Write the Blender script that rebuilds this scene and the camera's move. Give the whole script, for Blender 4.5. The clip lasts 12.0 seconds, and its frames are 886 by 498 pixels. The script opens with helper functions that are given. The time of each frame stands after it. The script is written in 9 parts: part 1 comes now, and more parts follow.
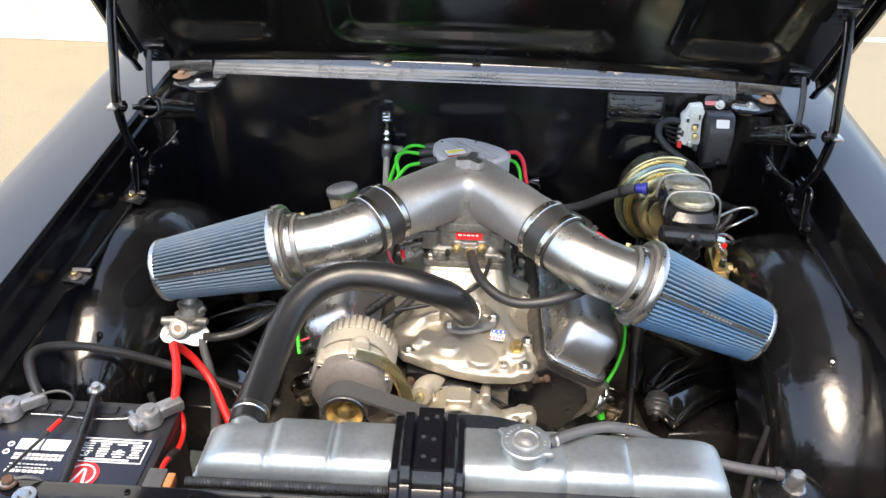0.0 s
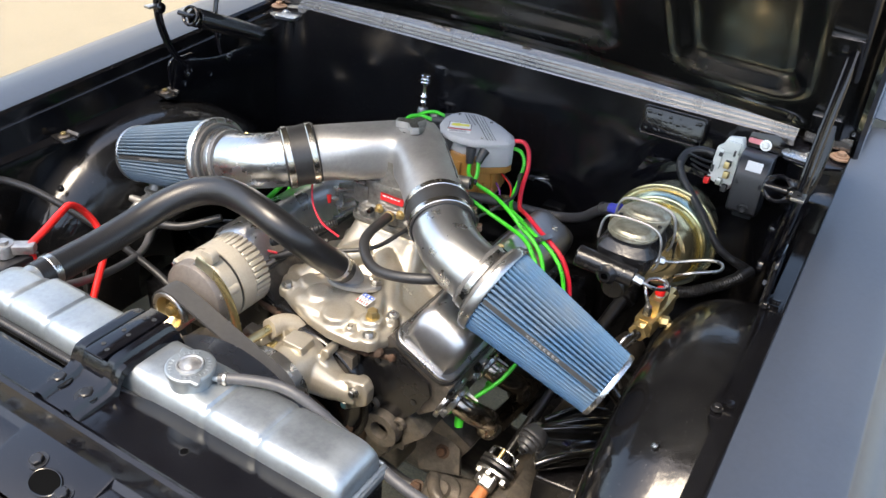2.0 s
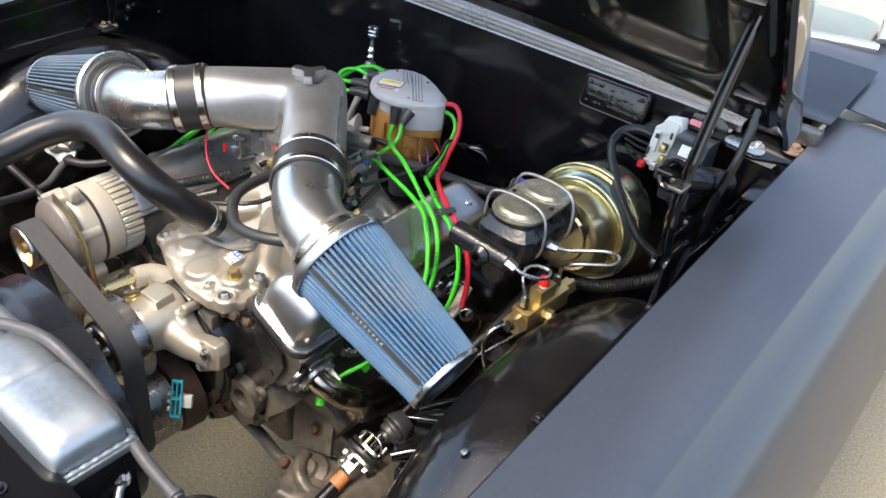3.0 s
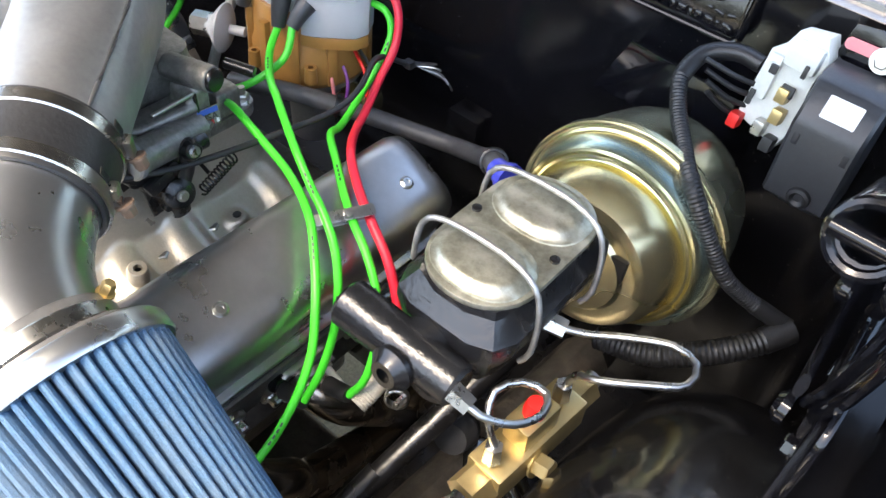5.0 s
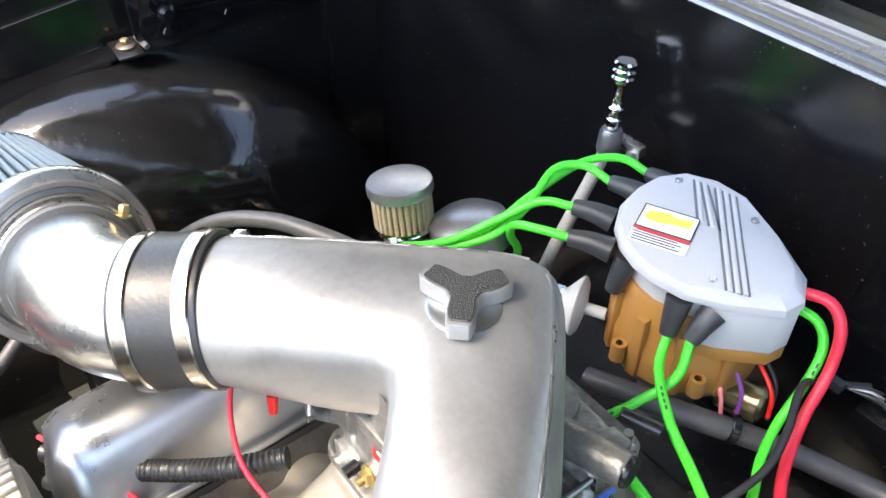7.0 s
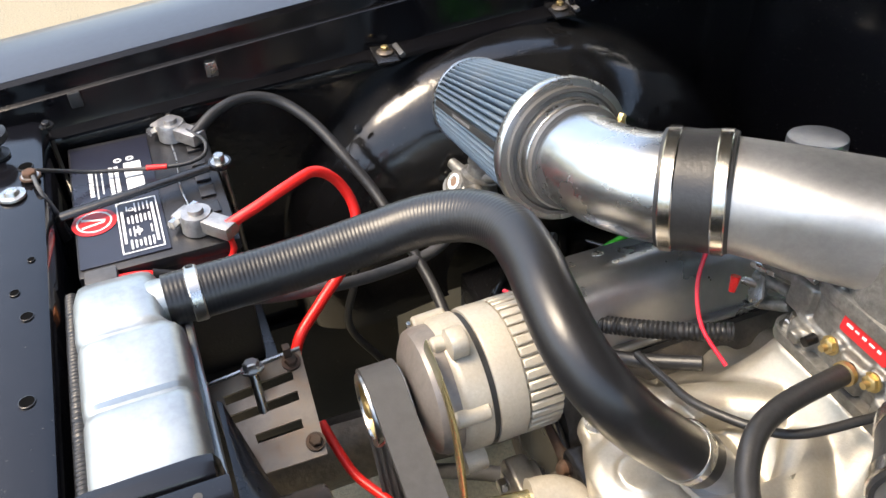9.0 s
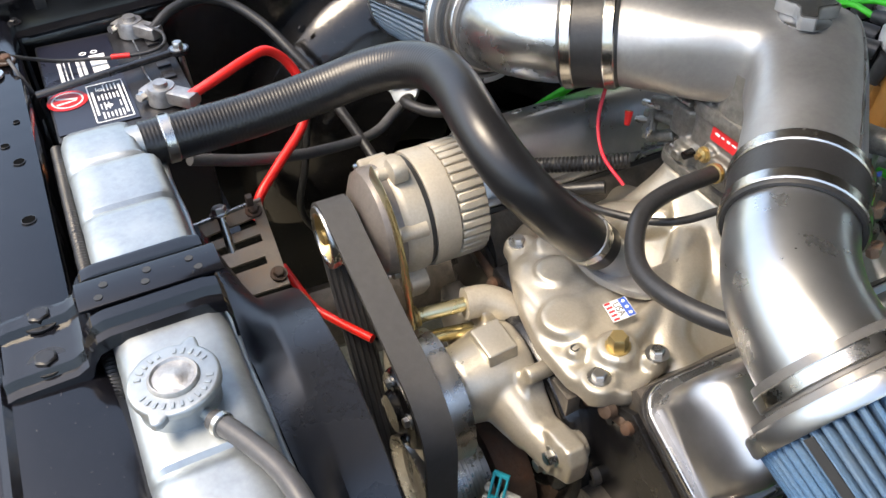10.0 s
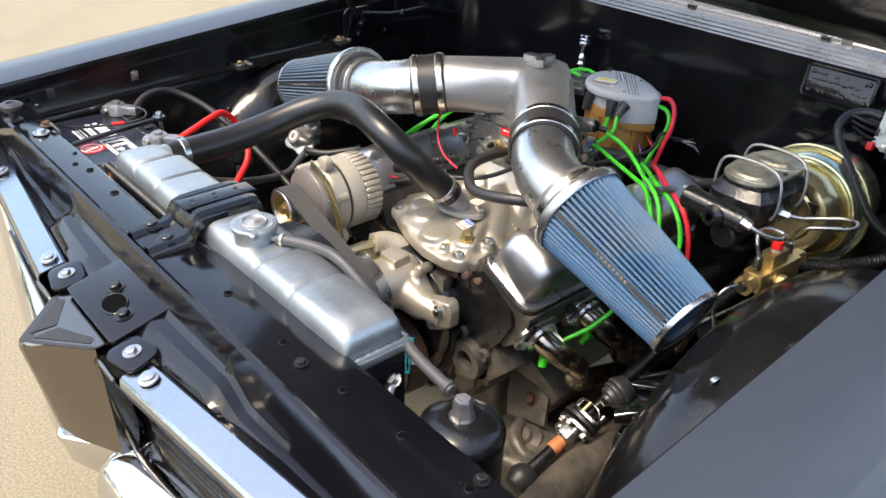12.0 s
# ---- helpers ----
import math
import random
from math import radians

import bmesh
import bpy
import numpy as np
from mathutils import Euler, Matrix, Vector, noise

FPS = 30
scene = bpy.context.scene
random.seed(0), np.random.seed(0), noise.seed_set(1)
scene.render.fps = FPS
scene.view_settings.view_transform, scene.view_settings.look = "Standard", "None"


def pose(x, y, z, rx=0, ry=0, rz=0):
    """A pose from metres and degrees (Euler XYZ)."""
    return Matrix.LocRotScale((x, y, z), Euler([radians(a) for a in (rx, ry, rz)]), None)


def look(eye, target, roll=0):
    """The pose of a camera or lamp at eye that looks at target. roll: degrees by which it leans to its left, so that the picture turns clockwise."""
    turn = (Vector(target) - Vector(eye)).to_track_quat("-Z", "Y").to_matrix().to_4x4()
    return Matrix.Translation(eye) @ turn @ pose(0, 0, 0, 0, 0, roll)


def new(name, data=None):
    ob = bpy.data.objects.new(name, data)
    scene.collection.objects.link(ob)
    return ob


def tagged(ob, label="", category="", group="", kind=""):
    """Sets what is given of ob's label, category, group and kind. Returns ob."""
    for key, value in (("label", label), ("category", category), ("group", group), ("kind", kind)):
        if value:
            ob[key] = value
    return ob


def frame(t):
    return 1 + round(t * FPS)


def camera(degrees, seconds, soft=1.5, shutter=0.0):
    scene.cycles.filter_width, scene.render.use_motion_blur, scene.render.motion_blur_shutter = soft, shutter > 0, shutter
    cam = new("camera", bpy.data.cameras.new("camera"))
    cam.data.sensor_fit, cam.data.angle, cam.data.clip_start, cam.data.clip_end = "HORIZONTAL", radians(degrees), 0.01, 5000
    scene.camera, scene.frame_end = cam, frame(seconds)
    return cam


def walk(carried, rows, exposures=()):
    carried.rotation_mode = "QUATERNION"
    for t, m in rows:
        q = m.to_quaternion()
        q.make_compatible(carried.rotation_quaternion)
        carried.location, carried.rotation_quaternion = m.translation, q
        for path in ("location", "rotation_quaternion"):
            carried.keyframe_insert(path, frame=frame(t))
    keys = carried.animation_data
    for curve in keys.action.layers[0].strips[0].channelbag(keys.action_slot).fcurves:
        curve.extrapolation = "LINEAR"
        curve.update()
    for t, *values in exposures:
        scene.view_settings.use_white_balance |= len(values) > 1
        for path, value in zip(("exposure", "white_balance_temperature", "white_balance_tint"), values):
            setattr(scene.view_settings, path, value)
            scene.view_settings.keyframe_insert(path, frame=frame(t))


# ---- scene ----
cam = camera(57.3, 12.0)
PATH = [
    (0, (0.0, -0.803, 1.749), (-0.053, 0.905, 0.71), 1.8),
    (0.5, (0.199, -0.748, 1.744), (-0.077, 0.944, 0.714), 2.2),
    (1, (0.449, -0.758, 1.721), (-0.034, 0.886, 0.69), 2.9),
    (1.5, (0.62, -0.69, 1.709), (-0.043, 0.88, 0.663), 3.9),
    (2, (0.77, -0.562, 1.7), (-0.047, 0.918, 0.632), 4.8),
    (2.5, (0.956, -0.417, 1.68), (0.037, 0.982, 0.585), 5.8),
    (3, (1.011, -0.257, 1.649), (0.04, 1.069, 0.51), 6.4),
    (3.5, (0.94, -0.098, 1.586), (-0.031, 1.186, 0.4), 7.1),
    (3.7, (0.917, -0.041, 1.562), (-0.04, 1.229, 0.35), 7.4),
    (5.3, (0.604, 0.405, 1.376), (-0.194, 1.515, -0.084), 6.8),
    (5.5, (0.563, 0.437, 1.364), (-0.256, 1.525, -0.101), 5.6),
    (6, (0.459, 0.487, 1.368), (-0.451, 1.519, -0.084), 2.8),
    (6.5, (0.381, 0.493, 1.4), (-0.676, 1.445, -0.006), -0.5),
    (7, (0.283, 0.435, 1.433), (-0.897, 1.326, 0.086), -0.9),
    (7.5, (0.223, 0.356, 1.476), (-1.073, 1.125, 0.161), -1.8),
    (7.7, (0.196, 0.32, 1.505), (-1.117, 1.022, 0.169), -2.4),
    (9.3, (0.379, 0.055, 1.441), (-1.054, 0.591, 0.153), -1.9),
    (9.5, (0.417, 0.042, 1.434), (-0.995, 0.601, 0.133), -1.8),
    (10, (0.52, 0.005, 1.421), (-0.831, 0.665, 0.101), -1.0),
    (10.5, (0.625, -0.06, 1.419), (-0.668, 0.729, 0.114), 0.2),
    (11, (0.731, -0.151, 1.451), (-0.536, 0.779, 0.214), 1.5),
    (11.5, (0.879, -0.282, 1.486), (-0.396, 0.769, 0.36), 1.9),
    (12, (1.026, -0.471, 1.518), (-0.271, 0.677, 0.518), 1.9),
]
walk(cam, [(t, look(eye, target, roll)) for t, eye, target, roll in PATH],
     [(t, stops, kelvin, 10) for t, stops, kelvin in ((0, 2.20, 7680), (2.0, 2.20, 7560), (2.5, 2.24, 7560), (3.0, 2.27, 7520), (3.7, 2.42, 7500), (5.3, 2.98, 7450), (5.5, 2.98, 7450), (7.0, 3.24, 7500), (7.7, 3.16, 7600), (9.3, 2.16, 7780), (9.5, 2.14, 7780), (10.5, 1.95, 7650), (11.0, 1.97, 7650), (12.0, 2.08, 7650))])

# ---- world and light ----
SUN_ELEV, SUN_AZ = 62.0, 194.0   # a hazy sun, high in front of the car
world = bpy.data.worlds.new("sky")
scene.world = world
world.use_nodes = True
wn = world.node_tree.nodes
sky = wn.new("ShaderNodeTexSky")
sky.sky_type = "NISHITA"
sky.sun_disc = False
sky.sun_elevation = radians(SUN_ELEV)
sky.sun_rotation = radians(SUN_AZ)
sky.air_density, sky.dust_density, sky.ozone_density = 1.0, 1.6, 1.0
wn["Background"].inputs["Strength"].default_value = 0.15
world.node_tree.links.new(sky.outputs["Color"], wn["Background"].inputs["Color"])
sun = new("sun", bpy.data.lights.new("sun", "SUN"))
sun.data.energy, sun.data.angle, sun.data.color = 1.1, radians(24), (1.0, 0.93, 0.83)
_e, _a = radians(SUN_ELEV), radians(SUN_AZ)
sun.matrix_world = look((math.sin(_a) * math.cos(_e) * 9, math.cos(_a) * math.cos(_e) * 9, math.sin(_e) * 9), (0, 0, 0))


# ---- materials ----
def material(name, color, rough=0.5, metal=0.0, spread=0.12, scale=30.0, bump=0.0, bump_scale=None, second=None, amount=0.5,
             coat=0.0, rough_spread=0.1, ior=1.5, stretch=(1, 1, 1), spot=6.0, spec=0.5, detail=5.0, specks=0.0):
    """A Principled surface, varied at two scales: fine grain and large blotches towards a second colour."""
    m = bpy.data.materials.new(name)
    m.use_nodes = True
    n, l = m.node_tree.nodes, m.node_tree.links
    p = n["Principled BSDF"]
    p.inputs["Metallic"].default_value = metal
    p.inputs["IOR"].default_value = ior
    p.inputs["Specular IOR Level"].default_value = spec
    p.inputs["Coat Weight"].default_value = coat
    p.inputs["Coat Roughness"].default_value = 0.06
    tc = n.new("ShaderNodeTexCoord")
    mp = n.new("ShaderNodeMapping")
    mp.inputs["Scale"].default_value = stretch
    l.new(tc.outputs["Object"], mp.inputs["Vector"])
    fine, big = n.new("ShaderNodeTexNoise"), n.new("ShaderNodeTexNoise")
    for node, s in ((fine, scale), (big, spot)):
        node.inputs["Scale"].default_value = s
        node.inputs["Detail"].default_value = detail
        node.inputs["Roughness"].default_value = 0.65
        l.new(mp.outputs["Vector"], node.inputs["Vector"])
    c1 = n.new("ShaderNodeValToRGB")
    c1.color_ramp.elements[0].position, c1.color_ramp.elements[1].position = 0.3, 0.72
    c1.color_ramp.elements[0].color = (*[max(0, c * (1 - spread)) for c in color], 1)
    c1.color_ramp.elements[1].color = (*[min(1, c * (1 + spread)) for c in color], 1)
    l.new(fine.outputs["Fac"], c1.inputs["Fac"])
    out = c1.outputs["Color"]
    if second:
        ramp = n.new("ShaderNodeValToRGB")
        ramp.color_ramp.elements[0].position, ramp.color_ramp.elements[1].position = 0.46, 0.68
        ramp.color_ramp.elements[0].color, ramp.color_ramp.elements[1].color = (0, 0, 0, 1), (amount, amount, amount, 1)
        l.new(big.outputs["Fac"], ramp.inputs["Fac"])
        mix = n.new("ShaderNodeMix")
        mix.data_type = "RGBA"
        l.new(ramp.outputs["Color"], mix.inputs["Factor"])
        l.new(out, mix.inputs["A"])
        mix.inputs["B"].default_value = (*second, 1)
        out = mix.outputs["Result"]
    if specks:
        dust = n.new("ShaderNodeTexNoise")
        dust.inputs["Scale"].default_value, dust.inputs["Detail"].default_value = 330.0, 1.0
        l.new(mp.outputs["Vector"], dust.inputs["Vector"])
        cut = n.new("ShaderNodeValToRGB")
        cut.color_ramp.elements[0].position, cut.color_ramp.elements[1].position = 0.735, 0.80
        cut.color_ramp.elements[0].color, cut.color_ramp.elements[1].color = (0, 0, 0, 1), (specks, specks, specks, 1)
        l.new(dust.outputs["Fac"], cut.inputs["Fac"])
        mixd = n.new("ShaderNodeMix")
        mixd.data_type = "RGBA"
        l.new(cut.outputs["Color"], mixd.inputs[0])
        l.new(out, mixd.inputs[6])
        mixd.inputs[7].default_value = (0.28, 0.26, 0.23, 1)
        out = mixd.outputs[2]
    l.new(out, p.inputs["Base Color"])
    rr = n.new("ShaderNodeMapRange")
    rr.inputs["From Min"].default_value, rr.inputs["From Max"].default_value = 0.3, 0.7
    rr.inputs["To Min"].default_value, rr.inputs["To Max"].default_value = max(0.02, rough - rough_spread), min(1, rough + rough_spread)
    l.new(big.outputs["Fac"], rr.inputs["Value"])
    l.new(rr.outputs["Result"], p.inputs["Roughness"])
    if bump:
        b = n.new("ShaderNodeBump")
        b.inputs["Strength"].default_value = 1.0
        b.inputs["Distance"].default_value = bump
        src = fine
        if bump_scale:
            src = n.new("ShaderNodeTexNoise")
            src.inputs["Scale"].default_value = bump_scale
            src.inputs["Detail"].default_value = 4
            l.new(mp.outputs["Vector"], src.inputs["Vector"])
        l.new(src.outputs["Fac"], b.inputs["Height"])
        l.new(b.outputs["Normal"], p.inputs["Normal"])
    return m


GLOSS = material("gloss_black_paint", (0.005, 0.005, 0.0056), 0.16, spread=0.3, scale=200, bump=0.0021, bump_scale=14, rough_spread=0.07, second=(0.015, 0.015, 0.015), amount=0.6, specks=0.35)
GLOSS_B = material("support_black_paint", (0.004, 0.004, 0.0055), 0.11, spread=0.3, scale=160, spec=0.44, bump=0.0004, bump_scale=25, rough_spread=0.04, second=(0.009, 0.009, 0.011), amount=0.5, specks=0.12)
# satin black; the base's blue carries part of the sky's reflection
SATIN = material("satin_black_fender", (0.034, 0.042, 0.057), 0.32, spread=0.08, scale=120, rough_spread=0.03, spec=0.40, second=(0.048, 0.054, 0.066), amount=0.4, spot=4)
EDGEGLOSS = material("gloss_flange_black", (0.006, 0.006, 0.006), 0.09, spread=0.2, scale=100, coat=1.0, spec=0.8, rough_spread=0.03)
HOODBLACK = material("hood_underside_black", (0.006, 0.006, 0.006), 0.20, spread=0.3, scale=100, coat=0.1, spec=0.9, bump=0.0004, bump_scale=20)
BLACKMET = material("black_steel", (0.007, 0.007, 0.008), 0.26, spread=0.4, scale=90, bump=0.0003, bump_scale=120, second=(0.022, 0.02, 0.018), amount=0.4, specks=0.4)
HOSEBLACK = material("glossy_black_hose", (0.011, 0.011, 0.012), 0.33, spread=0.2, scale=140, bump=0.0001, bump_scale=260, rough_spread=0.05)
CASTBLACK = material("painted_cast_iron_black", (0.009, 0.009, 0.010), 0.27, spread=0.3, scale=90, bump=0.0006, bump_scale=190, rough_spread=0.08, second=(0.020, 0.019, 0.018), amount=0.4)
PLASTIC = material("black_plastic", (0.014, 0.014, 0.015), 0.42, spread=0.2, scale=150, bump=0.0002, bump_scale=400)
SHROUD = material("satin_black_shroud", (0.012, 0.014, 0.019), 0.27, spread=0.2, scale=140, rough_spread=0.05, second=(0.020, 0.020, 0.022), amount=0.5)
RUBBER = material("black_rubber", (0.020, 0.020, 0.021), 0.42, spread=0.2, scale=140, bump=0.0003, bump_scale=260, rough_spread=0.08)
BOOT = material("dark_grey_plug_boot", (0.032, 0.033, 0.036), 0.45, spread=0.15, scale=140)
HOSEGREY = material("grey_rubber_hose", (0.055, 0.055, 0.058), 0.5, spread=0.2, scale=120, bump=0.0002, bump_scale=200)
BELT = material("belt_rubber", (0.045, 0.045, 0.046), 0.62, spread=0.15, scale=90, bump=0.0001, bump_scale=400)
POLISH = material("polished_aluminium", (0.47, 0.48, 0.49), 0.28, 0.95, 0.04, 60, rough_spread=0.07, spot=9)
BRUSHED = material("brushed_aluminium", (0.39, 0.39, 0.39), 0.50, 0.88, 0.09, 140, rough_spread=0.16, spot=9, bump=0.0004, bump_scale=45, second=(0.31, 0.315, 0.32), amount=0.8)
TANKMET = material("welded_aluminium_tank", (0.34, 0.37, 0.385), 0.43, 0.85, 0.10, 120, rough_spread=0.08, spot=13, bump=0.0004, bump_scale=40, second=(0.44, 0.475, 0.49), amount=0.7)
COVERMET = material("valve_cover_aluminium", (0.46, 0.46, 0.46), 0.32, 0.95, 0.06, 60, rough_spread=0.13, spot=10, bump=0.0003, bump_scale=25, second=(0.36, 0.36, 0.37), amount=0.7)
CAST = material("champagne_cast_aluminium", (0.47, 0.435, 0.365), 0.37, 0.68, 0.07, 300, bump=0.0002, bump_scale=500, second=(0.36, 0.30, 0.215), amount=0.5, spot=11)
ALTCAST = material("tan_cast_alternator", (0.44, 0.40, 0.33), 0.45, 0.3, 0.08, 250, bump=0.0004, bump_scale=350, second=(0.26, 0.22, 0.17), amount=0.4, spot=14)
ALTDARK = material("brown_grey_end_plate", (0.18, 0.16, 0.145), 0.42, 0.3, 0.15, 120, bump=0.0003, bump_scale=200)
CARB = material("dichromate_carburetor", (0.22, 0.215, 0.20), 0.42, 0.6, 0.35, 120, bump=0.0006, bump_scale=250, second=(0.14, 0.12, 0.095), amount=0.6, spot=25)
STEEL = material("zinc_steel", (0.48, 0.475, 0.46), 0.3, 1.0, 0.1, 90, second=(0.35, 0.31, 0.25), amount=0.4, spot=40)
CHROME = material("chrome", (0.68, 0.68, 0.69), 0.08, 1.0, 0.02, 40, rough_spread=0.04)
GOLD = material("yellow_zinc_plating", (0.60, 0.50, 0.25), 0.27, 0.9, 0.08, 40, second=(0.55, 0.60, 0.52), amount=0.9, spot=9, rough_spread=0.05, detail=2.0)
def plated(name):
    """Yellow zinc whose tint drifts in bands along the booster, gold to pale teal and back."""
    m = material(name, (0.60, 0.50, 0.25), 0.26, 0.92, 0.06, 40, rough_spread=0.05, detail=2.0)
    n, l = m.node_tree.nodes, m.node_tree.links
    tc, sep, ramp = n.new("ShaderNodeTexCoord"), n.new("ShaderNodeSeparateXYZ"), n.new("ShaderNodeValToRGB")
    mr = n.new("ShaderNodeMapRange")
    mr.inputs["From Min"].default_value, mr.inputs["From Max"].default_value = -0.13, 0.03
    l.new(tc.outputs["Object"], sep.inputs["Vector"])
    l.new(sep.outputs["Y"], mr.inputs["Value"])
    l.new(mr.outputs["Result"], ramp.inputs["Fac"])
    stops = ((0.0, (0.42, 0.36, 0.22)), (0.20, (0.58, 0.49, 0.29)), (0.42, (0.62, 0.52, 0.28)), (0.50, (0.68, 0.57, 0.25)), (0.535, (0.52, 0.54, 0.36)), (0.575, (0.34, 0.49, 0.46)), (0.62, (0.46, 0.52, 0.42)), (0.66, (0.68, 0.58, 0.30)), (0.74, (0.50, 0.50, 0.34)), (1.0, (0.44, 0.46, 0.34)))
    el = ramp.color_ramp.elements
    el[0].position, el[1].position = stops[0][0], stops[-1][0]
    for p, c in stops[1:-1]:
        el.new(p)
    for e, (p, c) in zip(el, stops):
        e.color = (*c, 1)
    l.new(ramp.outputs["Color"], n["Principled BSDF"].inputs["Base Color"])
    return m


BOOSTER = plated("iridescent_zinc_plating")
LIDGOLD = material("worn_yellow_zinc_lid", (0.36, 0.345, 0.27), 0.40, 0.85, 0.30, 120, second=(0.60, 0.575, 0.49), amount=0.8, spot=32, bump=0.0003, bump_scale=160)
BRASS = material("brass", (0.55, 0.42, 0.20), 0.38, 0.9, 0.12, 80, second=(0.32, 0.23, 0.10), amount=0.4, spot=40)
TANRUST = material("tan_surface_rust", (0.20, 0.13, 0.09), 0.6, 0.2, 0.2, 90, bump=0.0006, bump_scale=180, second=(0.20, 0.11, 0.06), amount=0.5, spot=20)
RUST = material("rusty_iron", (0.06, 0.038, 0.026), 0.72, 0.2, 0.35, 60, bump=0.0012, bump_scale=140, second=(0.13, 0.05, 0.02), amount=0.6, spot=16)
BLOCK = material("grimy_iron_block", (0.085, 0.078, 0.070), 0.42, 0.35, 0.35, 60, bump=0.0012, bump_scale=120, second=(0.20, 0.165, 0.13), amount=0.6, spot=22)
HEADER = material("heat_stained_header_steel", (0.40, 0.345, 0.28), 0.24, 1.0, 0.2, 30, second=(0.20, 0.155, 0.12), amount=0.7, spot=12)
# black paint, its base lifted slightly to carry a veil of hazy light
FIREWALL = material("black_paint_haze_lift", (0.0048, 0.0048, 0.0060), 0.17, spread=0.3, scale=200, bump=0.0006, bump_scale=6, rough_spread=0.06, second=(0.005, 0.005, 0.005), amount=0.5, specks=0.4)
FILTER_GREY = material("dusty_filter_cotton", (0.070, 0.108, 0.150), 0.62, 0.0, 0.4, 900, bump=0.0007, bump_scale=1300, second=(0.125, 0.15, 0.175), amount=0.5, spot=14)
FILTER = material("blue_filter_cotton", (0.046, 0.118, 0.215), 0.62, 0.0, 0.4, 900, bump=0.0007, bump_scale=1300, second=(0.105, 0.145, 0.185), amount=0.75, spot=11)
GREEN = material("green_silicone_lead", (0.035, 0.60, 0.035), 0.4, 0.0, 0.06, 60, rough_spread=0.05)
RED = material("red_insulation", (0.70, 0.016, 0.014), 0.4, 0.0, 0.08, 60)
CRIMSON = material("crimson_coil_lead", (0.66, 0.02, 0.045), 0.4, 0.0, 0.06, 60)
PURPLE = material("purple_insulation", (0.16, 0.04, 0.25), 0.4)
PINK = material("pink_insulation", (0.65, 0.2, 0.22), 0.45)
BLUEP = material("blue_vinyl_cap", (0.03, 0.04, 0.35), 0.38)
# grey of the shade in the cover's moulded grooves
GROOVE = material("moulded_groove_shade", (0.13, 0.132, 0.138), 0.5)
GREYCAP = material("grey_white_plastic", (0.44, 0.445, 0.455), 0.42, 0.0, 0.03, 200, bump=0.00015, bump_scale=500, rough_spread=0.04)
TANCAP = material("brown_phenolic_plastic", (0.34, 0.165, 0.045), 0.34, 0.0, 0.06, 90, rough_spread=0.06)
WHITEP = material("milky_white_plastic", (0.62, 0.64, 0.60), 0.4, 0.0, 0.05, 150)
RELAY = material("dark_grey_relay_plastic", (0.028, 0.029, 0.032), 0.36, 0.0, 0.15, 150, bump=0.0002, bump_scale=300)
TEAL = material("teal_plastic", (0.01, 0.36, 0.45), 0.42)
BATBLACK = material("battery_case_black", (0.013, 0.013, 0.015), 0.4, 0.0, 0.2, 120, bump=0.0003, bump_scale=300)
BATBLUE = material("dark_blue_label", (0.011, 0.012, 0.022), 0.33, 0.0, 0.1, 60)
LABELW = material("white_print", (0.75, 0.75, 0.74), 0.45, 0.0, 0.04, 100)
LABELR = material("red_print", (0.55, 0.02, 0.025), 0.4, 0.0, 0.05, 100)
LABELY = material("yellow_print", (0.72, 0.66, 0.06), 0.42, 0.0, 0.08, 120)
LABELB = material("blue_print", (0.03, 0.09, 0.40), 0.42, 0.0, 0.05, 100)
VOID = material("unlit_hollow_black", (0.002, 0.002, 0.002), 0.9, spec=0.05)
PRINTGREY = material("worn_grey_print", (0.22, 0.22, 0.225), 0.5)
# black of print, also laid flat as the shade in holes and slots
INK = material("dark_print_and_hole_shade", (0.02, 0.02, 0.02), 0.5)
LEADGREY = material("dull_grey_metal", (0.30, 0.30, 0.31), 0.36, 0.85, 0.12, 120, rough_spread=0.08, spot=20)
LEAD = material("lead_terminal", (0.36, 0.35, 0.34), 0.45, 0.9, 0.2, 90, bump=0.0008, bump_scale=160, second=(0.6, 0.6, 0.6), amount=0.5, spot=50)
SILVERP = material("silver_cowl_paint", (0.15, 0.15, 0.155), 0.24, 0.85, 0.08, 90, second=(0.12, 0.12, 0.12), amount=0.5, spot=18, rough_spread=0.08)
TRIM = material("grille_trim_aluminium", (0.42, 0.45, 0.49), 0.15, 1.0, 0.05, 120, rough_spread=0.06)
CONCRETE = material("tan_concrete", (0.235, 0.20, 0.135), 0.85, 0.0, 0.38, 130, bump=0.002, bump_scale=150, second=(0.19, 0.165, 0.115), amount=0.6, spot=0.9, detail=8)
STUCCO = material("white_painted_wall", (0.78, 0.78, 0.75), 0.7, 0.0, 0.04, 30, bump=0.002, bump_scale=60, second=(0.66, 0.67, 0.64), amount=0.4, spot=1.5)
PAINTLINE = material("white_road_paint", (0.78, 0.77, 0.74), 0.7, 0.0, 0.06, 40, bump=0.001, bump_scale=80)
BRAID = material("woven_glass_sleeve", (0.42, 0.40, 0.35), 0.7, 0.1, 0.25, 420, bump=0.0006, bump_scale=700)
BREATHER = material("tan_filter_gauze", (0.30, 0.24, 0.16), 0.7, 0.1, 0.25, 400, bump=0.0006, bump_scale=600)
PINKGREASE = material("orange_boot", (0.45, 0.16, 0.06), 0.55, 0.0, 0.15, 60)
LIPBLACK = material("painted_lip_black", (0.004, 0.004, 0.005), 0.15, spread=0.3, scale=140, spec=0.3, second=(0.012, 0.012, 0.013), amount=0.4)
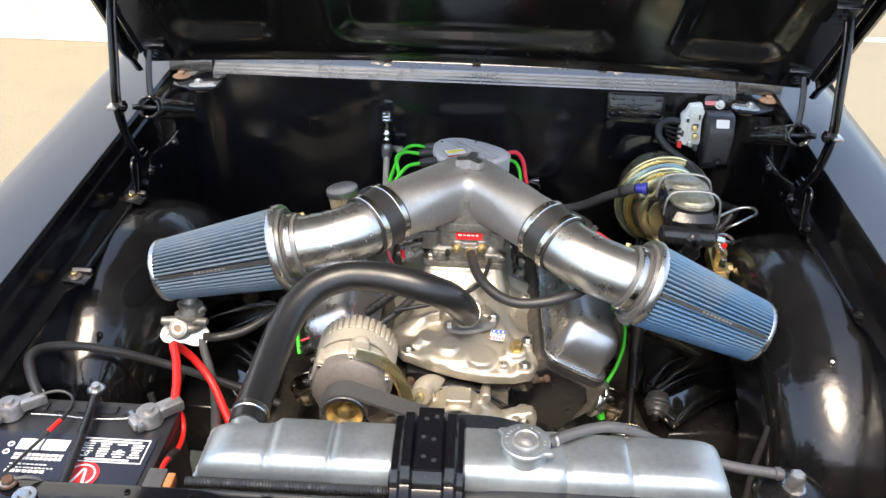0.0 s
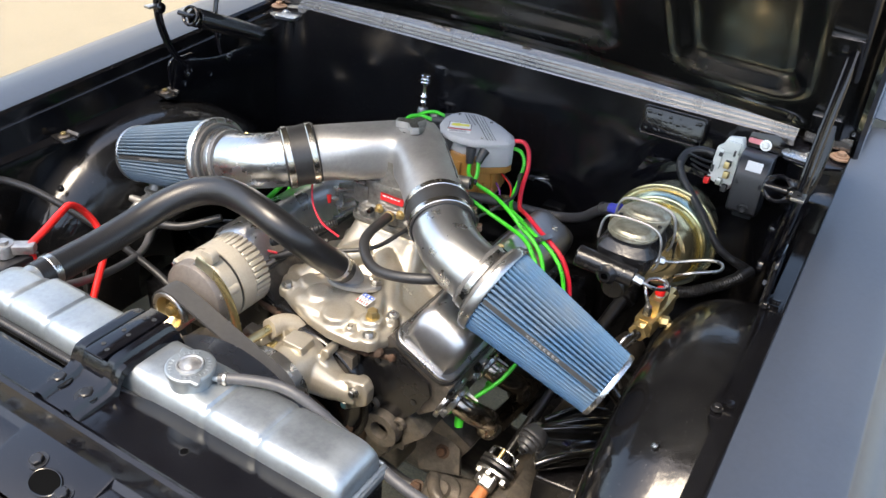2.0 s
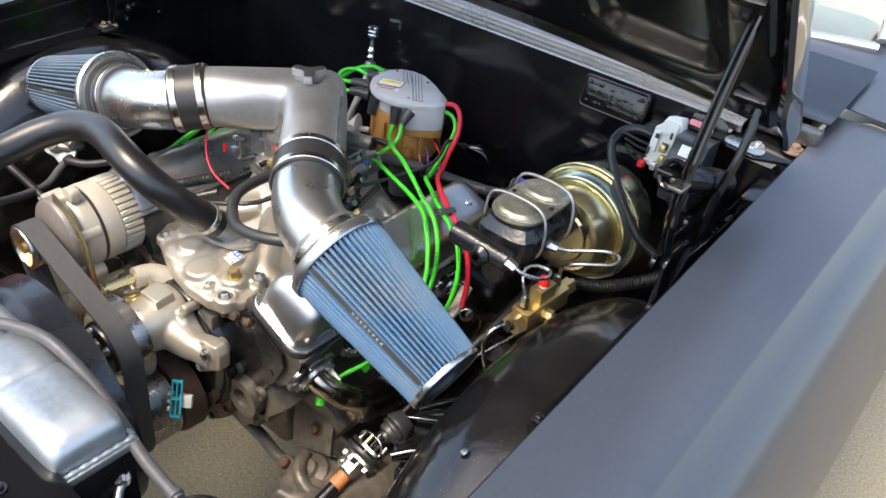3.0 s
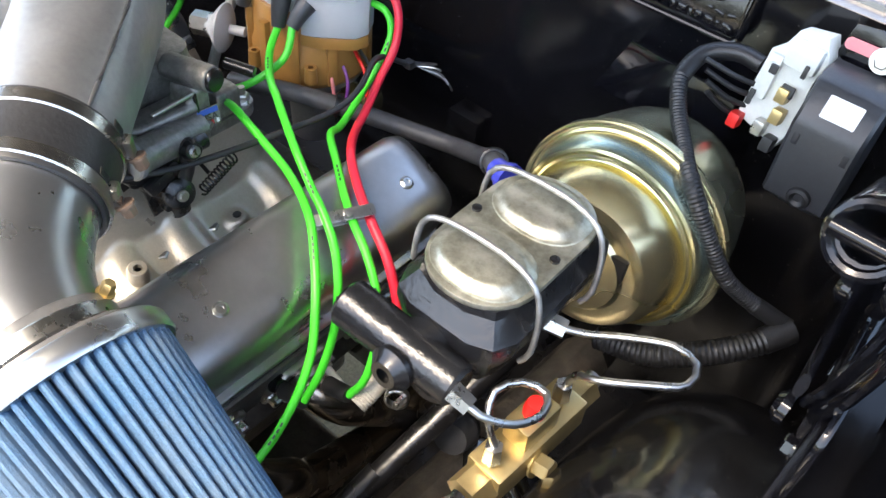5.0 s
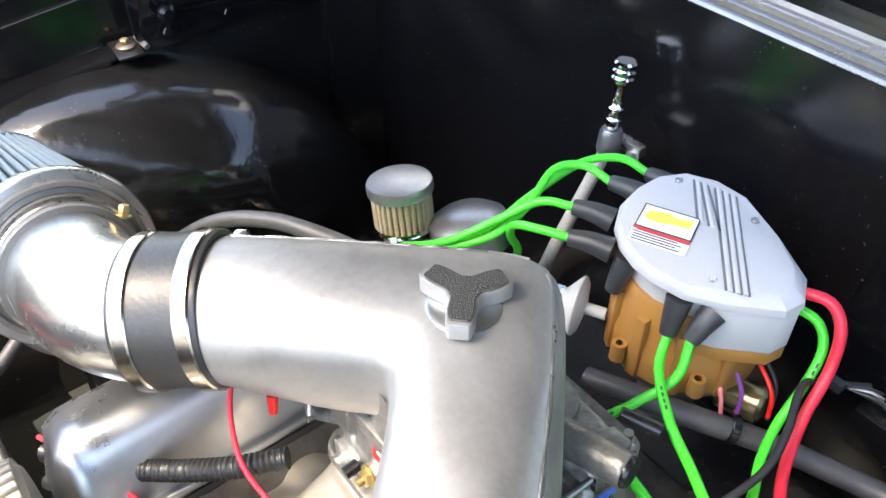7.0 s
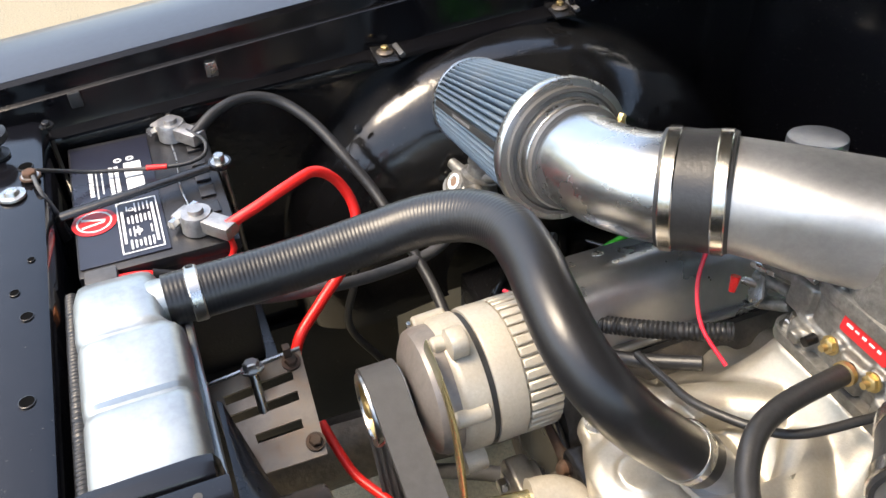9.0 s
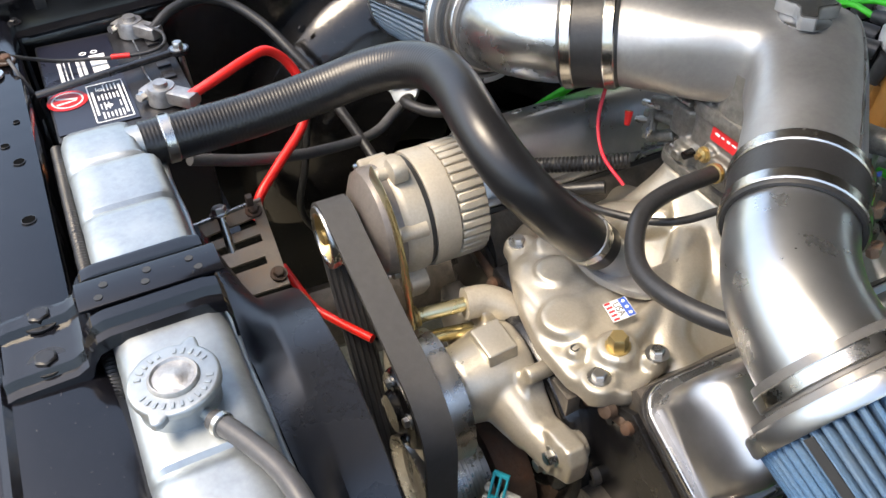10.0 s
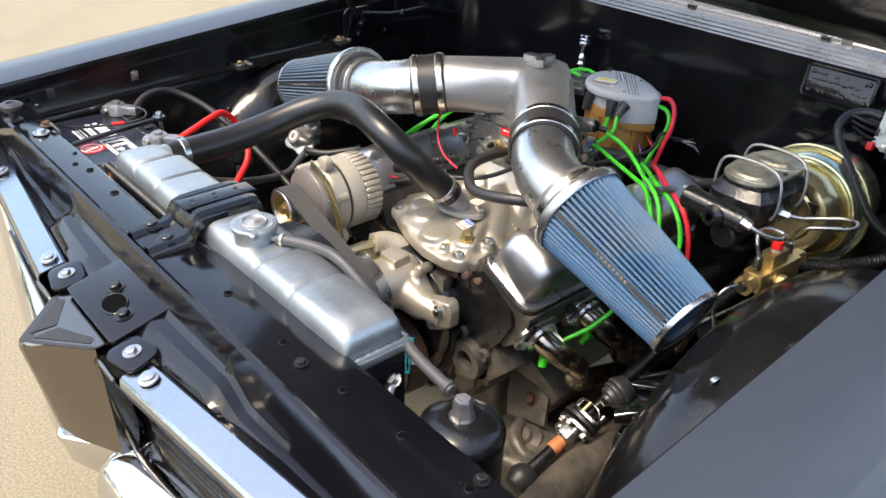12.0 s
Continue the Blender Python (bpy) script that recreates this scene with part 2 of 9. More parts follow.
CLAMP = material("stainless_clamp_band", (0.56, 0.53, 0.49), 0.22, 1.0, 0.08, 80, rough_spread=0.08)
DARKCHROME = material("dark_bronze_chrome", (0.23, 0.205, 0.18), 0.11, 1.0, 0.06, 60, rough_spread=0.05)
NECK = material("grey_moulded_neck", (0.15, 0.145, 0.14), 0.34, 0.4, 0.1, 120, bump=0.0002, bump_scale=200)
KNURL = material("knurled_dark_knob", (0.07, 0.07, 0.07), 0.4, 0.8, 0.4, 500, bump=0.0012, bump_scale=900)
RUSTPLATE = material("flash_rusted_steel", (0.20, 0.172, 0.142), 0.36, 0.85, 0.2, 60, second=(0.15, 0.09, 0.05), amount=0.6, spot=30)
GLASS = bpy.data.materials.new("tinted_windshield_glass")
GLASS.use_nodes = True
_p = GLASS.node_tree.nodes["Principled BSDF"]
_p.inputs["Transmission Weight"].default_value, _p.inputs["Roughness"].default_value = 0.9, 0.02
_p.inputs["Base Color"].default_value = (0.78, 0.9, 0.85, 1)


LEAF = material("distant_foliage", (0.05, 0.085, 0.03), 0.6, 0.0, 0.4, 3, second=(0.02, 0.04, 0.015), amount=0.6, spot=0.8)


# ---- building helpers ----
def thing(name, base, label, category, group="", kind=""):
    ob = new(name)
    ob.empty_display_size = 0.05
    ob.location = base
    return tagged(ob, label, category, group, kind)


def origin_of(ob):
    v = Vector(ob.location)
    while ob.parent:
        ob = ob.parent
        v += Vector(ob.location)
    return v


def finish(bm, mat, sharp=38):
    bmesh.ops.recalc_face_normals(bm, faces=bm.faces[:])
    for f in bm.faces:
        f.smooth = True
    lim = radians(sharp)
    for e in bm.edges:
        e.smooth = not (len(e.link_faces) == 2 and e.calc_face_angle(0) > lim)
    return bm


def part(name, bm, mat, parent=None, label="", sharp=38):
    """Links a bmesh, built at its place in the world, as one mesh under a thing or a part."""
    finish(bm, mat, sharp)
    if parent:
        bmesh.ops.translate(bm, verts=bm.verts[:], vec=-origin_of(parent))
    me = bpy.data.meshes.new(name)
    bm.to_mesh(me)
    bm.free()
    me.materials.append(mat)
    ob = new(name, me)
    if parent:
        ob.parent = parent
    return tagged(ob, label)


def cast_part(name, bm, mat, parent, label="", voxel=0.003, soft=6):
    """A rough casting: overlapping lumps fused into one skin with softened joins."""
    ob = part(name, bm, mat, parent, label)
    fuse = ob.modifiers.new("fuse", "REMESH")
    fuse.mode, fuse.voxel_size, fuse.use_smooth_shade = "VOXEL", voxel, True
    blend = ob.modifiers.new("blend", "SMOOTH")
    blend.factor, blend.iterations = 0.5, soft
    return ob


def solid(name, bm, mat, label, category, group="", kind="", base=None, sharp=38):
    """A thing that is one mesh, with its origin at its base."""
    finish(bm, mat, sharp)
    if base is None:
        zs = [v.co.z for v in bm.verts]
        c = sum((v.co for v in bm.verts), Vector()) / len(bm.verts)
        base = (c.x, c.y, min(zs))
    bmesh.ops.translate(bm, verts=bm.verts[:], vec=-Vector(base))
    me = bpy.data.meshes.new(name)
    bm.to_mesh(me)
    bm.free()
    me.materials.append(mat)
    ob = new(name, me)
    ob.location = base
    return tagged(ob, label, category, group, kind)


def merge(bm, other):
    me = bpy.data.meshes.new("t")
    other.to_mesh(me)
    other.free()
    bm.from_mesh(me)
    bpy.data.meshes.remove(me)
    return bm


def frame_of(p, axis, up=(0, 0, 1)):
    """A matrix at p whose z is the axis."""
    z = Vector(axis).normalized()
    u = Vector(up)
    if abs(z.dot(u.normalized())) > 0.98:
        u = Vector((0, 1, 0))
    x = u.cross(z).normalized()
    y = z.cross(x)
    m = Matrix((x, y, z)).transposed().to_4x4()
    m.translation = Vector(p)
    return m


def box(center, size, bevel=0.003, m=None, seg=2, bm=None, taper=(1, 1)):
    b = bmesh.new()
    bmesh.ops.create_cube(b, size=1)
    for v in b.verts:
        k = (taper[0], taper[1]) if v.co.z > 0 else (1, 1)
        v.co = Vector((v.co.x * size[0] * k[0], v.co.y * size[1] * k[1], v.co.z * size[2]))
    if bevel:
        bmesh.ops.bevel(b, geom=b.edges[:], offset=bevel, segments=seg, affect="EDGES", profile=0.6)
    mat = (m if m else Matrix()) 
    bmesh.ops.transform(b, matrix=Matrix.Translation(center) @ mat, verts=b.verts[:])
    return merge(bm, b) if bm else b


def lathe(profile, p=(0, 0, 0), axis=(0, 0, 1), seg=32, bm=None, wob=None):
    """Turns (radius, height) pairs about an axis through p."""
    b = bm or bmesh.new()
    m = frame_of(p, axis)
    rings = []
    for r, h in profile:
        if r < 1e-6:
            rings.append([b.verts.new(m @ Vector((0, 0, h)))])
        else:
            rings.append([b.verts.new(m @ Vector((r * math.cos(2 * math.pi * i / seg), r * math.sin(2 * math.pi * i / seg), h))) for i in range(seg)])
    for a, c in zip(rings, rings[1:]):
        if len(a) == 1 and len(c) == 1:
            continue
        for i in range(seg):
            j = (i + 1) % seg
            if len(a) == 1:
                b.faces.new((a[0], c[i], c[j]))
            elif len(c) == 1:
                b.faces.new((a[i], c[0], a[j]))
            else:
                b.faces.new((a[i], c[i], c[j], a[j]))
    return b


def rod(p0, p1, r, r1=None, seg=20, bm=None, bevel=0.0):
    p0, p1 = Vector(p0), Vector(p1)
    L = (p1 - p0).length
    r1 = r if r1 is None else r1
    e = bevel
    prof = [(0, 0), (r - e, 0), (r, e), (r1, L - e), (r1 - e, L), (0, L)] if e else [(0, 0), (r, 0), (r1, L), (0, L)]
    return lathe(prof, p0, p1 - p0, seg, bm)


def smooth_path(pts, step=0.01, closed=False):
    """A Catmull-Rom curve through the points, cut into even steps."""
    P = [Vector(p) for p in pts]
    n = len(P)
    out = []
    for i in range(n if closed else n - 1):
        p1, p2 = P[i], P[(i + 1) % n]
        p0 = P[i - 1] if (i or closed) else p1 * 2 - p2
        p3 = P[(i + 2) % n] if (closed or i + 2 < n) else p2 * 2 - p1
        k = max(2, int((p2 - p1).length / step))
        for s in range(k):
            t = s / k
            out.append(0.5 * ((2 * p1) + (p2 - p0) * t + (2 * p0 - 5 * p1 + 4 * p2 - p3) * t * t + (3 * p1 - p0 - 3 * p2 + p3) * t ** 3))
    if not closed:
        out.append(P[-1])
    return out


def sweep(path, radius, seg=14, bm=None, caps=True, squash=None, closed=False, ribs=None):
    """A tube along a path; radius is a number or a function of (fraction, metres along)."""
    b = bm or bmesh.new()
    n = len(path)
    t0 = (path[1] - path[0]).normalized()
    ref = Vector((0, 0, 1)) if abs(t0.z) < 0.9 else Vector((1, 0, 0))
    x = ref.cross(t0).normalized()
    rings, length = [], 0.0
    total = sum((c - a).length for a, c in zip(path, path[1:])) or 1
    for i, p in enumerate(path):
        if closed:
            t = (path[(i + 1) % n] - path[i - 1]).normalized()
        else:
            t = (path[min(i + 1, n - 1)] - path[max(i - 1, 0)]).normalized()
        x = (x - t * x.dot(t)).normalized()
        y = t.cross(x)
        if i:
            length += (p - path[i - 1]).length
        r = radius(length / total, length) if callable(radius) else radius
        rx, ry = (r, r) if not squash else (r * squash[0], r * squash[1])
        rings.append([b.verts.new(p + x * rx * math.cos(2 * math.pi * k / seg) + y * ry * math.sin(2 * math.pi * k / seg)) for k in range(seg)])
    for i in range(n if closed else n - 1):
        a, c = rings[i], rings[(i + 1) % n]
        for k in range(seg):
            j = (k + 1) % seg
            b.faces.new((a[k], c[k], c[j], a[j]))
    if caps and not closed:
        b.faces.new(rings[0])
        b.faces.new(rings[-1])
    return b


def cable(pts, r, step=0.008, seg=10, bm=None):
    return sweep(smooth_path(pts, step), r, seg, bm)


def corrugated(pts, r, pitch=0.005, depth=0.12, seg=12, bm=None):
    return sweep(smooth_path(pts, pitch / 4), lambda f, s: r * (1 + depth * math.cos(2 * math.pi * s / pitch)), seg, bm)


def prism(outline, z0, z1, m=None, bevel=0.0, seg=2, bm=None):
    """An outline in local x, y raised from z0 to z1."""
    b = bmesh.new()
    lo = [b.verts.new((x, y, z0)) for x, y in outline]
    hi = [b.verts.new((x, y, z1)) for x, y in outline]
    b.faces.new(lo)
    b.faces.new(hi)
    n = len(lo)
    for i in range(n):
        b.faces.new((lo[i], lo[(i + 1) % n], hi[(i + 1) % n], hi[i]))
    bmesh.ops.recalc_face_normals(b, faces=b.faces[:])
    if bevel:
        es = [e for e in b.edges if e.calc_face_angle(0) > radians(25) and (abs(e.verts[0].co.z - e.verts[1].co.z) < 1e-6)]
        bmesh.ops.bevel(b, geom=es, offset=bevel, segments=seg, affect="EDGES", profile=0.6)
    if m:
        bmesh.ops.transform(b, matrix=m, verts=b.verts[:])
    return merge(bm, b) if bm else b


def rounded(w, h, r, n=5, cx=0, cy=0):
    """The outline of a rounded rectangle."""
    pts = []
    for sx, sy, a0 in ((1, 1, 0), (-1, 1, 90), (-1, -1, 180), (1, -1, 270)):
        for i in range(n + 1):
            a = radians(a0 + 90 * i / n)
            pts.append((cx + sx * (w / 2 - r) + r * math.cos(a), cy + sy * (h / 2 - r) + r * math.sin(a)))
    return pts


def loft(sections, caps=True, closed=True, bm=None):
    """Skins rings of equally many points."""
    b = bm or bmesh.new()
    R = [[b.verts.new(p) for p in s] for s in sections]
    k = len(R[0])
    for a, c in zip(R, R[1:]):
        for i in range(k if closed else k - 1):
            j = (i + 1) % k
            b.faces.new((a[i], a[j], c[j], c[i]))
    if caps:
        b.faces.new(R[0])
        b.faces.new(R[-1])
    return b


def sheet(rows, thick=0.002, bm=None):
    """A skin over a grid of points, given a thickness."""
    b = bmesh.new()
    R = [[b.verts.new(p) for p in r] for r in rows]
    for a, c in zip(R, R[1:]):
        for i in range(len(a) - 1):
            b.faces.new((a[i], a[i + 1], c[i + 1], c[i]))
    if thick:
        bmesh.ops.recalc_face_normals(b, faces=b.faces[:])
        bmesh.ops.solidify(b, geom=b.faces[:], thickness=thick)
    return merge(bm, b) if bm else b


def hexbolt(p, axis=(0, 0, 1), r=0.008, h=0.006, washer=1.5, bm=None):
    b = bm or bmesh.new()
    if washer:
        lathe([(0, -0.001), (r * washer, -0.001), (r * washer, 0.0012), (0, 0.0012)], p, axis, 20, b)
    lathe([(0, 0.001), (r, 0.001), (r, h * 0.85), (r * 0.82, h), (0, h)], p, axis, 6, b)
    return b


def ring_band(p, axis, r, width, thick=0.0012, seg=40, bm=None):
    w = width / 2
    return lathe([(r, -w), (r + thick, -w * 0.8), (r + thick, w * 0.8), (r, w), (r - thick, w), (r - thick, -w), (r, -w)], p, axis, seg, bm)


def lerp(a, b, t):
    return a + (b - a) * t


# ---- ground and surroundings ----
def ground_sheet():
    b = bmesh.new()
    bmesh.ops.create_grid(b, x_segments=8, y_segments=8, size=400)
    return b


solid("ground", ground_sheet(), CONCRETE, "sunlit tan concrete ground with fine grit", "ground", kind="structure", base=(0, 0, 0))
_b = box((-5.2, 4.72, 2.2), (7.8, 0.25, 4.4), 0.01)
for _i in range(12):
    box((-8.6 + _i * 0.62, 4.59, 2.2), (0.05, 0.03, 4.3), 0.008, bm=_b)
solid("wall_north", _b, STUCCO, "white painted ribbed building wall behind the car", "wall", kind="structure", base=(-5.2, 4.72, 0))
solid("painted_line", box((4.2, 5.4, 0.004), (5.0, 0.1, 0.006), 0.002), PAINTLINE, "white painted line on the tan ground", "road marking", kind="structure")



def tree_line():
    """A far hedge of trees in front of the car, seen in the chrome: trunks under many leaf clumps."""
    rnd = random.Random(11)
    b = bmesh.new()
    for k in range(26):
        a = radians(-78 + 156 * k / 25 + rnd.uniform(-2, 2))
        r = rnd.uniform(19, 24)
        cx, cy = r * math.sin(a), -r * math.cos(a)
        h = rnd.uniform(3.6, 6.2)
        sweep([Vector((cx, cy, 0)), Vector((cx + 0.1, cy, h * 0.3)), Vector((cx, cy + 0.1, h * 0.7))], lambda f, s: 0.16 * (1 - 0.6 * f), 8, b)
        for _ in range(900):
            q = Vector((rnd.gauss(0, 1), rnd.gauss(0, 1), rnd.gauss(0, 1))).normalized() * rnd.random() ** 0.4
            p = Vector((cx + q.x * 1.9, cy + q.y * 1.9, h * 0.58 + q.z * h * 0.44))
            u = Vector((rnd.gauss(0, 1), rnd.gauss(0, 1), rnd.gauss(0, 1))).normalized()
            w = u.cross(Vector((rnd.gauss(0, 1), rnd.gauss(0, 1), rnd.gauss(0, 1)))).normalized()
            s = rnd.uniform(0.10, 0.20)
            b.faces.new([b.verts.new(p + u * s * x + w * s * 0.6 * y) for x, y in ((-1, 0), (0, -1), (1, 0), (0, 1))])
    return b


solid("tree_line", tree_line(), LEAF, "distant green trees in front of the car", "trees", kind="stuff", base=(0, -17, 0))

# ---- the car's body ----
car = thing("car_body", (0, 1.5, 0), "black classic car front with satin fenders and open hood", "car")


def smooth_step(a, b, x):
    t = min(1, max(0, (x - a) / (b - a)))
    return t * t * (3 - 2 * t)


def edge_z(y):
    """Height of the fender's inner edge."""
    return 0.968 + 0.085 * y


def flange_z(y):
    """Height of the bolted seam below that edge."""
    return 0.9155 + 0.051 * (y - 0.406)


def fender(side):
    rows = []
    if side > 0:
        prof = [(0.742, 0.0), (0.80, 0.006), (0.85, 0.005), (0.878, 0.0), (0.8815, -0.0025), (0.8845, -0.008), (0.908, -0.022), (0.932, -0.040), (0.941, -0.050), (0.949, -0.068), (0.966, -0.12), (0.988, -0.20), (1.004, -0.30), (1.0, -0.45), (0.96, -0.72)]
    else:
        prof = [(0.757, 0.0), (0.81, 0.008), (0.86, 0.007), (0.895, 0.001), (0.906, -0.005), (0.930, -0.022), (0.962, -0.052), (0.985, -0.088), (0.998, -0.15), (1.0, -0.3), (0.985, -0.5), (0.95, -0.72)]
    for i in range(31):
        y = -0.30 + i * 1.56 / 30
        rows.append([(side * x, y, edge_z(y) + (z if z > -0.10 else -0.10 + (z + 0.10) * smooth_step(-0.16, 0.02, y))) for x, z in prof])
    lip = [(0.742, -0.036), (0.7425, -0.031), (0.749, -0.028), (0.751, -0.006), (0.7568, -0.0008)] if side < 0 else [(0.7385, -0.036), (0.7388, -0.031), (0.7395, -0.028), (0.7405, -0.006), (0.7418, -0.0008)]
    part("fender_lip", sheet([[(side * x, r[0][1], flange_z(r[0][1]) + z) for x, z in ((0.716, -0.003), (0.735, -0.001), (0.738, 0.009))] + [(side * x, r[0][1], edge_z(r[0][1]) + z) for x, z in lip] for r in rows], 0.0015), LIPBLACK, car, "black painted inner lip", 40)
    return part("fender", sheet(rows, 0.0015), SATIN, car, "satin black front fender reflecting the sky", 55)


def inner_fender(side):
    """The apron below the fender, and the wheelhouse: an arch over the wheel with a rounded inner edge."""
    rows = []
    for i in range(47):
        y = -0.06 + i * 1.15 / 46
        zl = flange_z(y) - 0.006
        rows.append([(side * 0.722, y, zl), (side * 0.7195, y, zl - 0.004), (side * 0.7185, y, zl - 0.02)] + [(side * (0.718 - 0.012 * k / 8), y, lerp(zl - 0.03, 0.42, k / 8)) for k in range(9)])
    part("apron", sheet(rows, 0.0015), GLOSS, car, "gloss black apron under the fender", 50)
    rows = []
    mid, longer, drop, inner = (0.605, 1.10, 0.14, 0.51) if side < 0 else (0.555, 1.20, 0.10, 0.556)
    ring = [(0.0, 0.366), (0.12, 0.367)] + [(0.25 + 0.75 * math.sin(math.pi / 2 * k / 14), 0.364 - drop * (1 - math.cos(math.pi / 2 * k / 14))) for k in range(15)] + [(1.003, 0.19), (1.004, 0.15)]
    for i in range(65):
        a = math.pi * (-0.06 + 1.12 * i / 64)
        row = []
        for f, r in ring:
            y, z = mid - r * longer * math.cos(a), 0.556 + r * math.sin(a)
            x = lerp(0.722, lerp(0.59, 0.51, smooth_step(0.40, 0.80, y)) if side < 0 else inner, f)
            dent = 0.004 * math.sin(9 * a + 14 * x) * f * 0.6
            row.append((side * x, y, z - max(0, dent)))
        rows.append(row)
    return part("wheelhouse", sheet(rows, 0.0015), GLOSS, car, "gloss black domed wheelhouse with dust", 55)


def fender_lip(side):
    """The bolted seam between fender and wheelhouse, with its raised bolt tabs."""
    b = sheet([[(side * 0.735, y, flange_z(y)), (side * (0.698 if min(abs(y - 0.405), abs(y - 0.68)) < 0.035 else 0.709), y, flange_z(y) - 0.0005)]
               for y in [(-0.05 + 0.015 * k) for k in range(72)]], 0.004)
    part("seam_flange", b, LIPBLACK, car)
    for y in (0.400, 0.682):
        p = Vector((side * 0.705, y, flange_z(y) + 0.004))
        m = Matrix.Translation(p) @ Matrix.Rotation(side * -0.12, 4, "Y")
        if side < 0:
            part("clip_plate", prism([(-0.020, -0.016), (0.024, -0.018), (0.026, 0.014), (-0.017, 0.016)], -0.002, 0.002, m, 0.001), BLACKMET, car, "zinc clip nut plate")
            part("clip_fold", box(p + Vector((0.004, 0.020, 0.003)), (0.036, 0.008, 0.007), 0.002, Matrix.Rotation(0.5, 4, "X")), HOSEGREY, car, "folded grey clip end")
            part("clip_washer", lathe([(0.0, 0.002), (0.0125, 0.002), (0.0125, 0.0035), (0.0075, 0.006), (0, 0.006)], p, (0, 0, 1), 24), RUSTPLATE, car, "rust-tinged washer")
            part("flange_bolt", hexbolt(p + Vector((0, 0, 0.006)), (0, 0, 1), 0.0058, 0.006, 0), BRASS, car, "brass-tinged screw")
        else:
            part("flange_bolt", hexbolt(p, (0, 0, 1), 0.0060, 0.007, 1.5), BLACKMET, car, "black hex bolt")
            part("clip_nut", box(p + Vector((0.012, 0.016, 0.004)), (0.018, 0.01, 0.008), 0.002), GLOSS_B, car)
    b = sheet([[(side * x, y, flange_z(y) + z) for x, z in ((0.7085, -0.002), (0.704, 0.0012), (0.699, 0.0), (0.696, -0.006))] for y in [0.425 + 0.008 * k for k in range(30)]], 0.0015)
    part("seam_bead", b, LIPBLACK, car)


for _s in (-1, 1):
    fender(_s)
    inner_fender(_s)
    fender_lip(_s)
    for _y, _z in ((0.16, -0.05), (-0.02, -0.04)):
        part("rubber_bumper_clip", box((_s * 0.738, _y, edge_z(_y) + _z), (0.006, 0.016, 0.022), 0.002), STEEL if _y > 0.1 else RUBBER, car)
    for _p in ((0.648, 0.333, 0.866 if _s > 0 else 0.842), (0.655, 0.46, 0.80)):
        part("bolt", hexbolt((_s * _p[0], _p[1], _p[2]), (-_s, 0, 0.6), 0.005, 0.005, 1.5), STEEL if _s > 0 else BLACKMET, car)


def firewall():
    rows = []
    for j in range(33):
        row = []
        for i in range(73):
            x = -0.72 + i * 1.44 / 72
            z = 0.36 + j * (0.712 - 0.042 * smooth_step(0.60, 0.64, abs(x))) / 32
            y = 1.088
            y += 0.004 * math.exp(-((x + 0.38) / 0.14) ** 2 - ((z - 0.93) / 0.06) ** 2)
            y -= 0.003 * math.exp(-((x + 0.05) / 0.2) ** 2 - ((z - 1.0) / 0.03) ** 2)
            y -= 0.03 / (1 + math.exp(-(abs(x) - 0.64) * 70))
            for dx, dz, a, w in ((-0.519, 0.895, 0.010, 0.05), (-0.235, 1.030, 0.007, 0.035), (0.243, 1.012, 0.007, 0.05), (-0.392, 0.966, 0.009, 0.05), (0.33, 0.98, 0.006, 0.04), (0.22, 0.88, 0.008, 0.06)):
                y -= a * math.exp(-((x - dx) / w) ** 2 - ((z - dz) / (w * 0.6)) ** 2)
            y -= 0.016 / (1 + math.exp(((x - 0.1) ** 2 / 0.09 + (z - 0.72) ** 2 / 0.02 - 1) * 6))
            row.append((x, y, z))
        rows.append(row)
    return sheet(rows, 0.002)


part("firewall", firewall(), FIREWALL, car, "gloss black firewall with soft pressed bulges", 60)

# the cowl's front ledge, with its ribbed step and clips
_prof = [(1.088, 1.058), (1.0865, 1.070), (1.089, 1.0755), (1.0955, 1.0768), (1.0968, 1.0818), (1.1045, 1.0832), (1.1058, 1.0880), (1.1135, 1.0893), (1.1150, 1.0940), (1.124, 1.0965), (1.143, 1.1005), (1.146, 1.105), (1.149, 1.1045), (1.150, 1.098)]
part("cowl_ledge", sheet([[(x, y, z) for y, z in _prof] for x in [-0.635 + 1.27 * k / 40 for k in range(41)]], 0.002), SILVERP, car, "bright silver cowl ledge with ribbed edge", 25)
part("cowl_top", sheet([[(x, y, z) for y, z in ((1.1515, 1.099), (1.165, 1.098), (1.20, 1.102), (1.26, 1.112), (1.40, 1.13))] for x in [-0.756 + 1.512 * k / 20 for k in range(21)]], 0.002), GLOSS_B, car, "black cowl top under the hood", 25)
for _x, _y, _z in ((-0.227, 1.146, 1.104), (0.345, 1.150, 1.103), (0.52, 1.152, 1.102), (-0.53, 1.150, 1.103)):
    _b = box((_x - 0.012, _y, _z), (0.030, 0.014, 0.008), 0.002)
    box((_x + 0.014, _y, _z + 0.004), (0.022, 0.016, 0.014), 0.003, bm=_b)
    part("cowl_clip", _b, STEEL, car, "small zinc cowl clip")
for _x in (0.008, 0.318):
    part("cowl_notch", box((_x, 1.142, 1.1035), (0.020, 0.008, 0.005), 0.001), INK, car)
for _x in (-0.33, -0.103, 0.122, 0.44):
    part("cowl_screw", hexbolt((_x, 1.123, 1.0905), (0, -0.3, 1), 0.004, 0.003, 1.5), STEEL, car)
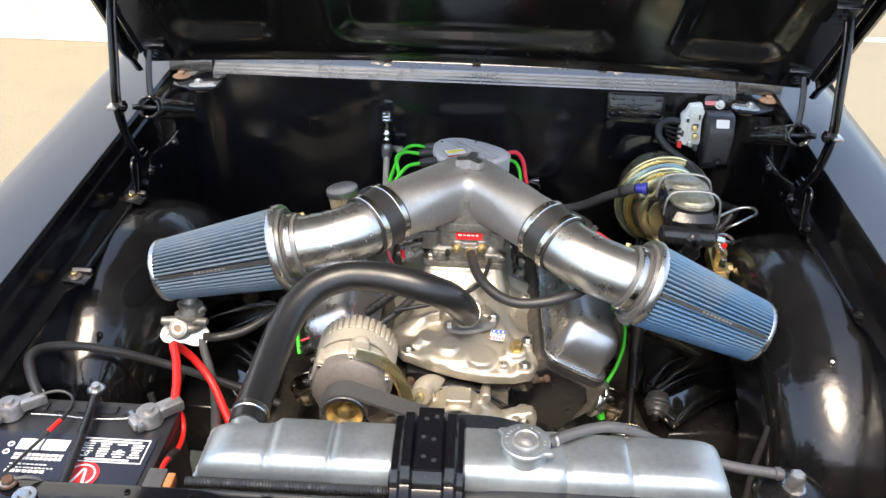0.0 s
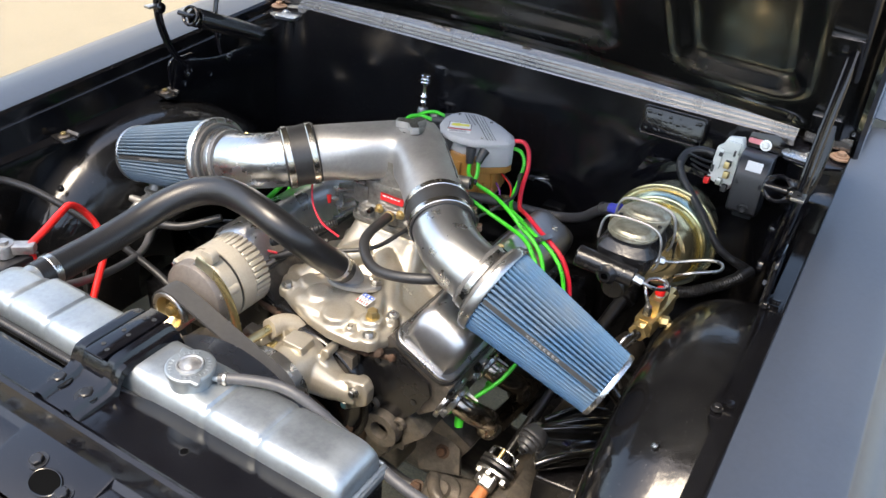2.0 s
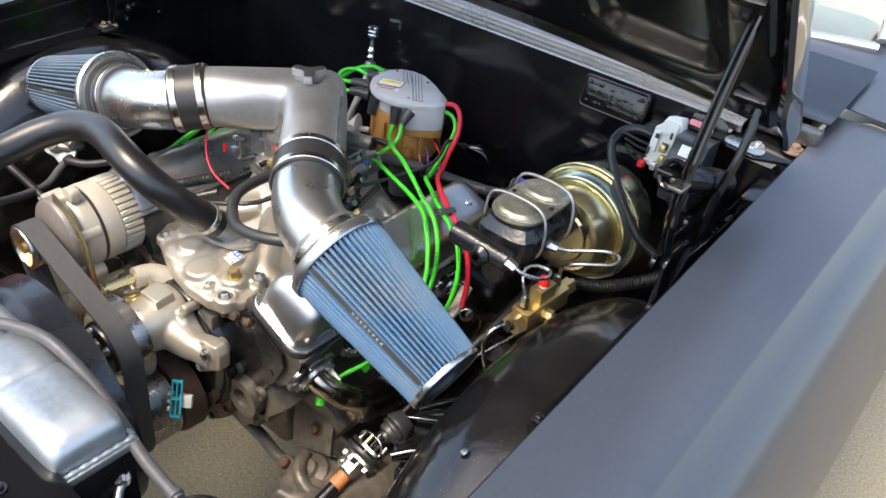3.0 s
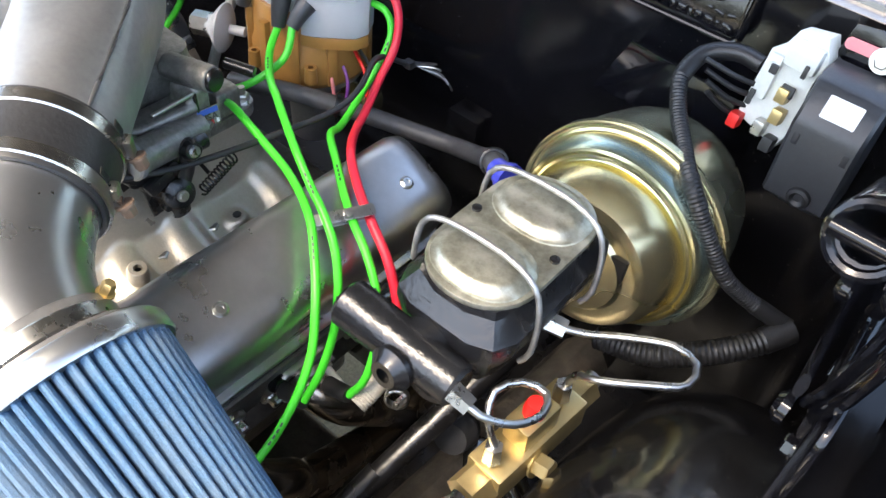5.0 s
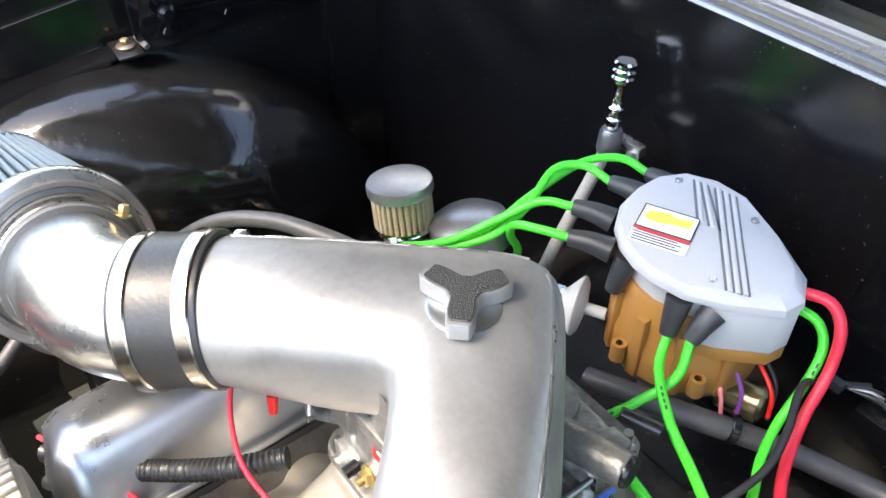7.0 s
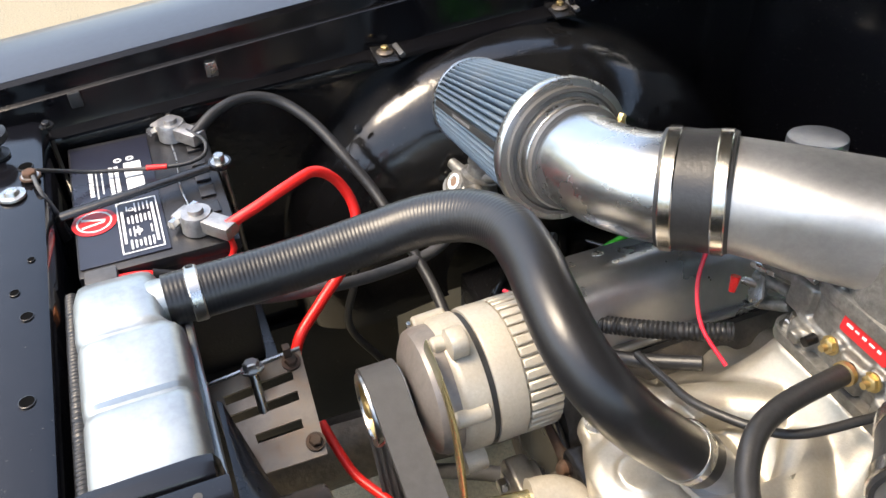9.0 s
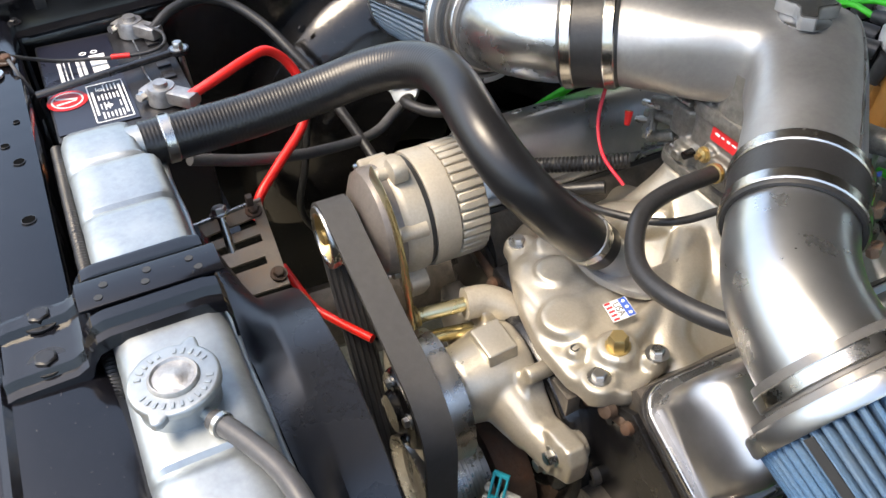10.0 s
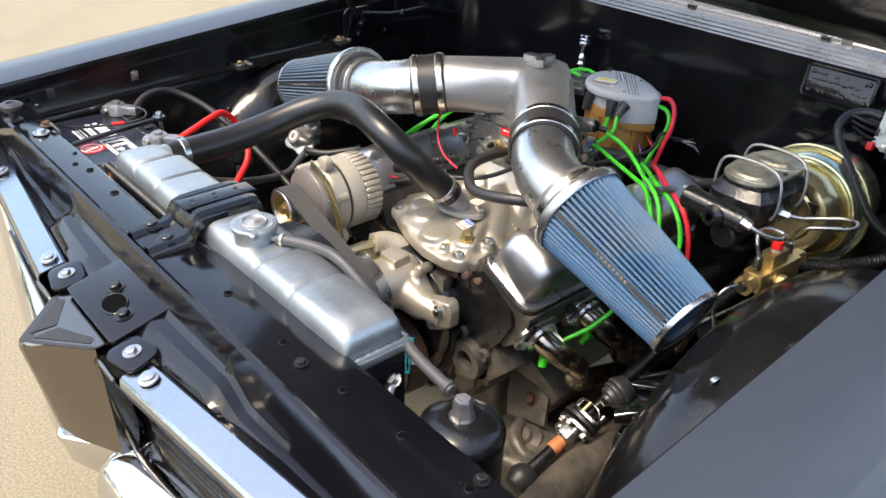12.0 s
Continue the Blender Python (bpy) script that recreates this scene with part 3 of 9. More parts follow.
for _s in (-1, 1):
    _m = Matrix.Translation((_s * 0.69, 1.098, 1.041)) @ Euler((0.12, _s * 0.06, 0)).to_matrix().to_4x4()
    part("cowl_corner", prism([(-0.075 * _s, -0.035), (-0.06 * _s, -0.05), (-0.01 * _s, -0.05), (0.045 * _s, -0.02), (0.06 * _s, 0.06), (-0.07 * _s, 0.06)], 0, 0.006, _m, 0.002), GLOSS_B, car, "black bolted corner plate")
    part("corner_shim", prism(rounded(0.07, 0.03, 0.012, 5, -0.035 * _s, -0.03), 0.007, 0.010, _m, 0.001), STEEL, car, "bare zinc shim plate")
    _b = lathe([(0, 0), (0.021, 0), (0.021, 0.003), (0.015, 0.004), (0.015, 0.006), (0, 0.006)], (_s * 0.724, 1.115, 1.049), (0, 0, 1), 28)
    part("corner_bolt", hexbolt((_s * 0.724, 1.115, 1.054), (0, 0, 1), 0.009, 0.008, 0, _b), TANRUST, car, "rusty hinge mounting bolt")
    part("cowl_side", box((_s * 0.728, 1.14, 0.72), (0.056, 0.34, 2 * (edge_z(1.0) - 0.045 - 0.72)), 0.006), GLOSS, car, "black cowl side panel")
    part("cowl_end", box((_s * 0.70, 1.135, 1.075), (0.11, 0.028, 0.030), 0.006), SILVERP, car, "silver end of the cowl ledge")
    part("corner_nut", hexbolt((_s * 0.672, 1.082, 1.050), (0, -0.1, 1), 0.007, 0.006, 1.6), STEEL, car)

# raised data plate on the firewall
_m = frame_of((0.397, 1.073, 1.037), (0, -0.975, 0.22), (0, 0, 1))
part("plate_rim", prism(rounded(0.140, 0.064, 0.010), -0.008, 0.0035, _m, 0.002), GLOSS_B, car)
_rim = [_m @ Vector((x, y, 0.0042)) for x, y in rounded(0.134, 0.058, 0.008)]
part("plate_bead", sweep(_rim, 0.0026, 8, closed=True), GLOSS_B, car, "raised painted bead round the plate")
_rnd = random.Random(4)
_b = prism(rounded(0.126, 0.050, 0.006), 0.0, 0.0042, _m, 0.001)
_rot = _m.to_3x3().to_4x4()
for _i in range(4):
    _x = -0.056
    while _x < 0.050:
        _w = _rnd.uniform(0.004, 0.012)
        if _rnd.random() < 0.8:
            box(_m @ Vector((_x + _w / 2, -0.0165 + _i * 0.0112 + _rnd.uniform(-0.0012, 0.0012), 0.0048)), (_w * 0.8, _rnd.uniform(0.003, 0.0078), 0.0035), 0.0011, _rot @ Matrix.Rotation(_rnd.uniform(-0.25, 0.25), 4, "Z"), 2, bm=_b)
        _x += _w + 0.0015
for _x, _y in ((-0.055, -0.018), (0.055, -0.018), (-0.055, 0.018), (0.055, 0.018)):
    lathe([(0, 0.008), (0.003, 0.0075), (0.0048, 0.004), (0, 0.004)], _m @ Vector((_x, _y, 0)), _m.to_3x3() @ Vector((0, 0, 1)), 12, _b)
part("data_plate", _b, GLOSS_B, car, "black painted embossed data plate, unreadable")

# windshield, roof stub and doors that close the car behind the hood
_rows = [[(x, lerp(1.42, 2.02, k / 6) + 0.10 * (x / 0.72) ** 2, lerp(1.13, 1.52, k / 6)) for x in [-0.70 + 0.14 * i for i in range(11)]] for k in range(7)]
_w = part("windshield", sheet(_rows, 0.005), GLASS, car, "pale green tinted windshield")
part("windshield_trim", cable([(-0.72, 1.52, 1.135), (-0.4, 1.43, 1.13), (0, 1.40, 1.13), (0.4, 1.43, 1.13), (0.72, 1.52, 1.135)], 0.011), CHROME, car, "chrome windshield moulding")
part("rear_cowl", sheet([[(x, y, 1.105 + (y - 1.26) * 0.12 - 0.06 * max(0, abs(x) - 0.6)) for x in [-0.9 + 0.1 * i for i in range(19)]] for y in (1.262, 1.35, 1.44, 1.56)], 0.002), SATIN, car)
part("roof", sheet([[(x, y, 1.52 + 0.03 * math.sin((y - 2) * 1.6) - 0.05 * (x / 0.6) ** 2) for x in [-0.62 + 0.124 * i for i in range(11)]] for y in (2.0, 2.3, 2.7, 3.1, 3.5)], 0.003), SATIN, car)
for _s in (-1, 1):
    part("door", sheet([[(_s * x, y, edge_z(1.26) + z) for x, z in ((0.74, -0.01), (0.80, 0.008), (0.895, 0.001), (0.93, -0.022), (0.985, -0.088), (1.0, -0.3), (0.95, -0.72))] for y in (1.268, 1.7, 2.2, 2.5)], 0.002), SATIN, car)
    part("pillar", cable([(_s * 0.72, 1.55, 1.14), (_s * 0.66, 1.85, 1.38), (_s * 0.62, 2.05, 1.52)], 0.014), CHROME, car)
part("dashboard", box((0, 1.75, 0.98), (1.3, 0.35, 0.22), 0.04), PLASTIC, car)


# ---- the open hood ----
HOOD_T = radians(44)
hood = thing("hood", (0, 1.045, 1.158), "open black hood with a pressed inner frame", "hood")
_hv, _hn = Vector((0, -math.cos(HOOD_T), math.sin(HOOD_T))), Vector((0, -math.sin(HOOD_T), -math.cos(HOOD_T)))


def hood_at(u, v, h):
    """A point of the hood: across, up from the rear edge, and towards the engine."""
    return Vector((u, 1.045 - 0.088 * (u / 0.76) ** 2 * max(0.0, 1 - v / 0.5), 1.158)) + _hv * v + _hn * h


def panel(u, v, u0, u1, v0, v1, soft=0.05):
    a, c, r = min(u - u0, u1 - u), min(v - v0, v1 - v), 0.07
    d = r - math.hypot(r - a, r - c) if a < r and c < r else min(a, c)
    return smooth_step(0, soft, d)


def inner_height(u, v):
    h = 0.034
    for u0, u1, v0, v1 in ((-0.66, -0.40, 0.10, 0.62), (-0.31, 0.31, 0.10, 0.52), (0.40, 0.66, 0.10, 0.62), (-0.26, 0.26, 0.60, 1.06), (-0.66, -0.36, 0.70, 1.06), (0.36, 0.66, 0.70, 1.06)):
        h -= 0.028 * panel(u, v, u0, u1, v0, v1)
    h -= 0.012 * panel(u, v, -0.68, 0.68, 0.028, 0.064, 0.012)
    h *= smooth_step(-0.002, 0.02, min(v, 1.2 - v, 0.738 - abs(u)))
    return h


_rows = [[hood_at(-0.738 + 1.476 * i / 150, 1.2 * j / 110, inner_height(-0.738 + 1.476 * i / 150, 1.2 * j / 110)) for i in range(151)] for j in range(111)]
part("inner_frame", sheet(_rows, 0), HOODBLACK, hood, "gloss black pressed frame with recessed panels", 60)
_rows = [[hood_at(u, v, h) for u, h in ((-0.754, 0.0), (-0.748, -0.012), (-0.5, -0.026), (0, -0.034), (0.5, -0.026), (0.748, -0.012), (0.754, 0.0))] for v in (-0.006, 0.0, 0.4, 0.8, 1.2, 1.206)]
part("outer_skin", sheet(_rows, 0.0015), SATIN, hood, "satin black outer skin", 50)
for _s in (-1, 1):
    _rows = []
    for _k in range(49):
        _v = 1.2 * _k / 48
        _d = 0.046 + 0.012 * smooth_step(0.03, 0.10, _v) - 0.010 * smooth_step(0.13, 0.16, _v) * (1 - smooth_step(0.5, 1.0, _v))
        _dent = 0.0014 * math.sin(_v * 31) * smooth_step(0.1, 0.3, _v)
        _rows.append([hood_at(_s * x, _v, h) for x, h in ((0.740, _d - 0.004), (0.748, _d), (0.7555, _d - 0.003), (0.757 + _dent, _d * 0.55), (0.7565, 0.004), (0.7545, 0.0005))])
    part("side_flange", sheet(_rows, 0.0012), EDGEGLOSS, hood, "gloss black turned-down side flange", 40)
part("rear_hem", sweep(smooth_path([hood_at(-0.745, -0.004, 0.0), hood_at(0, -0.004, -0.01), hood_at(0.745, -0.004, 0.0)], 0.05), 0.010, 8), HOODBLACK, hood)
for _s in (-1, 1):
    for _v in (0.075, 0.32):
        part("hinge_pad", box(hood_at(_s * 0.69, _v, 0.036), (0.05, 0.06, 0.012), 0.004, Matrix.Rotation(-HOOD_T, 4, "X")), HOODBLACK, hood)
        part("hinge_pad_bolt", hexbolt(hood_at(_s * 0.69, _v, 0.042), _hn, 0.008, 0.008), BLACKMET, hood)


# ---- hood hinges ----
def hinge(s):
    h = thing("hinge_assembly", (s * 0.69, 0.74, 0.93), "black open hood hinge with a thick coil spring", "hinge", "hood hinges")
    X = lambda x, y, z: Vector((s * x, y, z))
    m = frame_of(X(0.705, 0.74, 0.97), (-s, 0, 0), (0, 0, 1))
    part("base_plate", prism(rounded(0.09, 0.085, 0.02), 0, 0.006, m, 0.002), GLOSS_B, h)
    part("base_plate_arm", sweep(smooth_path([X(0.692, 0.735, 0.975), X(0.69, 0.85, 0.955), X(0.685, 0.98, 0.945), X(0.682, 1.08, 0.948)], 0.01), 0.017, 10, squash=(0.22, 1.0)), GLOSS_B, h)
    part("front_arm", sweep(smooth_path([X(0.692, 0.735, 0.985), X(0.698, 0.695, 1.06), X(0.703, 0.683, 1.14), X(0.704, 0.708, 1.225), X(0.706, 0.742, 1.315), X(0.706, 0.79, 1.395)], 0.01), 0.0072, 10, squash=(0.75, 1.0)), GLOSS_B, h)
    part("rear_arm", sweep(smooth_path([X(0.690, 0.86, 0.975), X(0.698, 0.852, 1.05), X(0.706, 0.870, 1.12), X(0.705, 0.905, 1.205), X(0.704, 0.932, 1.238)], 0.01), 0.0070, 10, squash=(0.75, 1.0)), GLOSS_B, h)
    part("arm_ridge", sweep(smooth_path([X(0.683, 0.738, 0.985), X(0.689, 0.698, 1.06), X(0.694, 0.686, 1.14), X(0.695, 0.711, 1.225), X(0.697, 0.745, 1.315), X(0.697, 0.793, 1.395)], 0.01), 0.0035, 8), GLOSS_B, h)
    part("link_bar", sweep(smooth_path([X(0.676, 0.735, 1.0), X(0.672, 0.83, 0.985), X(0.67, 0.94, 0.985), X(0.672, 1.05, 0.955)], 0.01), 0.011, 10, squash=(0.35, 1.0)), GLOSS_B, h)
    o = [(0.695, 0.925), (0.715, 1.0), (0.775, 1.0), (0.80, 0.968), (0.90, 0.957), (1.0, 0.956), (1.07, 0.962), (1.085, 0.943), (1.0, 0.936), (0.88, 0.932), (0.80, 0.922)]
    part("mounting_plate", prism([(y, z) for y, z in o], 0.694, 0.700, Matrix(((0, 0, s, 0), (1, 0, 0, 0), (0, 1, 0, 0), (0, 0, 0, 1))), 0.0015), GLOSS_B, h, "black slotted mounting plate")
    for y, z in ((0.735, 0.945), (0.82, 0.945), (0.875, 0.948), (0.93, 0.946), (0.99, 0.947)):
        part("plate_bolt", hexbolt(X(0.694, y, z), (-s, 0, 0), 0.008, 0.008, 1.5), GLOSS_B, h)
    for p in ((0.69, 0.735, 0.975), (0.68, 0.86, 0.985), (0.703, 0.683, 1.14)):
        part("pivot", lathe([(0, 0), (0.012, 0), (0.012, 0.006), (0.007, 0.010), (0, 0.010)], X(*p) - X(0.012, 0, 0), (-s, 0, 0), 18), GLOSS_B, h)
    part("roller", lathe([(0, -0.006), (0.014, -0.006), (0.016, 0.0), (0.014, 0.008), (0.006, 0.011), (0, 0.011)], X(0.672, 1.08, 0.948), (-s, 0, 0), 20), STEEL, h, "worn zinc hinge roller")
    a, c = X(0.662, 0.755, 1.110), X(0.668, 0.965, 1.019)
    ax = (c - a).normalized()
    u = ax.cross(Vector((0, 0, 1))).normalized()
    w = ax.cross(u)
    turns, n = 26, 26 * 14
    pts = [a + (c - a) * (k / n) + (u * math.cos(2 * math.pi * turns * k / n) + w * math.sin(2 * math.pi * turns * k / n)) * 0.0195 for k in range(n + 1)]
    part("spring", sweep(pts, 0.0039, 8), GLOSS_B, h, "thick black coil spring")
    loop = [a + ax * -0.014 + u * 0.0205 * math.cos(t) + w * 0.0205 * math.sin(t) for t in [2 * math.pi * k / 24 for k in range(25)]]
    part("spring_hook", sweep(loop, 0.0040, 8), GLOSS_B, h, "open end coil of the spring")
    part("spring_peg", rod(a + ax * -0.02 + X(-0.02, 0, 0), a + ax * -0.02 + X(0.03, 0, 0), 0.006), GLOSS_B, h)
    part("stop_tab", box(X(0.70, 0.668, 1.145), (0.02, 0.03, 0.006), 0.002), STEEL, h)


hinge(-1)
hinge(1)


# ---- radiator support, grille and bumper ----
def back(x):
    return 0.105 * max(0.0, abs(x) - 0.12) + 0.01


support = thing("radiator_support", (0, -0.12, 0.5), "gloss black radiator support panel", "car panel")
_prof = [(-0.052, 0.62), (-0.050, 0.905), (-0.054, 0.913), (-0.062, 0.916), (-0.124, 0.916), (-0.130, 0.920), (-0.136, 0.918), (-0.142, 0.900), (-0.148, 0.884), (-0.158, 0.877),
         (-0.180, 0.876), (-0.196, 0.867), (-0.208, 0.859), (-0.213, 0.848), (-0.215, 0.64)]
_rows = []
for _k in range(181):
    _x = -0.72 + 1.44 * _k / 180
    _o = back(_x)
    _dip = 0.026 * smooth_step(0.268, 0.325, abs(_x)) - 0.020 * smooth_step(0.52, 0.66, abs(_x))
    _r = lerp(-0.014, 0.018, smooth_step(-0.1, 0.12, _x))
    _rows.append([(_x, y + _r * smooth_step(-0.10, -0.06, y) if y > -0.137 else -0.136 + (y + 0.136) * (1 - _o / 0.079), z - (_dip if -0.2 < y < -0.145 else _dip * 0.35 if -0.21 < y < -0.14 else 0)) for y, z in _prof])
part("top_panel", sheet(_rows, 0.0018), GLOSS_B, support, "", 30)
# flat black discs laid on the panel paint the shade inside its holes
for _x, _y, _r in ((-0.612, -0.086, 0.0080), (-0.377, -0.098, 0.0045), (-0.337, -0.087, 0.0058), (-0.425, -0.082, 0.0035), (-0.225, -0.088, 0.0065), (0.16, -0.085, 0.0055), (0.30, -0.084, 0.0055), (0.42, -0.078, 0.0055), (0.52, -0.072, 0.0055), (0.62, -0.066, 0.0055)):
    _h = part("panel_hole", lathe([(0, 0), (_r, 0.0), (_r, 0.0006), (0, 0.0006)], (_x, _y, 0.9166), (0, 0, 1), 20), VOID, support, "black disc for the shade in a punched hole")
    part("hole_edge", lathe([(_r, 0.0), (_r * 1.16, 0.0), (_r * 1.12, 0.0010), (_r, 0.0012), (_r, 0.0)], (_x, _y, 0.9165), (0, 0, 1), 20), BLACKMET, _h)
part("panel_bolt", hexbolt((-0.583, -0.080, 0.9195), (0, 0, 1), 0.0085, 0.008, 1.4), RUST, support, "rusty hex bolt")
part("panel_bolt", lathe([(0, 0.008), (0.007, 0.0075), (0.009, 0.003), (0.015, 0.0025), (0.0155, 0), (0, 0)], (-0.552, -0.100, 0.918), (0, 0, 1), 24), STEEL, support, "zinc flanged bolt")
for _x, _y in ((-0.70, -0.06), (0.62, -0.05), (0.35, -0.09)):
    part("panel_bolt", hexbolt((_x, _y, 0.918), (0, 0, 1), 0.006, 0.006, 1.5), BLACKMET, support)
_b = lathe([(0, 0), (0.016, 0), (0.0165, 0.003), (0.012, 0.005), (0.008, 0.007), (0.008, 0.018), (0.018, 0.021), (0.0215, 0.026), (0.021, 0.033), (0.016, 0.036), (0.009, 0.0365), (0.008, 0.034), (0, 0.034)], (-0.652, -0.119, 0.917), (0.05, 0.02, 1), 26)
part("hood_rest", _b, RUBBER, support, "black rubber hood rest")

# latch plate in the middle, with its hole and two bolts
_m = Matrix.Translation((0.014, -0.180, 0.8705)) @ Matrix.Rotation(radians(14), 4, "X")
_out = rounded(0.17, 0.098, 0.006, 3)
part("latch_plate", prism(_out, 0, 0.006, _m, 0.0025), GLOSS_B, support)
# the plate is uncut; a black oval stands in for the hole's darkness
part("latch_hole", prism([(0.024 * math.cos(a), 0.017 * math.sin(a)) for a in [2 * math.pi * k / 28 for k in range(28)]], 0.0062, 0.0072, _m @ Matrix.Translation((0.012, -0.012, 0))), VOID, support, "flat black oval for the dark of the latch hole")
part("hole_lip", sweep([_m @ Vector((0.012 + 0.0245 * math.cos(a), -0.012 + 0.0175 * math.sin(a), 0.0066)) for a in [2 * math.pi * k / 40 for k in range(40)]], 0.0016, 8, closed=True), GLOSS_B, support)
for _x, _y in ((-0.022, 0.004), (0.046, -0.012)):
    part("latch_bolt", hexbolt(_m @ Vector((_x, _y, 0.0065)), (0, -0.2, 1), 0.009, 0.008, 1.5), BLACKMET, support)
for _s in (-1, 1):
    _c = Vector((0.012 + _s * 0.122, -0.214, 0.859))
    part("trim_tab", prism(rounded(0.064, 0.05, 0.016), 0, 0.005, Matrix.Translation(_c) @ Matrix.Rotation(radians(12), 4, "X") @ Matrix.Rotation(_s * 0.2, 4, "Z"), 0.0015), GLOSS_B, support)
    part("tab_screw", hexbolt(_c + Vector((0, 0, 0.006)), (0, -0.2, 1), 0.007, 0.006, 1.8), STEEL, support)

grille = thing("grille", (0, -0.25, 0.45), "split grille with silver trim and a pointed black nose", "grille")
for _s in (-1, 1):
    _rows = []
    for _k in range(25):
        _x = _s * (0.158 + 0.6 * _k / 24)
        _o = back(_x)
        _rows.append([(_x, -0.214 + _o, 0.856), (_x, -0.218 + _o, 0.8585), (_x, -0.254 + _o, 0.8515), (_x, -0.2575 + _o, 0.847), (_x, -0.2582 + _o, 0.836)])
    part("upper_trim", sheet(_rows, 0.0022), TRIM, grille, "brushed silver grille trim strip", 30)
    part("trim_bolt", lathe([(0, 0), (0.013, 0), (0.0135, 0.003), (0.009, 0.004), (0.009, 0.007), (0, 0.0085)], (_s * 0.187 + 0.004, -0.217, 0.8575), (0, -0.2, 1), 20), STEEL, grille, "zinc trim bolt")
    part("trim_bolt", lathe([(0, 0), (0.013, 0), (0.0135, 0.003), (0.009, 0.004), (0.009, 0.007), (0, 0.0085)], (_s * 0.56, -0.182, 0.858), (0, -0.2, 1), 20), STEEL, grille, "zinc trim bolt")
    # recessed mouth: lip, slope and fins
    _rows = []
    for _k in range(25):
        _x = _s * (0.12 + 0.62 * _k / 24)
        _o = back(_x)
        _rows.append([(_x, -0.258 + _o, 0.836), (_x, -0.250 + _o, 0.826), (_x, -0.215 + _o, 0.80), (_x, -0.205 + _o, 0.74), (_x, -0.214 + _o, 0.70), (_x, -0.224 + _o, 0.672), (_x, -0.222 + _o, 0.62)])
    part("mouth", sheet(_rows, 0.002), GLOSS, grille)
    for _j in range(5):
        part("fin", sweep(smooth_path([(_s * (0.13 + 0.1 * k), -0.214 + back(0.13 + 0.1 * k), 0.79 - 0.022 * _j) for k in range(7)], 0.05), 0.005, 8), BLACKMET, grille)
    part("mouth_bead", cable([(_s * 0.15, -0.247, 0.842), (_s * 0.10, -0.247, 0.842), (_s * 0.082, -0.246, 0.834), (_s * 0.080, -0.244, 0.81), (_s * 0.088, -0.238, 0.75), (_s * 0.098, -0.230, 0.70), (_s * 0.14, -0.226, 0.672), (_s * 0.3, -0.21, 0.664), (_s * 0.7, -0.17, 0.664)], 0.004), DARKCHROME, grille, "thin dark chrome bead round the mouth")
    part("mouth_rib", cable([(_s * 0.17, -0.238, 0.826), (_s * 0.45, -0.207, 0.826), (_s * 0.76, -0.173, 0.826)], 0.003), BLACKMET, grille)
# the nose
_secs = []
for _z, _tip, _w, _r in ((0.852, -0.312, 0.078, 0.004), (0.846, -0.318, 0.080, 0.004), (0.838, -0.318, 0.080, 0.0), (0.76, -0.306, 0.090, 0.0), (0.70, -0.298, 0.098, 0.0), (0.676, -0.294, 0.100, 0.0)):
    _secs.append([(0.0 - _w, -0.215, _z + 0.002), (-_w, -0.244, _z), (-_w * 0.45, lerp(-0.244, _tip, 0.58), _z), (-0.012, _tip + 0.004, _z), (0.0, _tip, _z), (0.012, _tip + 0.004, _z), (_w * 0.45, lerp(-0.244, _tip, 0.58), _z), (_w, -0.244, _z), (_w, -0.215, _z + 0.002)])
part("nose", loft(_secs, True, True), DARKCHROME, grille, "dark bronze chrome pointed nose", 40)
for _s in (-1, 1):
    # flat dark sheets painted for the shade of the two open pockets
    _o = [(_s * 0.006, -0.300), (_s * 0.066, -0.246), (_s * 0.060, -0.236), (_s * 0.004, -0.266)]
    part("pocket_shade", prism(_o if _s > 0 else _o[::-1], 0.8525, 0.8535, None, 0.0), INK, grille)
part("nose_top", prism([(-0.080, -0.236), (-0.080, -0.248), (-0.012, -0.308), (0, -0.3165), (0.012, -0.308), (0.080, -0.248), (0.080, -0.236), (0.0, -0.252)], 0.8505, 0.8522, None, 0.0005), RUBBER, grille, "black rubber nose top")
part("nose_lip", prism([(-0.108, -0.226), (-0.06, -0.262), (-0.010, -0.300), (0.0, -0.303), (0.010, -0.300), (0.06, -0.262), (0.108, -0.226), (0.10, -0.20), (-0.10, -0.20)], 0.662, 0.677, None, 0.006, 4), CHROME, grille, "chrome lip under the nose", 60)
bumper = thing("bumper", (0, -0.30, 0.42), "chrome split front bumper", "bumper")
for _s in (-1, 1):
    _secs = []
    for _k in range(22):
        _e = math.sqrt(max(0.0, 1 - max(0.0, 1 - _k / 6) ** 2))
        _x = 0.040 + (0.05 * _k / 6 if _k < 6 else 0.05 + 0.825 * (_k - 6) / 15)
        _o = back(_x) * 1.6 + 0.05 * (1 - _e)
        _top = 0.668 - 0.04 * (1 - _e)
        _secs.append([(_s * _x, -0.16 + _o, _top - 0.005), (_s * _x, -0.222 + _o, _top + 0.002), (_s * _x, -0.250 + _o, _top), (_s * _x, -0.272 + _o, _top - 0.006), (_s * _x, -0.290 + _o, _top - 0.018), (_s * _x, -0.300 + _o, _top - 0.038), (_s * _x, -0.303 + _o, _top - 0.07), (_s * _x, -0.296 + _o, _top - 0.11), (_s * _x, -0.27 + _o, _top - 0.15), (_s * _x, -0.22 + _o, _top - 0.19), (_s * _x, -0.16 + _o, _top - 0.19)])
    part("bumper_half", loft(_secs), CHROME, bumper, "chrome bumper half", 70)


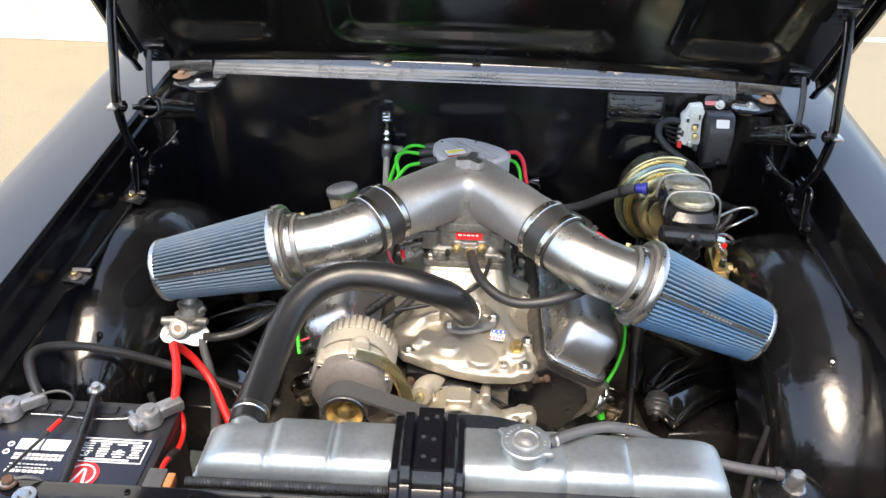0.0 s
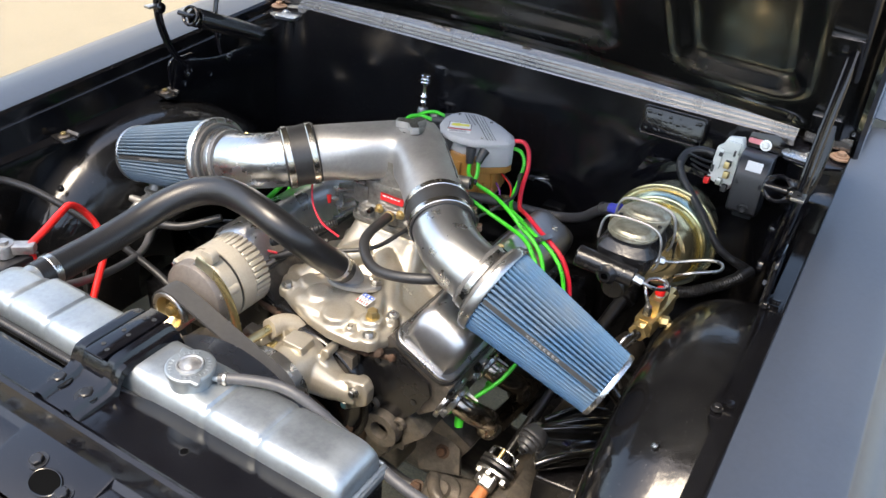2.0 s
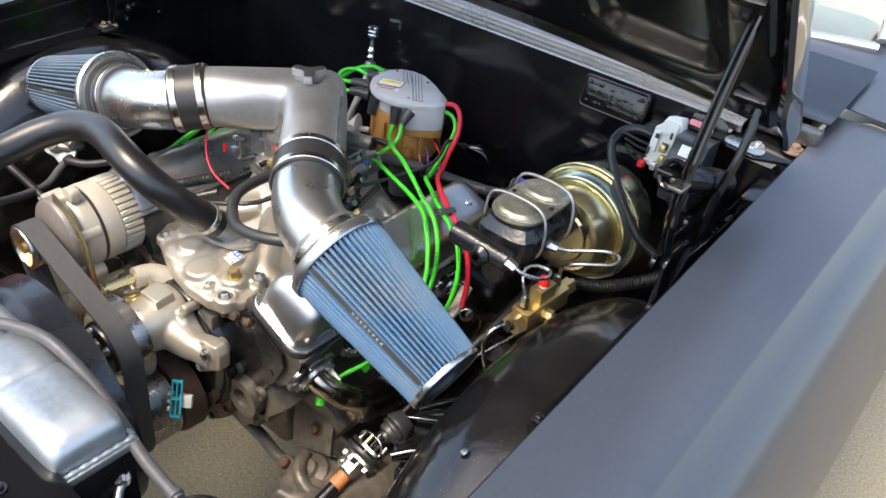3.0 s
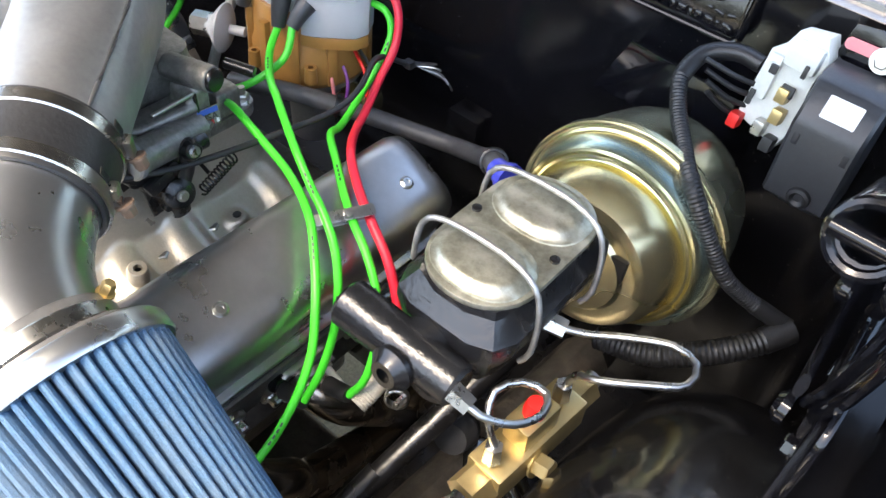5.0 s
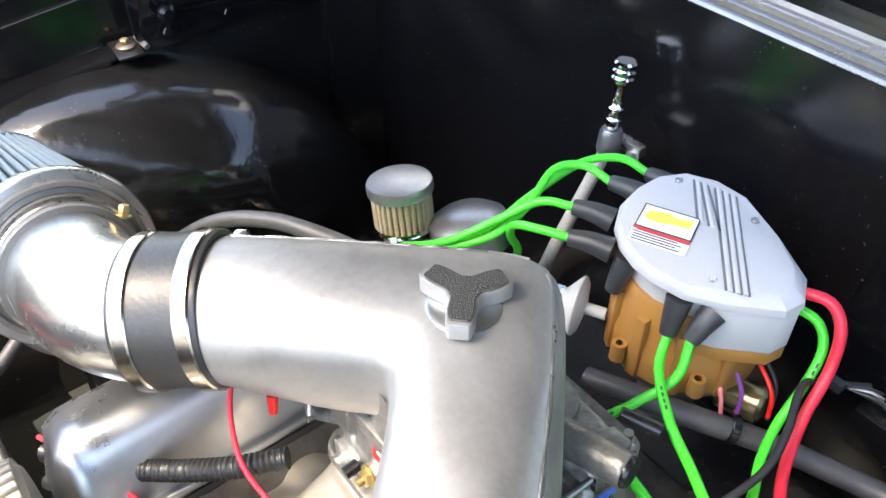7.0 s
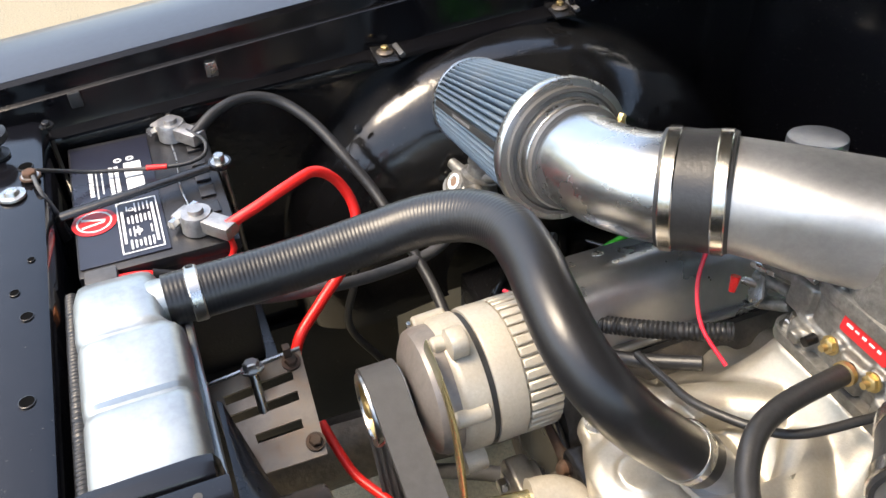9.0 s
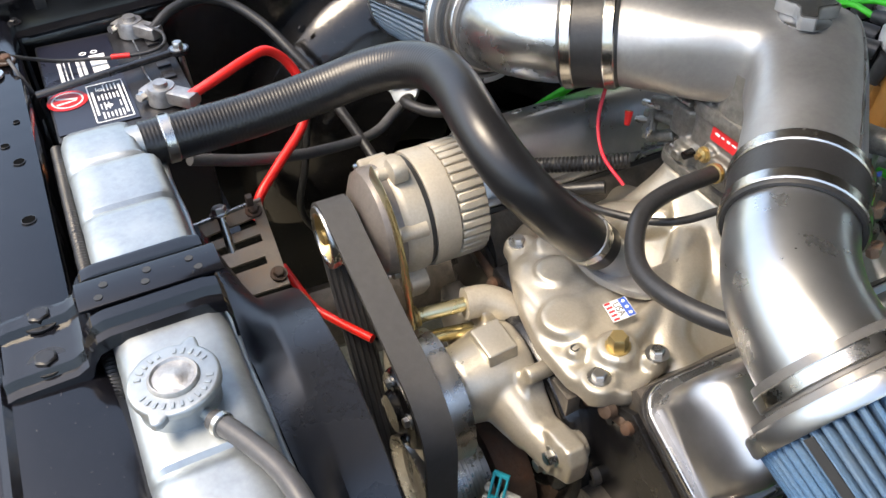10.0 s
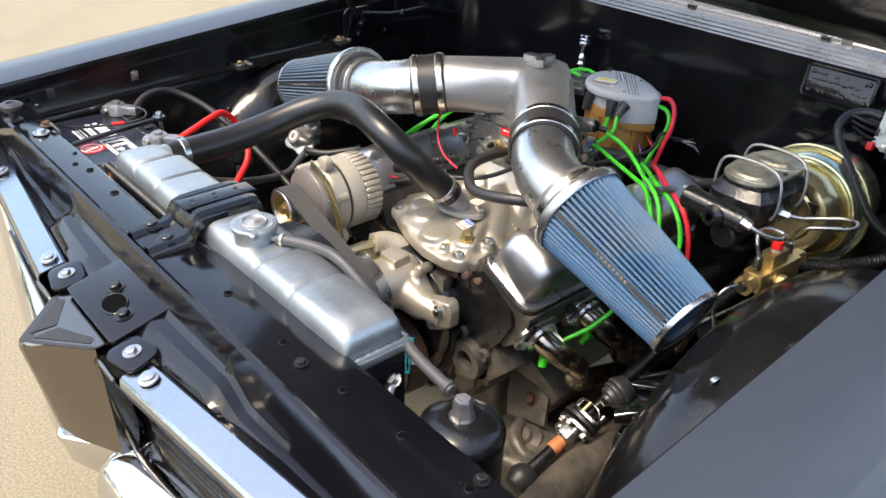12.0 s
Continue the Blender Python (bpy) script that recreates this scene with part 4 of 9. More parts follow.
# ---- engine block and front ----
engine = thing("engine_block", (0, 0.62, 0.36), "grimy dark iron engine block and cylinder heads", "engine")
_b = box((0, 0.645, 0.585), (0.27, 0.48, 0.29), 0.03, None, 3)
for _x, _y, _z, _sx, _sy, _sz in ((0.10, 0.392, 0.60, 0.16, 0.02, 0.14), (-0.10, 0.392, 0.60, 0.16, 0.02, 0.14), (0.17, 0.42, 0.56, 0.06, 0.07, 0.05), (-0.17, 0.42, 0.56, 0.06, 0.07, 0.05), (0.12, 0.385, 0.535, 0.10, 0.02, 0.03)):
    box((_x, _y, _z), (_sx, _sy, _sz), 0.008, Matrix.Rotation(0.12 * (1 if _x > 0 else -1), 4, "Y"), 2, _b)
for _x, _z in ((0.055, 0.61), (0.09, 0.565), (0.13, 0.63), (0.19, 0.61), (-0.055, 0.61), (-0.13, 0.63), (0.06, 0.52)):
    lathe([(0, 0), (0.013, 0), (0.012, 0.010), (0.006, 0.010), (0.006, 0.004), (0, 0.004)], (_x, 0.382, _z), (0, -1, 0), 16, _b)
for _s in (-1, 1):
    box((_s * 0.11, 0.635, 0.60), (0.20, 0.50, 0.18), 0.01, Matrix.Rotation(_s * 0.75, 4, "Y"), bm=_b)
for _k in range(6):
    lathe([(0, 0), (0.02, 0), (0.018, 0.006), (0, 0.006)], (-0.09 + 0.036 * _k, 0.384, 0.60 - 0.012 * (_k % 3)), (0, -1, 0), 16, _b)
part("block", _b, BLOCK, engine, "grimy iron block")
VT = radians(26)


def cover_at(s, u, y, n):
    """A point over a cylinder bank: across the cover, along the engine, above its rail."""
    return Vector((s * (0.2165 + u * math.cos(VT) + n * math.sin(VT)), y, 0.766 - u * math.sin(VT) + n * math.cos(VT)))


for _s in (-1, 1):
    _secs = [[cover_at(_s, u, y, n) for u, n in ((-0.07, -0.003), (-0.08, -0.05), (-0.07, -0.11), (0.06, -0.11), (0.082, -0.06), (0.072, -0.003))] for y in (0.392, 0.5, 0.64, 0.78, 0.872)]
    part("cylinder_head", loft(_secs), BLOCK, engine, "dark cylinder head")
    for _y in (0.45, 0.57, 0.69, 0.81):
        _p = cover_at(_s, 0.078, _y, -0.05)
        _b = rod(_p, _p + Vector((_s * 0.022, 0, -0.005)), 0.009, 0.009, 6)
        rod(_p + Vector((_s * 0.02, 0, -0.005)), _p + Vector((_s * 0.045, 0, -0.012)), 0.006, 0.004, 12, _b)
        part("spark_plug", _b, WHITEP, engine, "spark plug with white insulator")
    for _y in (0.40, 0.5, 0.63, 0.76, 0.86):
        part("head_bolt", hexbolt(cover_at(_s, 0.079, _y, -0.025), (_s, 0, 0.2), 0.008, 0.008, 1.3), BLACKMET, engine)
_out = [(0.106, 0.742), (0.15, 0.768), (0.165, 0.776), (0.242, 0.732), (0.248, 0.705), (0.225, 0.66), (0.17, 0.585), (0.125, 0.60), (0.09, 0.66)]
for _s in (-1, 1):
    _b = prism([(_s * x, z) for x, z in (_out if _s > 0 else _out[::-1])], -0.388, -0.381, Matrix.Rotation(radians(90), 4, "X"), 0.0015)
    part("front_plate", _b, BLACKMET, engine, "flat black bracket plate")
    for _x, _z in ((0.135, 0.735), (0.215, 0.675)):
        part("plate_hole", lathe([(0, 0), (0.006, 0), (0.006, 0.001), (0, 0.001)], (_s * _x, 0.380, _z), (0, -1, 0), 14), INK, engine)
part("timing_cover", lathe([(0, 0), (0.09, 0), (0.10, -0.012), (0.118, -0.016), (0.122, -0.03), (0, -0.03)], (0, 0.352, 0.56), (0, -1, 0), 40), RUST, engine, "rusty stamped timing cover")
for _k in range(10):
    _a = 2 * math.pi * _k / 10 + 0.2
    part("cover_bolt", hexbolt((0.110 * math.cos(_a), 0.366, 0.56 + 0.110 * math.sin(_a)), (0, -1, 0), 0.006, 0.006), BLACKMET, engine)
for _s in (-1, 1):
    part("block_boss", lathe([(0.020, 0.0), (0.036, 0.0), (0.040, 0.012), (0.038, 0.03), (0.020, 0.03), (0.018, 0.01), (0, 0.01)], (_s * 0.155, 0.392, 0.585), (0, -1, 0), 26), BLOCK, engine, "round cast boss with a core hole")
part("intake_seal", cable([(-0.15, 0.383, 0.742), (-0.07, 0.376, 0.735), (0, 0.374, 0.733), (0.07, 0.376, 0.737), (0.16, 0.384, 0.752)], 0.007), RUST, engine, "orange-brown sealant squeezed from the joint")
for _x, _y, _z, _r in ((0.14, 0.372, 0.762, 0.011), (0.115, 0.370, 0.752, 0.009), (0.165, 0.378, 0.757, 0.008), (-0.09, 0.37, 0.742, 0.009)):
    part("sealant_blob", lathe([(0, -_r), (_r * 0.8, -_r * 0.5), (_r, 0), (_r * 0.7, _r * 0.7), (0, _r)], (_x, _y, _z), (0.3, -1, 0.4), 9), RUST, engine)

# damper, crank pulley, pump pulley and belt
part("harmonic_damper", lathe([(0, 0), (0.03, 0), (0.05, 0.006), (0.078, 0.006), (0.082, 0.0), (0.084, -0.035), (0, -0.035)], (0, 0.305, 0.53), (0, -1, 0), 48), RUST, engine, "brown rusty damper ring")
part("crank_pulley", lathe([(0, 0.0), (0.06, 0.0), (0.070, 0.010), (0.074, 0.012), (0.074, -0.068), (0.03, -0.068), (0, -0.068)], (0, 0.225, 0.53), (0, -1, 0), 48), STEEL, engine, "machined silver crank pulley")
for _k in range(9):
    part("pulley_groove", ring_band((0, 0.242 + 0.0055 * _k, 0.53), (0, -1, 0), 0.0745, 0.003, 0.0014), STEEL, engine)

pump = thing("water_pump", (0, 0.31, 0.62), "champagne cast aluminium water pump", "water pump")
_b = lathe([(0, 0.056), (0.040, 0.056), (0.045, 0.045), (0.049, 0.022), (0.052, 0.0), (0.052, -0.034), (0, -0.034)], (0, 0.318, 0.70), (0, -1, 0), 40)
box((0.002, 0.319, 0.705), (0.062, 0.050, 0.070), 0.008, None, 2, _b, (0.85, 0.85))
_half = [(0.030, 0.738), (0.052, 0.733), (0.064, 0.718), (0.084, 0.700), (0.104, 0.709), (0.140, 0.716), (0.150, 0.700), (0.148, 0.668), (0.118, 0.648), (0.088, 0.652), (0.050, 0.634)]
_tilt = Matrix.Rotation(math.pi / 2, 4, "X")
prism(_half[::-1] + [(-x, z) for x, z in _half], -0.352, -0.326, _tilt, 0.004, 2, _b)
for _s in (-1, 1):
    rod((_s * 0.01, 0.322, 0.697), (_s * 0.085, 0.330, 0.678), 0.044, 0.026, 20, _b)
    rod((_s * 0.085, 0.332, 0.680), (_s * 0.125, 0.338, 0.676), 0.026, 0.022, 20, _b)
    rod((_s * 0.124, 0.360, 0.694), (_s * 0.124, 0.322, 0.694), 0.016, 0.013, 20, _b)
    rod((_s * 0.108, 0.360, 0.660), (_s * 0.108, 0.322, 0.660), 0.016, 0.013, 20, _b)
    rod((_s * 0.052, 0.362, 0.742), (_s * 0.052, 0.330, 0.742), 0.010, 0.010, 16, _b)
rod((-0.045, 0.338, 0.712), (-0.090, 0.344, 0.732), 0.016, 0.015, 18, _b)
cast_part("body", _b, CAST, pump, "smooth cast pump body with two outlet arms", 0.0026, 4)
part("pad", box((0.002, 0.3185, 0.751), (0.046, 0.036, 0.022), 0.003, Matrix.Rotation(radians(6), 4, "X"), 3), CAST, pump, "square machined cast pad")
for _s in (-1, 1):
    for _x, _z, _y in ((0.124, 0.694, 0.322), (0.108, 0.660, 0.322)):
        part("flange_bolt", hexbolt((_s * _x, _y, _z), (0, -1, 0), 0.0085, 0.009, 1.4), STEEL, pump, "zinc flange bolt")
part("timing_case", lathe([(0, 0.006), (0.096, 0.006), (0.106, 0.002), (0.112, -0.004), (0.119, -0.002), (0.1215, 0.002), (0.127, 0.002), (0.131, -0.003), (0.133, -0.030), (0, -0.030)], (0.0, 0.356, 0.618), (0, -1, 0), 64), BLACKMET, pump, "black oily timing case with a raised rim")
part("pump_back_plate", box((0.0, 0.368, 0.685), (0.19, 0.024, 0.10), 0.003), BLOCK, pump, "dark oily cover behind the pump")
part("pump_pulley", lathe([(0.02, 0.0), (0.045, 0.0), (0.056, 0.006), (0.070, 0.008), (0.075, 0.006), (0.076, -0.036), (0.030, -0.036), (0.020, -0.03), (0.02, 0.0)], (0.0, 0.222, 0.70), (0, -1, 0), 48), STEEL, pump, "machined silver pump pulley")
_b = lathe([(0, 0.03), (0.022, 0.03), (0.026, 0.022), (0.045, 0.020), (0.048, 0.014), (0.048, 0.004), (0, 0.004)], (0, 0.222, 0.70), (0, -1, 0), 32)
part("fan_hub", _b, BLACKMET, pump, "black fan hub")
for _k in range(4):
    _a = math.pi / 2 * _k + 0.5
    part("hub_bolt", hexbolt((0.034 * math.cos(_a), 0.201, 0.70 + 0.034 * math.sin(_a)), (0, -1, 0), 0.006, 0.007), STEEL, pump)


def hull(circles, n=26):
    """The outline of a belt round pulleys given as (x, z, radius), with the way outwards."""
    pts = []
    for x, z, r in circles:
        for k in range(90):
            a = 2 * math.pi * k / 90
            pts.append((x + r * math.cos(a), z + r * math.sin(a)))
    pts = sorted(set(pts))

    def half(seq):
        h = []
        for p in seq:
            while len(h) > 1 and (h[-1][0] - h[-2][0]) * (p[1] - h[-2][1]) - (h[-1][1] - h[-2][1]) * (p[0] - h[-2][0]) <= 0:
                h.pop()
            h.append(p)
        return h[:-1]
    return half(pts) + half(pts[::-1])


_o = hull([(-0.186, 0.811, 0.0385), (0.0, 0.70, 0.0775), (0.0, 0.53, 0.0755)])
_b = bmesh.new()
_cx, _cz = sum(p[0] for p in _o) / len(_o), sum(p[1] for p in _o) / len(_o)
_rings = []
for _i, _p in enumerate(_o):
    _q0, _q1 = _o[_i - 1], _o[(_i + 1) % len(_o)]
    _n = Vector((_q1[1] - _q0[1], -(_q1[0] - _q0[0]))).normalized()
    if _n.x * (_p[0] - _cx) + _n.y * (_p[1] - _cz) < 0:
        _n = -_n
    _rings.append([_b.verts.new((_p[0] + _n.x * h, y, _p[1] + _n.y * h)) for y, h in ((0.196, 0.0005), (0.1965, 0.004), (0.2325, 0.004), (0.233, 0.0005), (0.233, -0.001), (0.196, -0.001))])
for _i, _r in enumerate(_rings):
    _t = _rings[(_i + 1) % len(_rings)]
    for _k in range(6):
        _b.faces.new((_r[_k], _r[(_k + 1) % 6], _t[(_k + 1) % 6], _t[_k]))
belt = thing("serpentine_belt", (0.0, 0.214, 0.53), "wide dark grey rubber drive belt round the pulleys", "belt")
part("belt_back", _b, BELT, belt)
for _y in (0.2005, 0.2070, 0.2145, 0.2220, 0.2285):
    part("belt_rib", sweep([Vector((p[0], _y, p[1])) for p in _o[::3]], 0.0020, 6, closed=True), RUBBER, belt, "black rubber rib under the belt")

# teal timing clip
_c = thing("plastic_clip", (0.092, 0.275, 0.57), "teal plastic clip with a grey tab", "clip")
_m = frame_of((0.092, 0.275, 0.601), (0.55, -0.75, 0.5), (0, 0, 1)) @ Matrix.Diagonal((0.75, 1.3, 1.1, 1))
_b = box((0, 0, 0), (0.004, 0.05, 0.006), 0.0015)
for _x in (-0.011, 0.011):
    box((_x, 0, 0), (0.004, 0.05, 0.006), 0.0015, bm=_b)
for _y in (-0.024, 0.024, 0.0):
    box((0, _y, 0), (0.026, 0.004, 0.006), 0.0015, bm=_b)
bmesh.ops.transform(_b, matrix=_m, verts=_b.verts[:])
part("frame", _b, TEAL, _c)
_b = box((0.018, -0.004, -0.01), (0.03, 0.018, 0.012), 0.003)
for _k in range(3):
    box((-0.016, -0.016 + 0.011 * _k, -0.006), (0.012, 0.005, 0.01), 0.001, bm=_b)
bmesh.ops.transform(_b, matrix=_m, verts=_b.verts[:])
part("tab", _b, WHITEP, _c, "pale grey tab")

# ---- intake manifold ----
manifold = thing("intake_manifold", (0, 0.57, 0.73), "champagne cast aluminium intake manifold", "intake manifold")
_out = [(-0.132, 0.433), (-0.114, 0.403), (-0.078, 0.382), (-0.040, 0.366), (-0.004, 0.354), (0.046, 0.344), (0.103, 0.346), (0.135, 0.361), (0.149, 0.390), (0.146, 0.412), (0.136, 0.434), (0.128, 0.456), (0.112, 0.49), (0.09, 0.52), (0.088, 0.79), (-0.088, 0.79), (-0.09, 0.52), (-0.112, 0.49)]
_b = prism(_out, 0.762, 0.787, None, 0.008, 4)
# low side flanges along the heads
prism([(0.10, 0.45), (0.138, 0.455), (0.152, 0.50), (0.152, 0.80), (0.05, 0.80), (0.05, 0.47)], 0.735, 0.757, None, 0.005, 3, _b)
prism([(-0.10, 0.45), (-0.05, 0.47), (-0.05, 0.80), (-0.152, 0.80), (-0.152, 0.50), (-0.138, 0.455)], 0.735, 0.757, None, 0.005, 3, _b)
_secs = []
for _k in range(9):
    _t = _k / 8
    _y = lerp(0.366, 0.49, _t)
    _w = 0.058 + 0.034 * math.sin(_t * math.pi) ** 0.5
    _h = 0.010 + 0.013 * math.sin(_t * math.pi * 0.72) ** 0.6
    _secs.append([(0.012 + _w * math.copysign(abs(math.cos(a)) ** 0.7, math.cos(a)), _y, 0.783 + _h * math.copysign(abs(math.sin(a)) ** 0.7, math.sin(a))) for a in [2 * math.pi * q / 32 for q in range(32)]])
merge(_b, loft(_secs))
for _x, _y, _z, _r, _h in ((0.040, 0.384, 0.780, 0.028, 0.024), (-0.021, 0.410, 0.78, 0.023, 0.029), (-0.064, 0.433, 0.78, 0.020, 0.026), (0.082, 0.368, 0.778, 0.009, 0.022), (-0.045, 0.392, 0.778, 0.010, 0.020), (0.104, 0.404, 0.780, 0.022, 0.028), (0.128, 0.434, 0.780, 0.012, 0.022),
                           (0.121, 0.594, 0.755, 0.013, 0.034), (0.125, 0.715, 0.758, 0.012, 0.027), (0.114, 0.625, 0.760, 0.018, 0.016), (0.116, 0.687, 0.760, 0.016, 0.015), (-0.096, 0.408, 0.770, 0.018, 0.019), (0.121, 0.372, 0.770, 0.020, 0.023)):
    lathe([(0, 0), (_r * 1.12, 0), (_r, _h * 0.75), (_r * 0.94, _h), (0, _h)], (_x, _y, _z), (0, -0.1, 1), 24, _b)
# ridges and low ground between the bosses
for _p, _q, _r in (((-0.10, 0.42, 0.786), (0.0, 0.40, 0.79), 0.010), ((0.0, 0.40, 0.79), (0.10, 0.385, 0.79), 0.009), ((0.03, 0.39, 0.79), (0.03, 0.47, 0.80), 0.014), ((-0.06, 0.43, 0.79), (-0.01, 0.47, 0.80), 0.013), ((0.10, 0.41, 0.79), (0.07, 0.48, 0.80), 0.013)):
    rod(_p, _q, _r, _r, 14, _b)
_secs = []
for _z, _w, _y0, _y1 in ((0.772, 0.108, 0.50, 0.80), (0.80, 0.096, 0.535, 0.79), (0.835, 0.084, 0.565, 0.785), (0.855, 0.080, 0.582, 0.785), (0.8625, 0.080, 0.584, 0.785)):
    _secs.append([(x, y, _z) for x, y in rounded(2 * _w, _y1 - _y0, 0.022, 5, 0, (_y0 + _y1) / 2)])
merge(_b, loft(_secs))
for _s in (-1, 1):
    for _y0, _y1 in ((0.565, 0.47), (0.61, 0.585), (0.68, 0.655), (0.74, 0.775)):
        _path = smooth_path([(_s * 0.02, _y0, 0.822), (_s * 0.060, lerp(_y0, _y1, 0.5), 0.806), (_s * 0.098, _y1, 0.778), (_s * 0.15, _y1, 0.752)], 0.008)
        sweep(_path, lambda f, q: 0.025 + 0.003 * f, 18, _b, squash=(1.0, 0.8))
for _s in (-1, 1):
    merge(_b, loft([[(_s * x, y, z) for x, z in ((0.04, 0.76), (0.04, 0.828), (0.062, 0.822), (0.088, 0.803), (0.115, 0.783), (0.146, 0.764), (0.150, 0.742))] for y in (0.475, 0.56, 0.68, 0.795)]))
cast_part("casting", _b, CAST, manifold, "fused sand-cast runners, bosses and plenum", 0.0032, 11)
# a black block stands in for the shaded gap below the casting
part("valley_end", box((0.0, 0.392, 0.735), (0.20, 0.04, 0.05), 0.006), BLACKMET, manifold, "black block for the shaded gap under the casting")
for _x, _y, _z in ((-0.096, 0.406, 0.7895), (0.121, 0.370, 0.7925), (0.128, 0.434, 0.8015), (0.114, 0.625, 0.775), (0.116, 0.687, 0.774)):
    part("manifold_bolt", hexbolt((_x, _y, _z), (0, -0.1, 1), 0.0075, 0.008, 1.6), STEEL, manifold, "zinc flange bolt")
for _x, _y in ((0.082, 0.3665), (-0.045, 0.3905), (0.121, 0.5915), (0.125, 0.7135)):
    part("threaded_hole", lathe([(0, 0), (0.0048, 0), (0.0048, 0.0008), (0, 0.0008)], (_x, _y, {0.3665: 0.7985, 0.3905: 0.7965, 0.5915: 0.7895, 0.7135: 0.7855}[_y]), (0, -0.12, 1), 14), INK, manifold)
part("brass_plug", hexbolt((0.106, 0.401, 0.808), (0, -0.1, 1), 0.0105, 0.016, 1.25), BRASS, manifold, "brass hex plug")
# two rows of raised cast characters on the front runner, kept as plain bars
_A, _B = Vector((0.0436, 0.5190, 0.8292)), Vector((0.1107, 0.5283, 0.7872))
_rm = frame_of((0, 0, 0), (0.50, 0.0, 0.86), (0, 1, 0)).to_3x3().to_4x4()
for _row, _n in ((0, 9), (1, 4)):
    for _k in range(_n):
        _p = _A.lerp(_B, (_k + 0.5) / 9 + 0.20 * _row) + Vector((0, -0.0125 * _row, 0.0))
        part("raised_bar", box(_p, (0.0044, 0.0080, 0.0044), 0.0008, _rm), CAST, manifold)
# flag decal
_m = frame_of((0.070, 0.428, 0.8155), (-0.03, -0.22, 1), (0, 1, 0))
_m = _m @ Matrix.Rotation(radians(-8), 4, "Z")
decal = part("flag_decal", prism([(-0.0135, -0.0125), (0.013, -0.0135), (0.0145, 0.012), (-0.0125, 0.0125)], 0.0, 0.0008, _m), LABELW, manifold, "red white and blue decal reading USA")
part("decal_field", prism([(-0.012, 0.0035), (0.0138, 0.0035), (0.0140, 0.0115), (-0.0120, 0.0118)], 0.0009, 0.0012, _m), LABELB, decal)
for _k in range(3):
    part("decal_star", prism([(0.0022 * math.cos(2.513 * q + 1.57), 0.0022 * math.sin(2.513 * q + 1.57)) for q in (0, 3, 1, 4, 2)], 0.0013, 0.0015, _m @ Matrix.Translation((-0.0075 + 0.0085 * _k, 0.0077, 0))), LABELW, decal)
for _k in range(5):
    part("decal_stripe", prism([(-0.0128 + 0.0056 * _k, -0.0120), (-0.0100 + 0.0056 * _k, -0.0122), (-0.0098 + 0.0056 * _k, -0.0055), (-0.0126 + 0.0056 * _k, -0.0053)], 0.0009, 0.0012, _m), LABELR, decal)


def lettering(text, size, m, mat, parent, name="lettering", squeeze=1.0):
    cu = bpy.data.curves.new(name, "FONT")
    cu.body, cu.size, cu.align_x, cu.align_y, cu.extrude = text, size, "CENTER", "CENTER", 0.0002
    ob = bpy.data.objects.new("tmp", cu)
    me = bpy.data.meshes.new_from_object(ob)
    bpy.data.objects.remove(ob)
    bpy.data.curves.remove(cu)
    bm = bmesh.new()
    bm.from_mesh(me)
    bpy.data.meshes.remove(me)
    bmesh.ops.transform(bm, matrix=m @ Matrix.Diagonal((squeeze, 1, 1, 1)), verts=bm.verts[:])
    return part(name, bm, mat, parent)


lettering("USA", 0.0105, _m @ Matrix.Translation((0.0005, -0.001, 0.0014)), INK, decal)

# water outlet under the top hose
for _p, _r, _h in (((0.131, 0.588, 0.801), 0.0105, 0.045), ((0.117, 0.721, 0.775), 0.0100, 0.030)):
    part("threaded_boss", lathe([(0.0045, -0.006), (0.0045, 0.0), (_r * 0.85, 0.0), (_r, -0.002), (_r * 1.08, -_h), (0, -_h)], _p, (0.15, 0, 1), 24), CAST, manifold, "cast boss with a threaded hole")
for _p in ((0.1117, 0.6274, 0.772), (0.106, 0.693, 0.759)):
    part("runner_bolt", hexbolt(_p, (0.2, 0, 1), 0.0075, 0.010, 1.6), STEEL, manifold, "zinc manifold bolt")
outlet = thing("water_outlet", (0.01, 0.45, 0.80), "cast water outlet with two bolts", "water outlet")
part("flange", prism([(0.052 * math.cos(a) * (1 if abs(math.cos(a)) < 0.8 else 1.02), 0.026 * math.sin(a)) for a in [2 * math.pi * k / 32 for k in range(32)]], 0, 0.010, Matrix.Translation((0.022, 0.458, 0.812)) @ Matrix.Rotation(0.35, 4, "Z"), 0.003), BRUSHED, outlet)
part("neck", sweep(smooth_path([(0.018, 0.462, 0.812), (0.014, 0.458, 0.83), (0.010, 0.44, 0.852)], 0.004), 0.0215, 24), BRUSHED, outlet)
for _p in ((0.062, 0.474, 0.822), (-0.022, 0.444, 0.822)):
    part("bolt", hexbolt(_p, (0, 0, 1), 0.0085, 0.009, 1.4), STEEL, outlet)

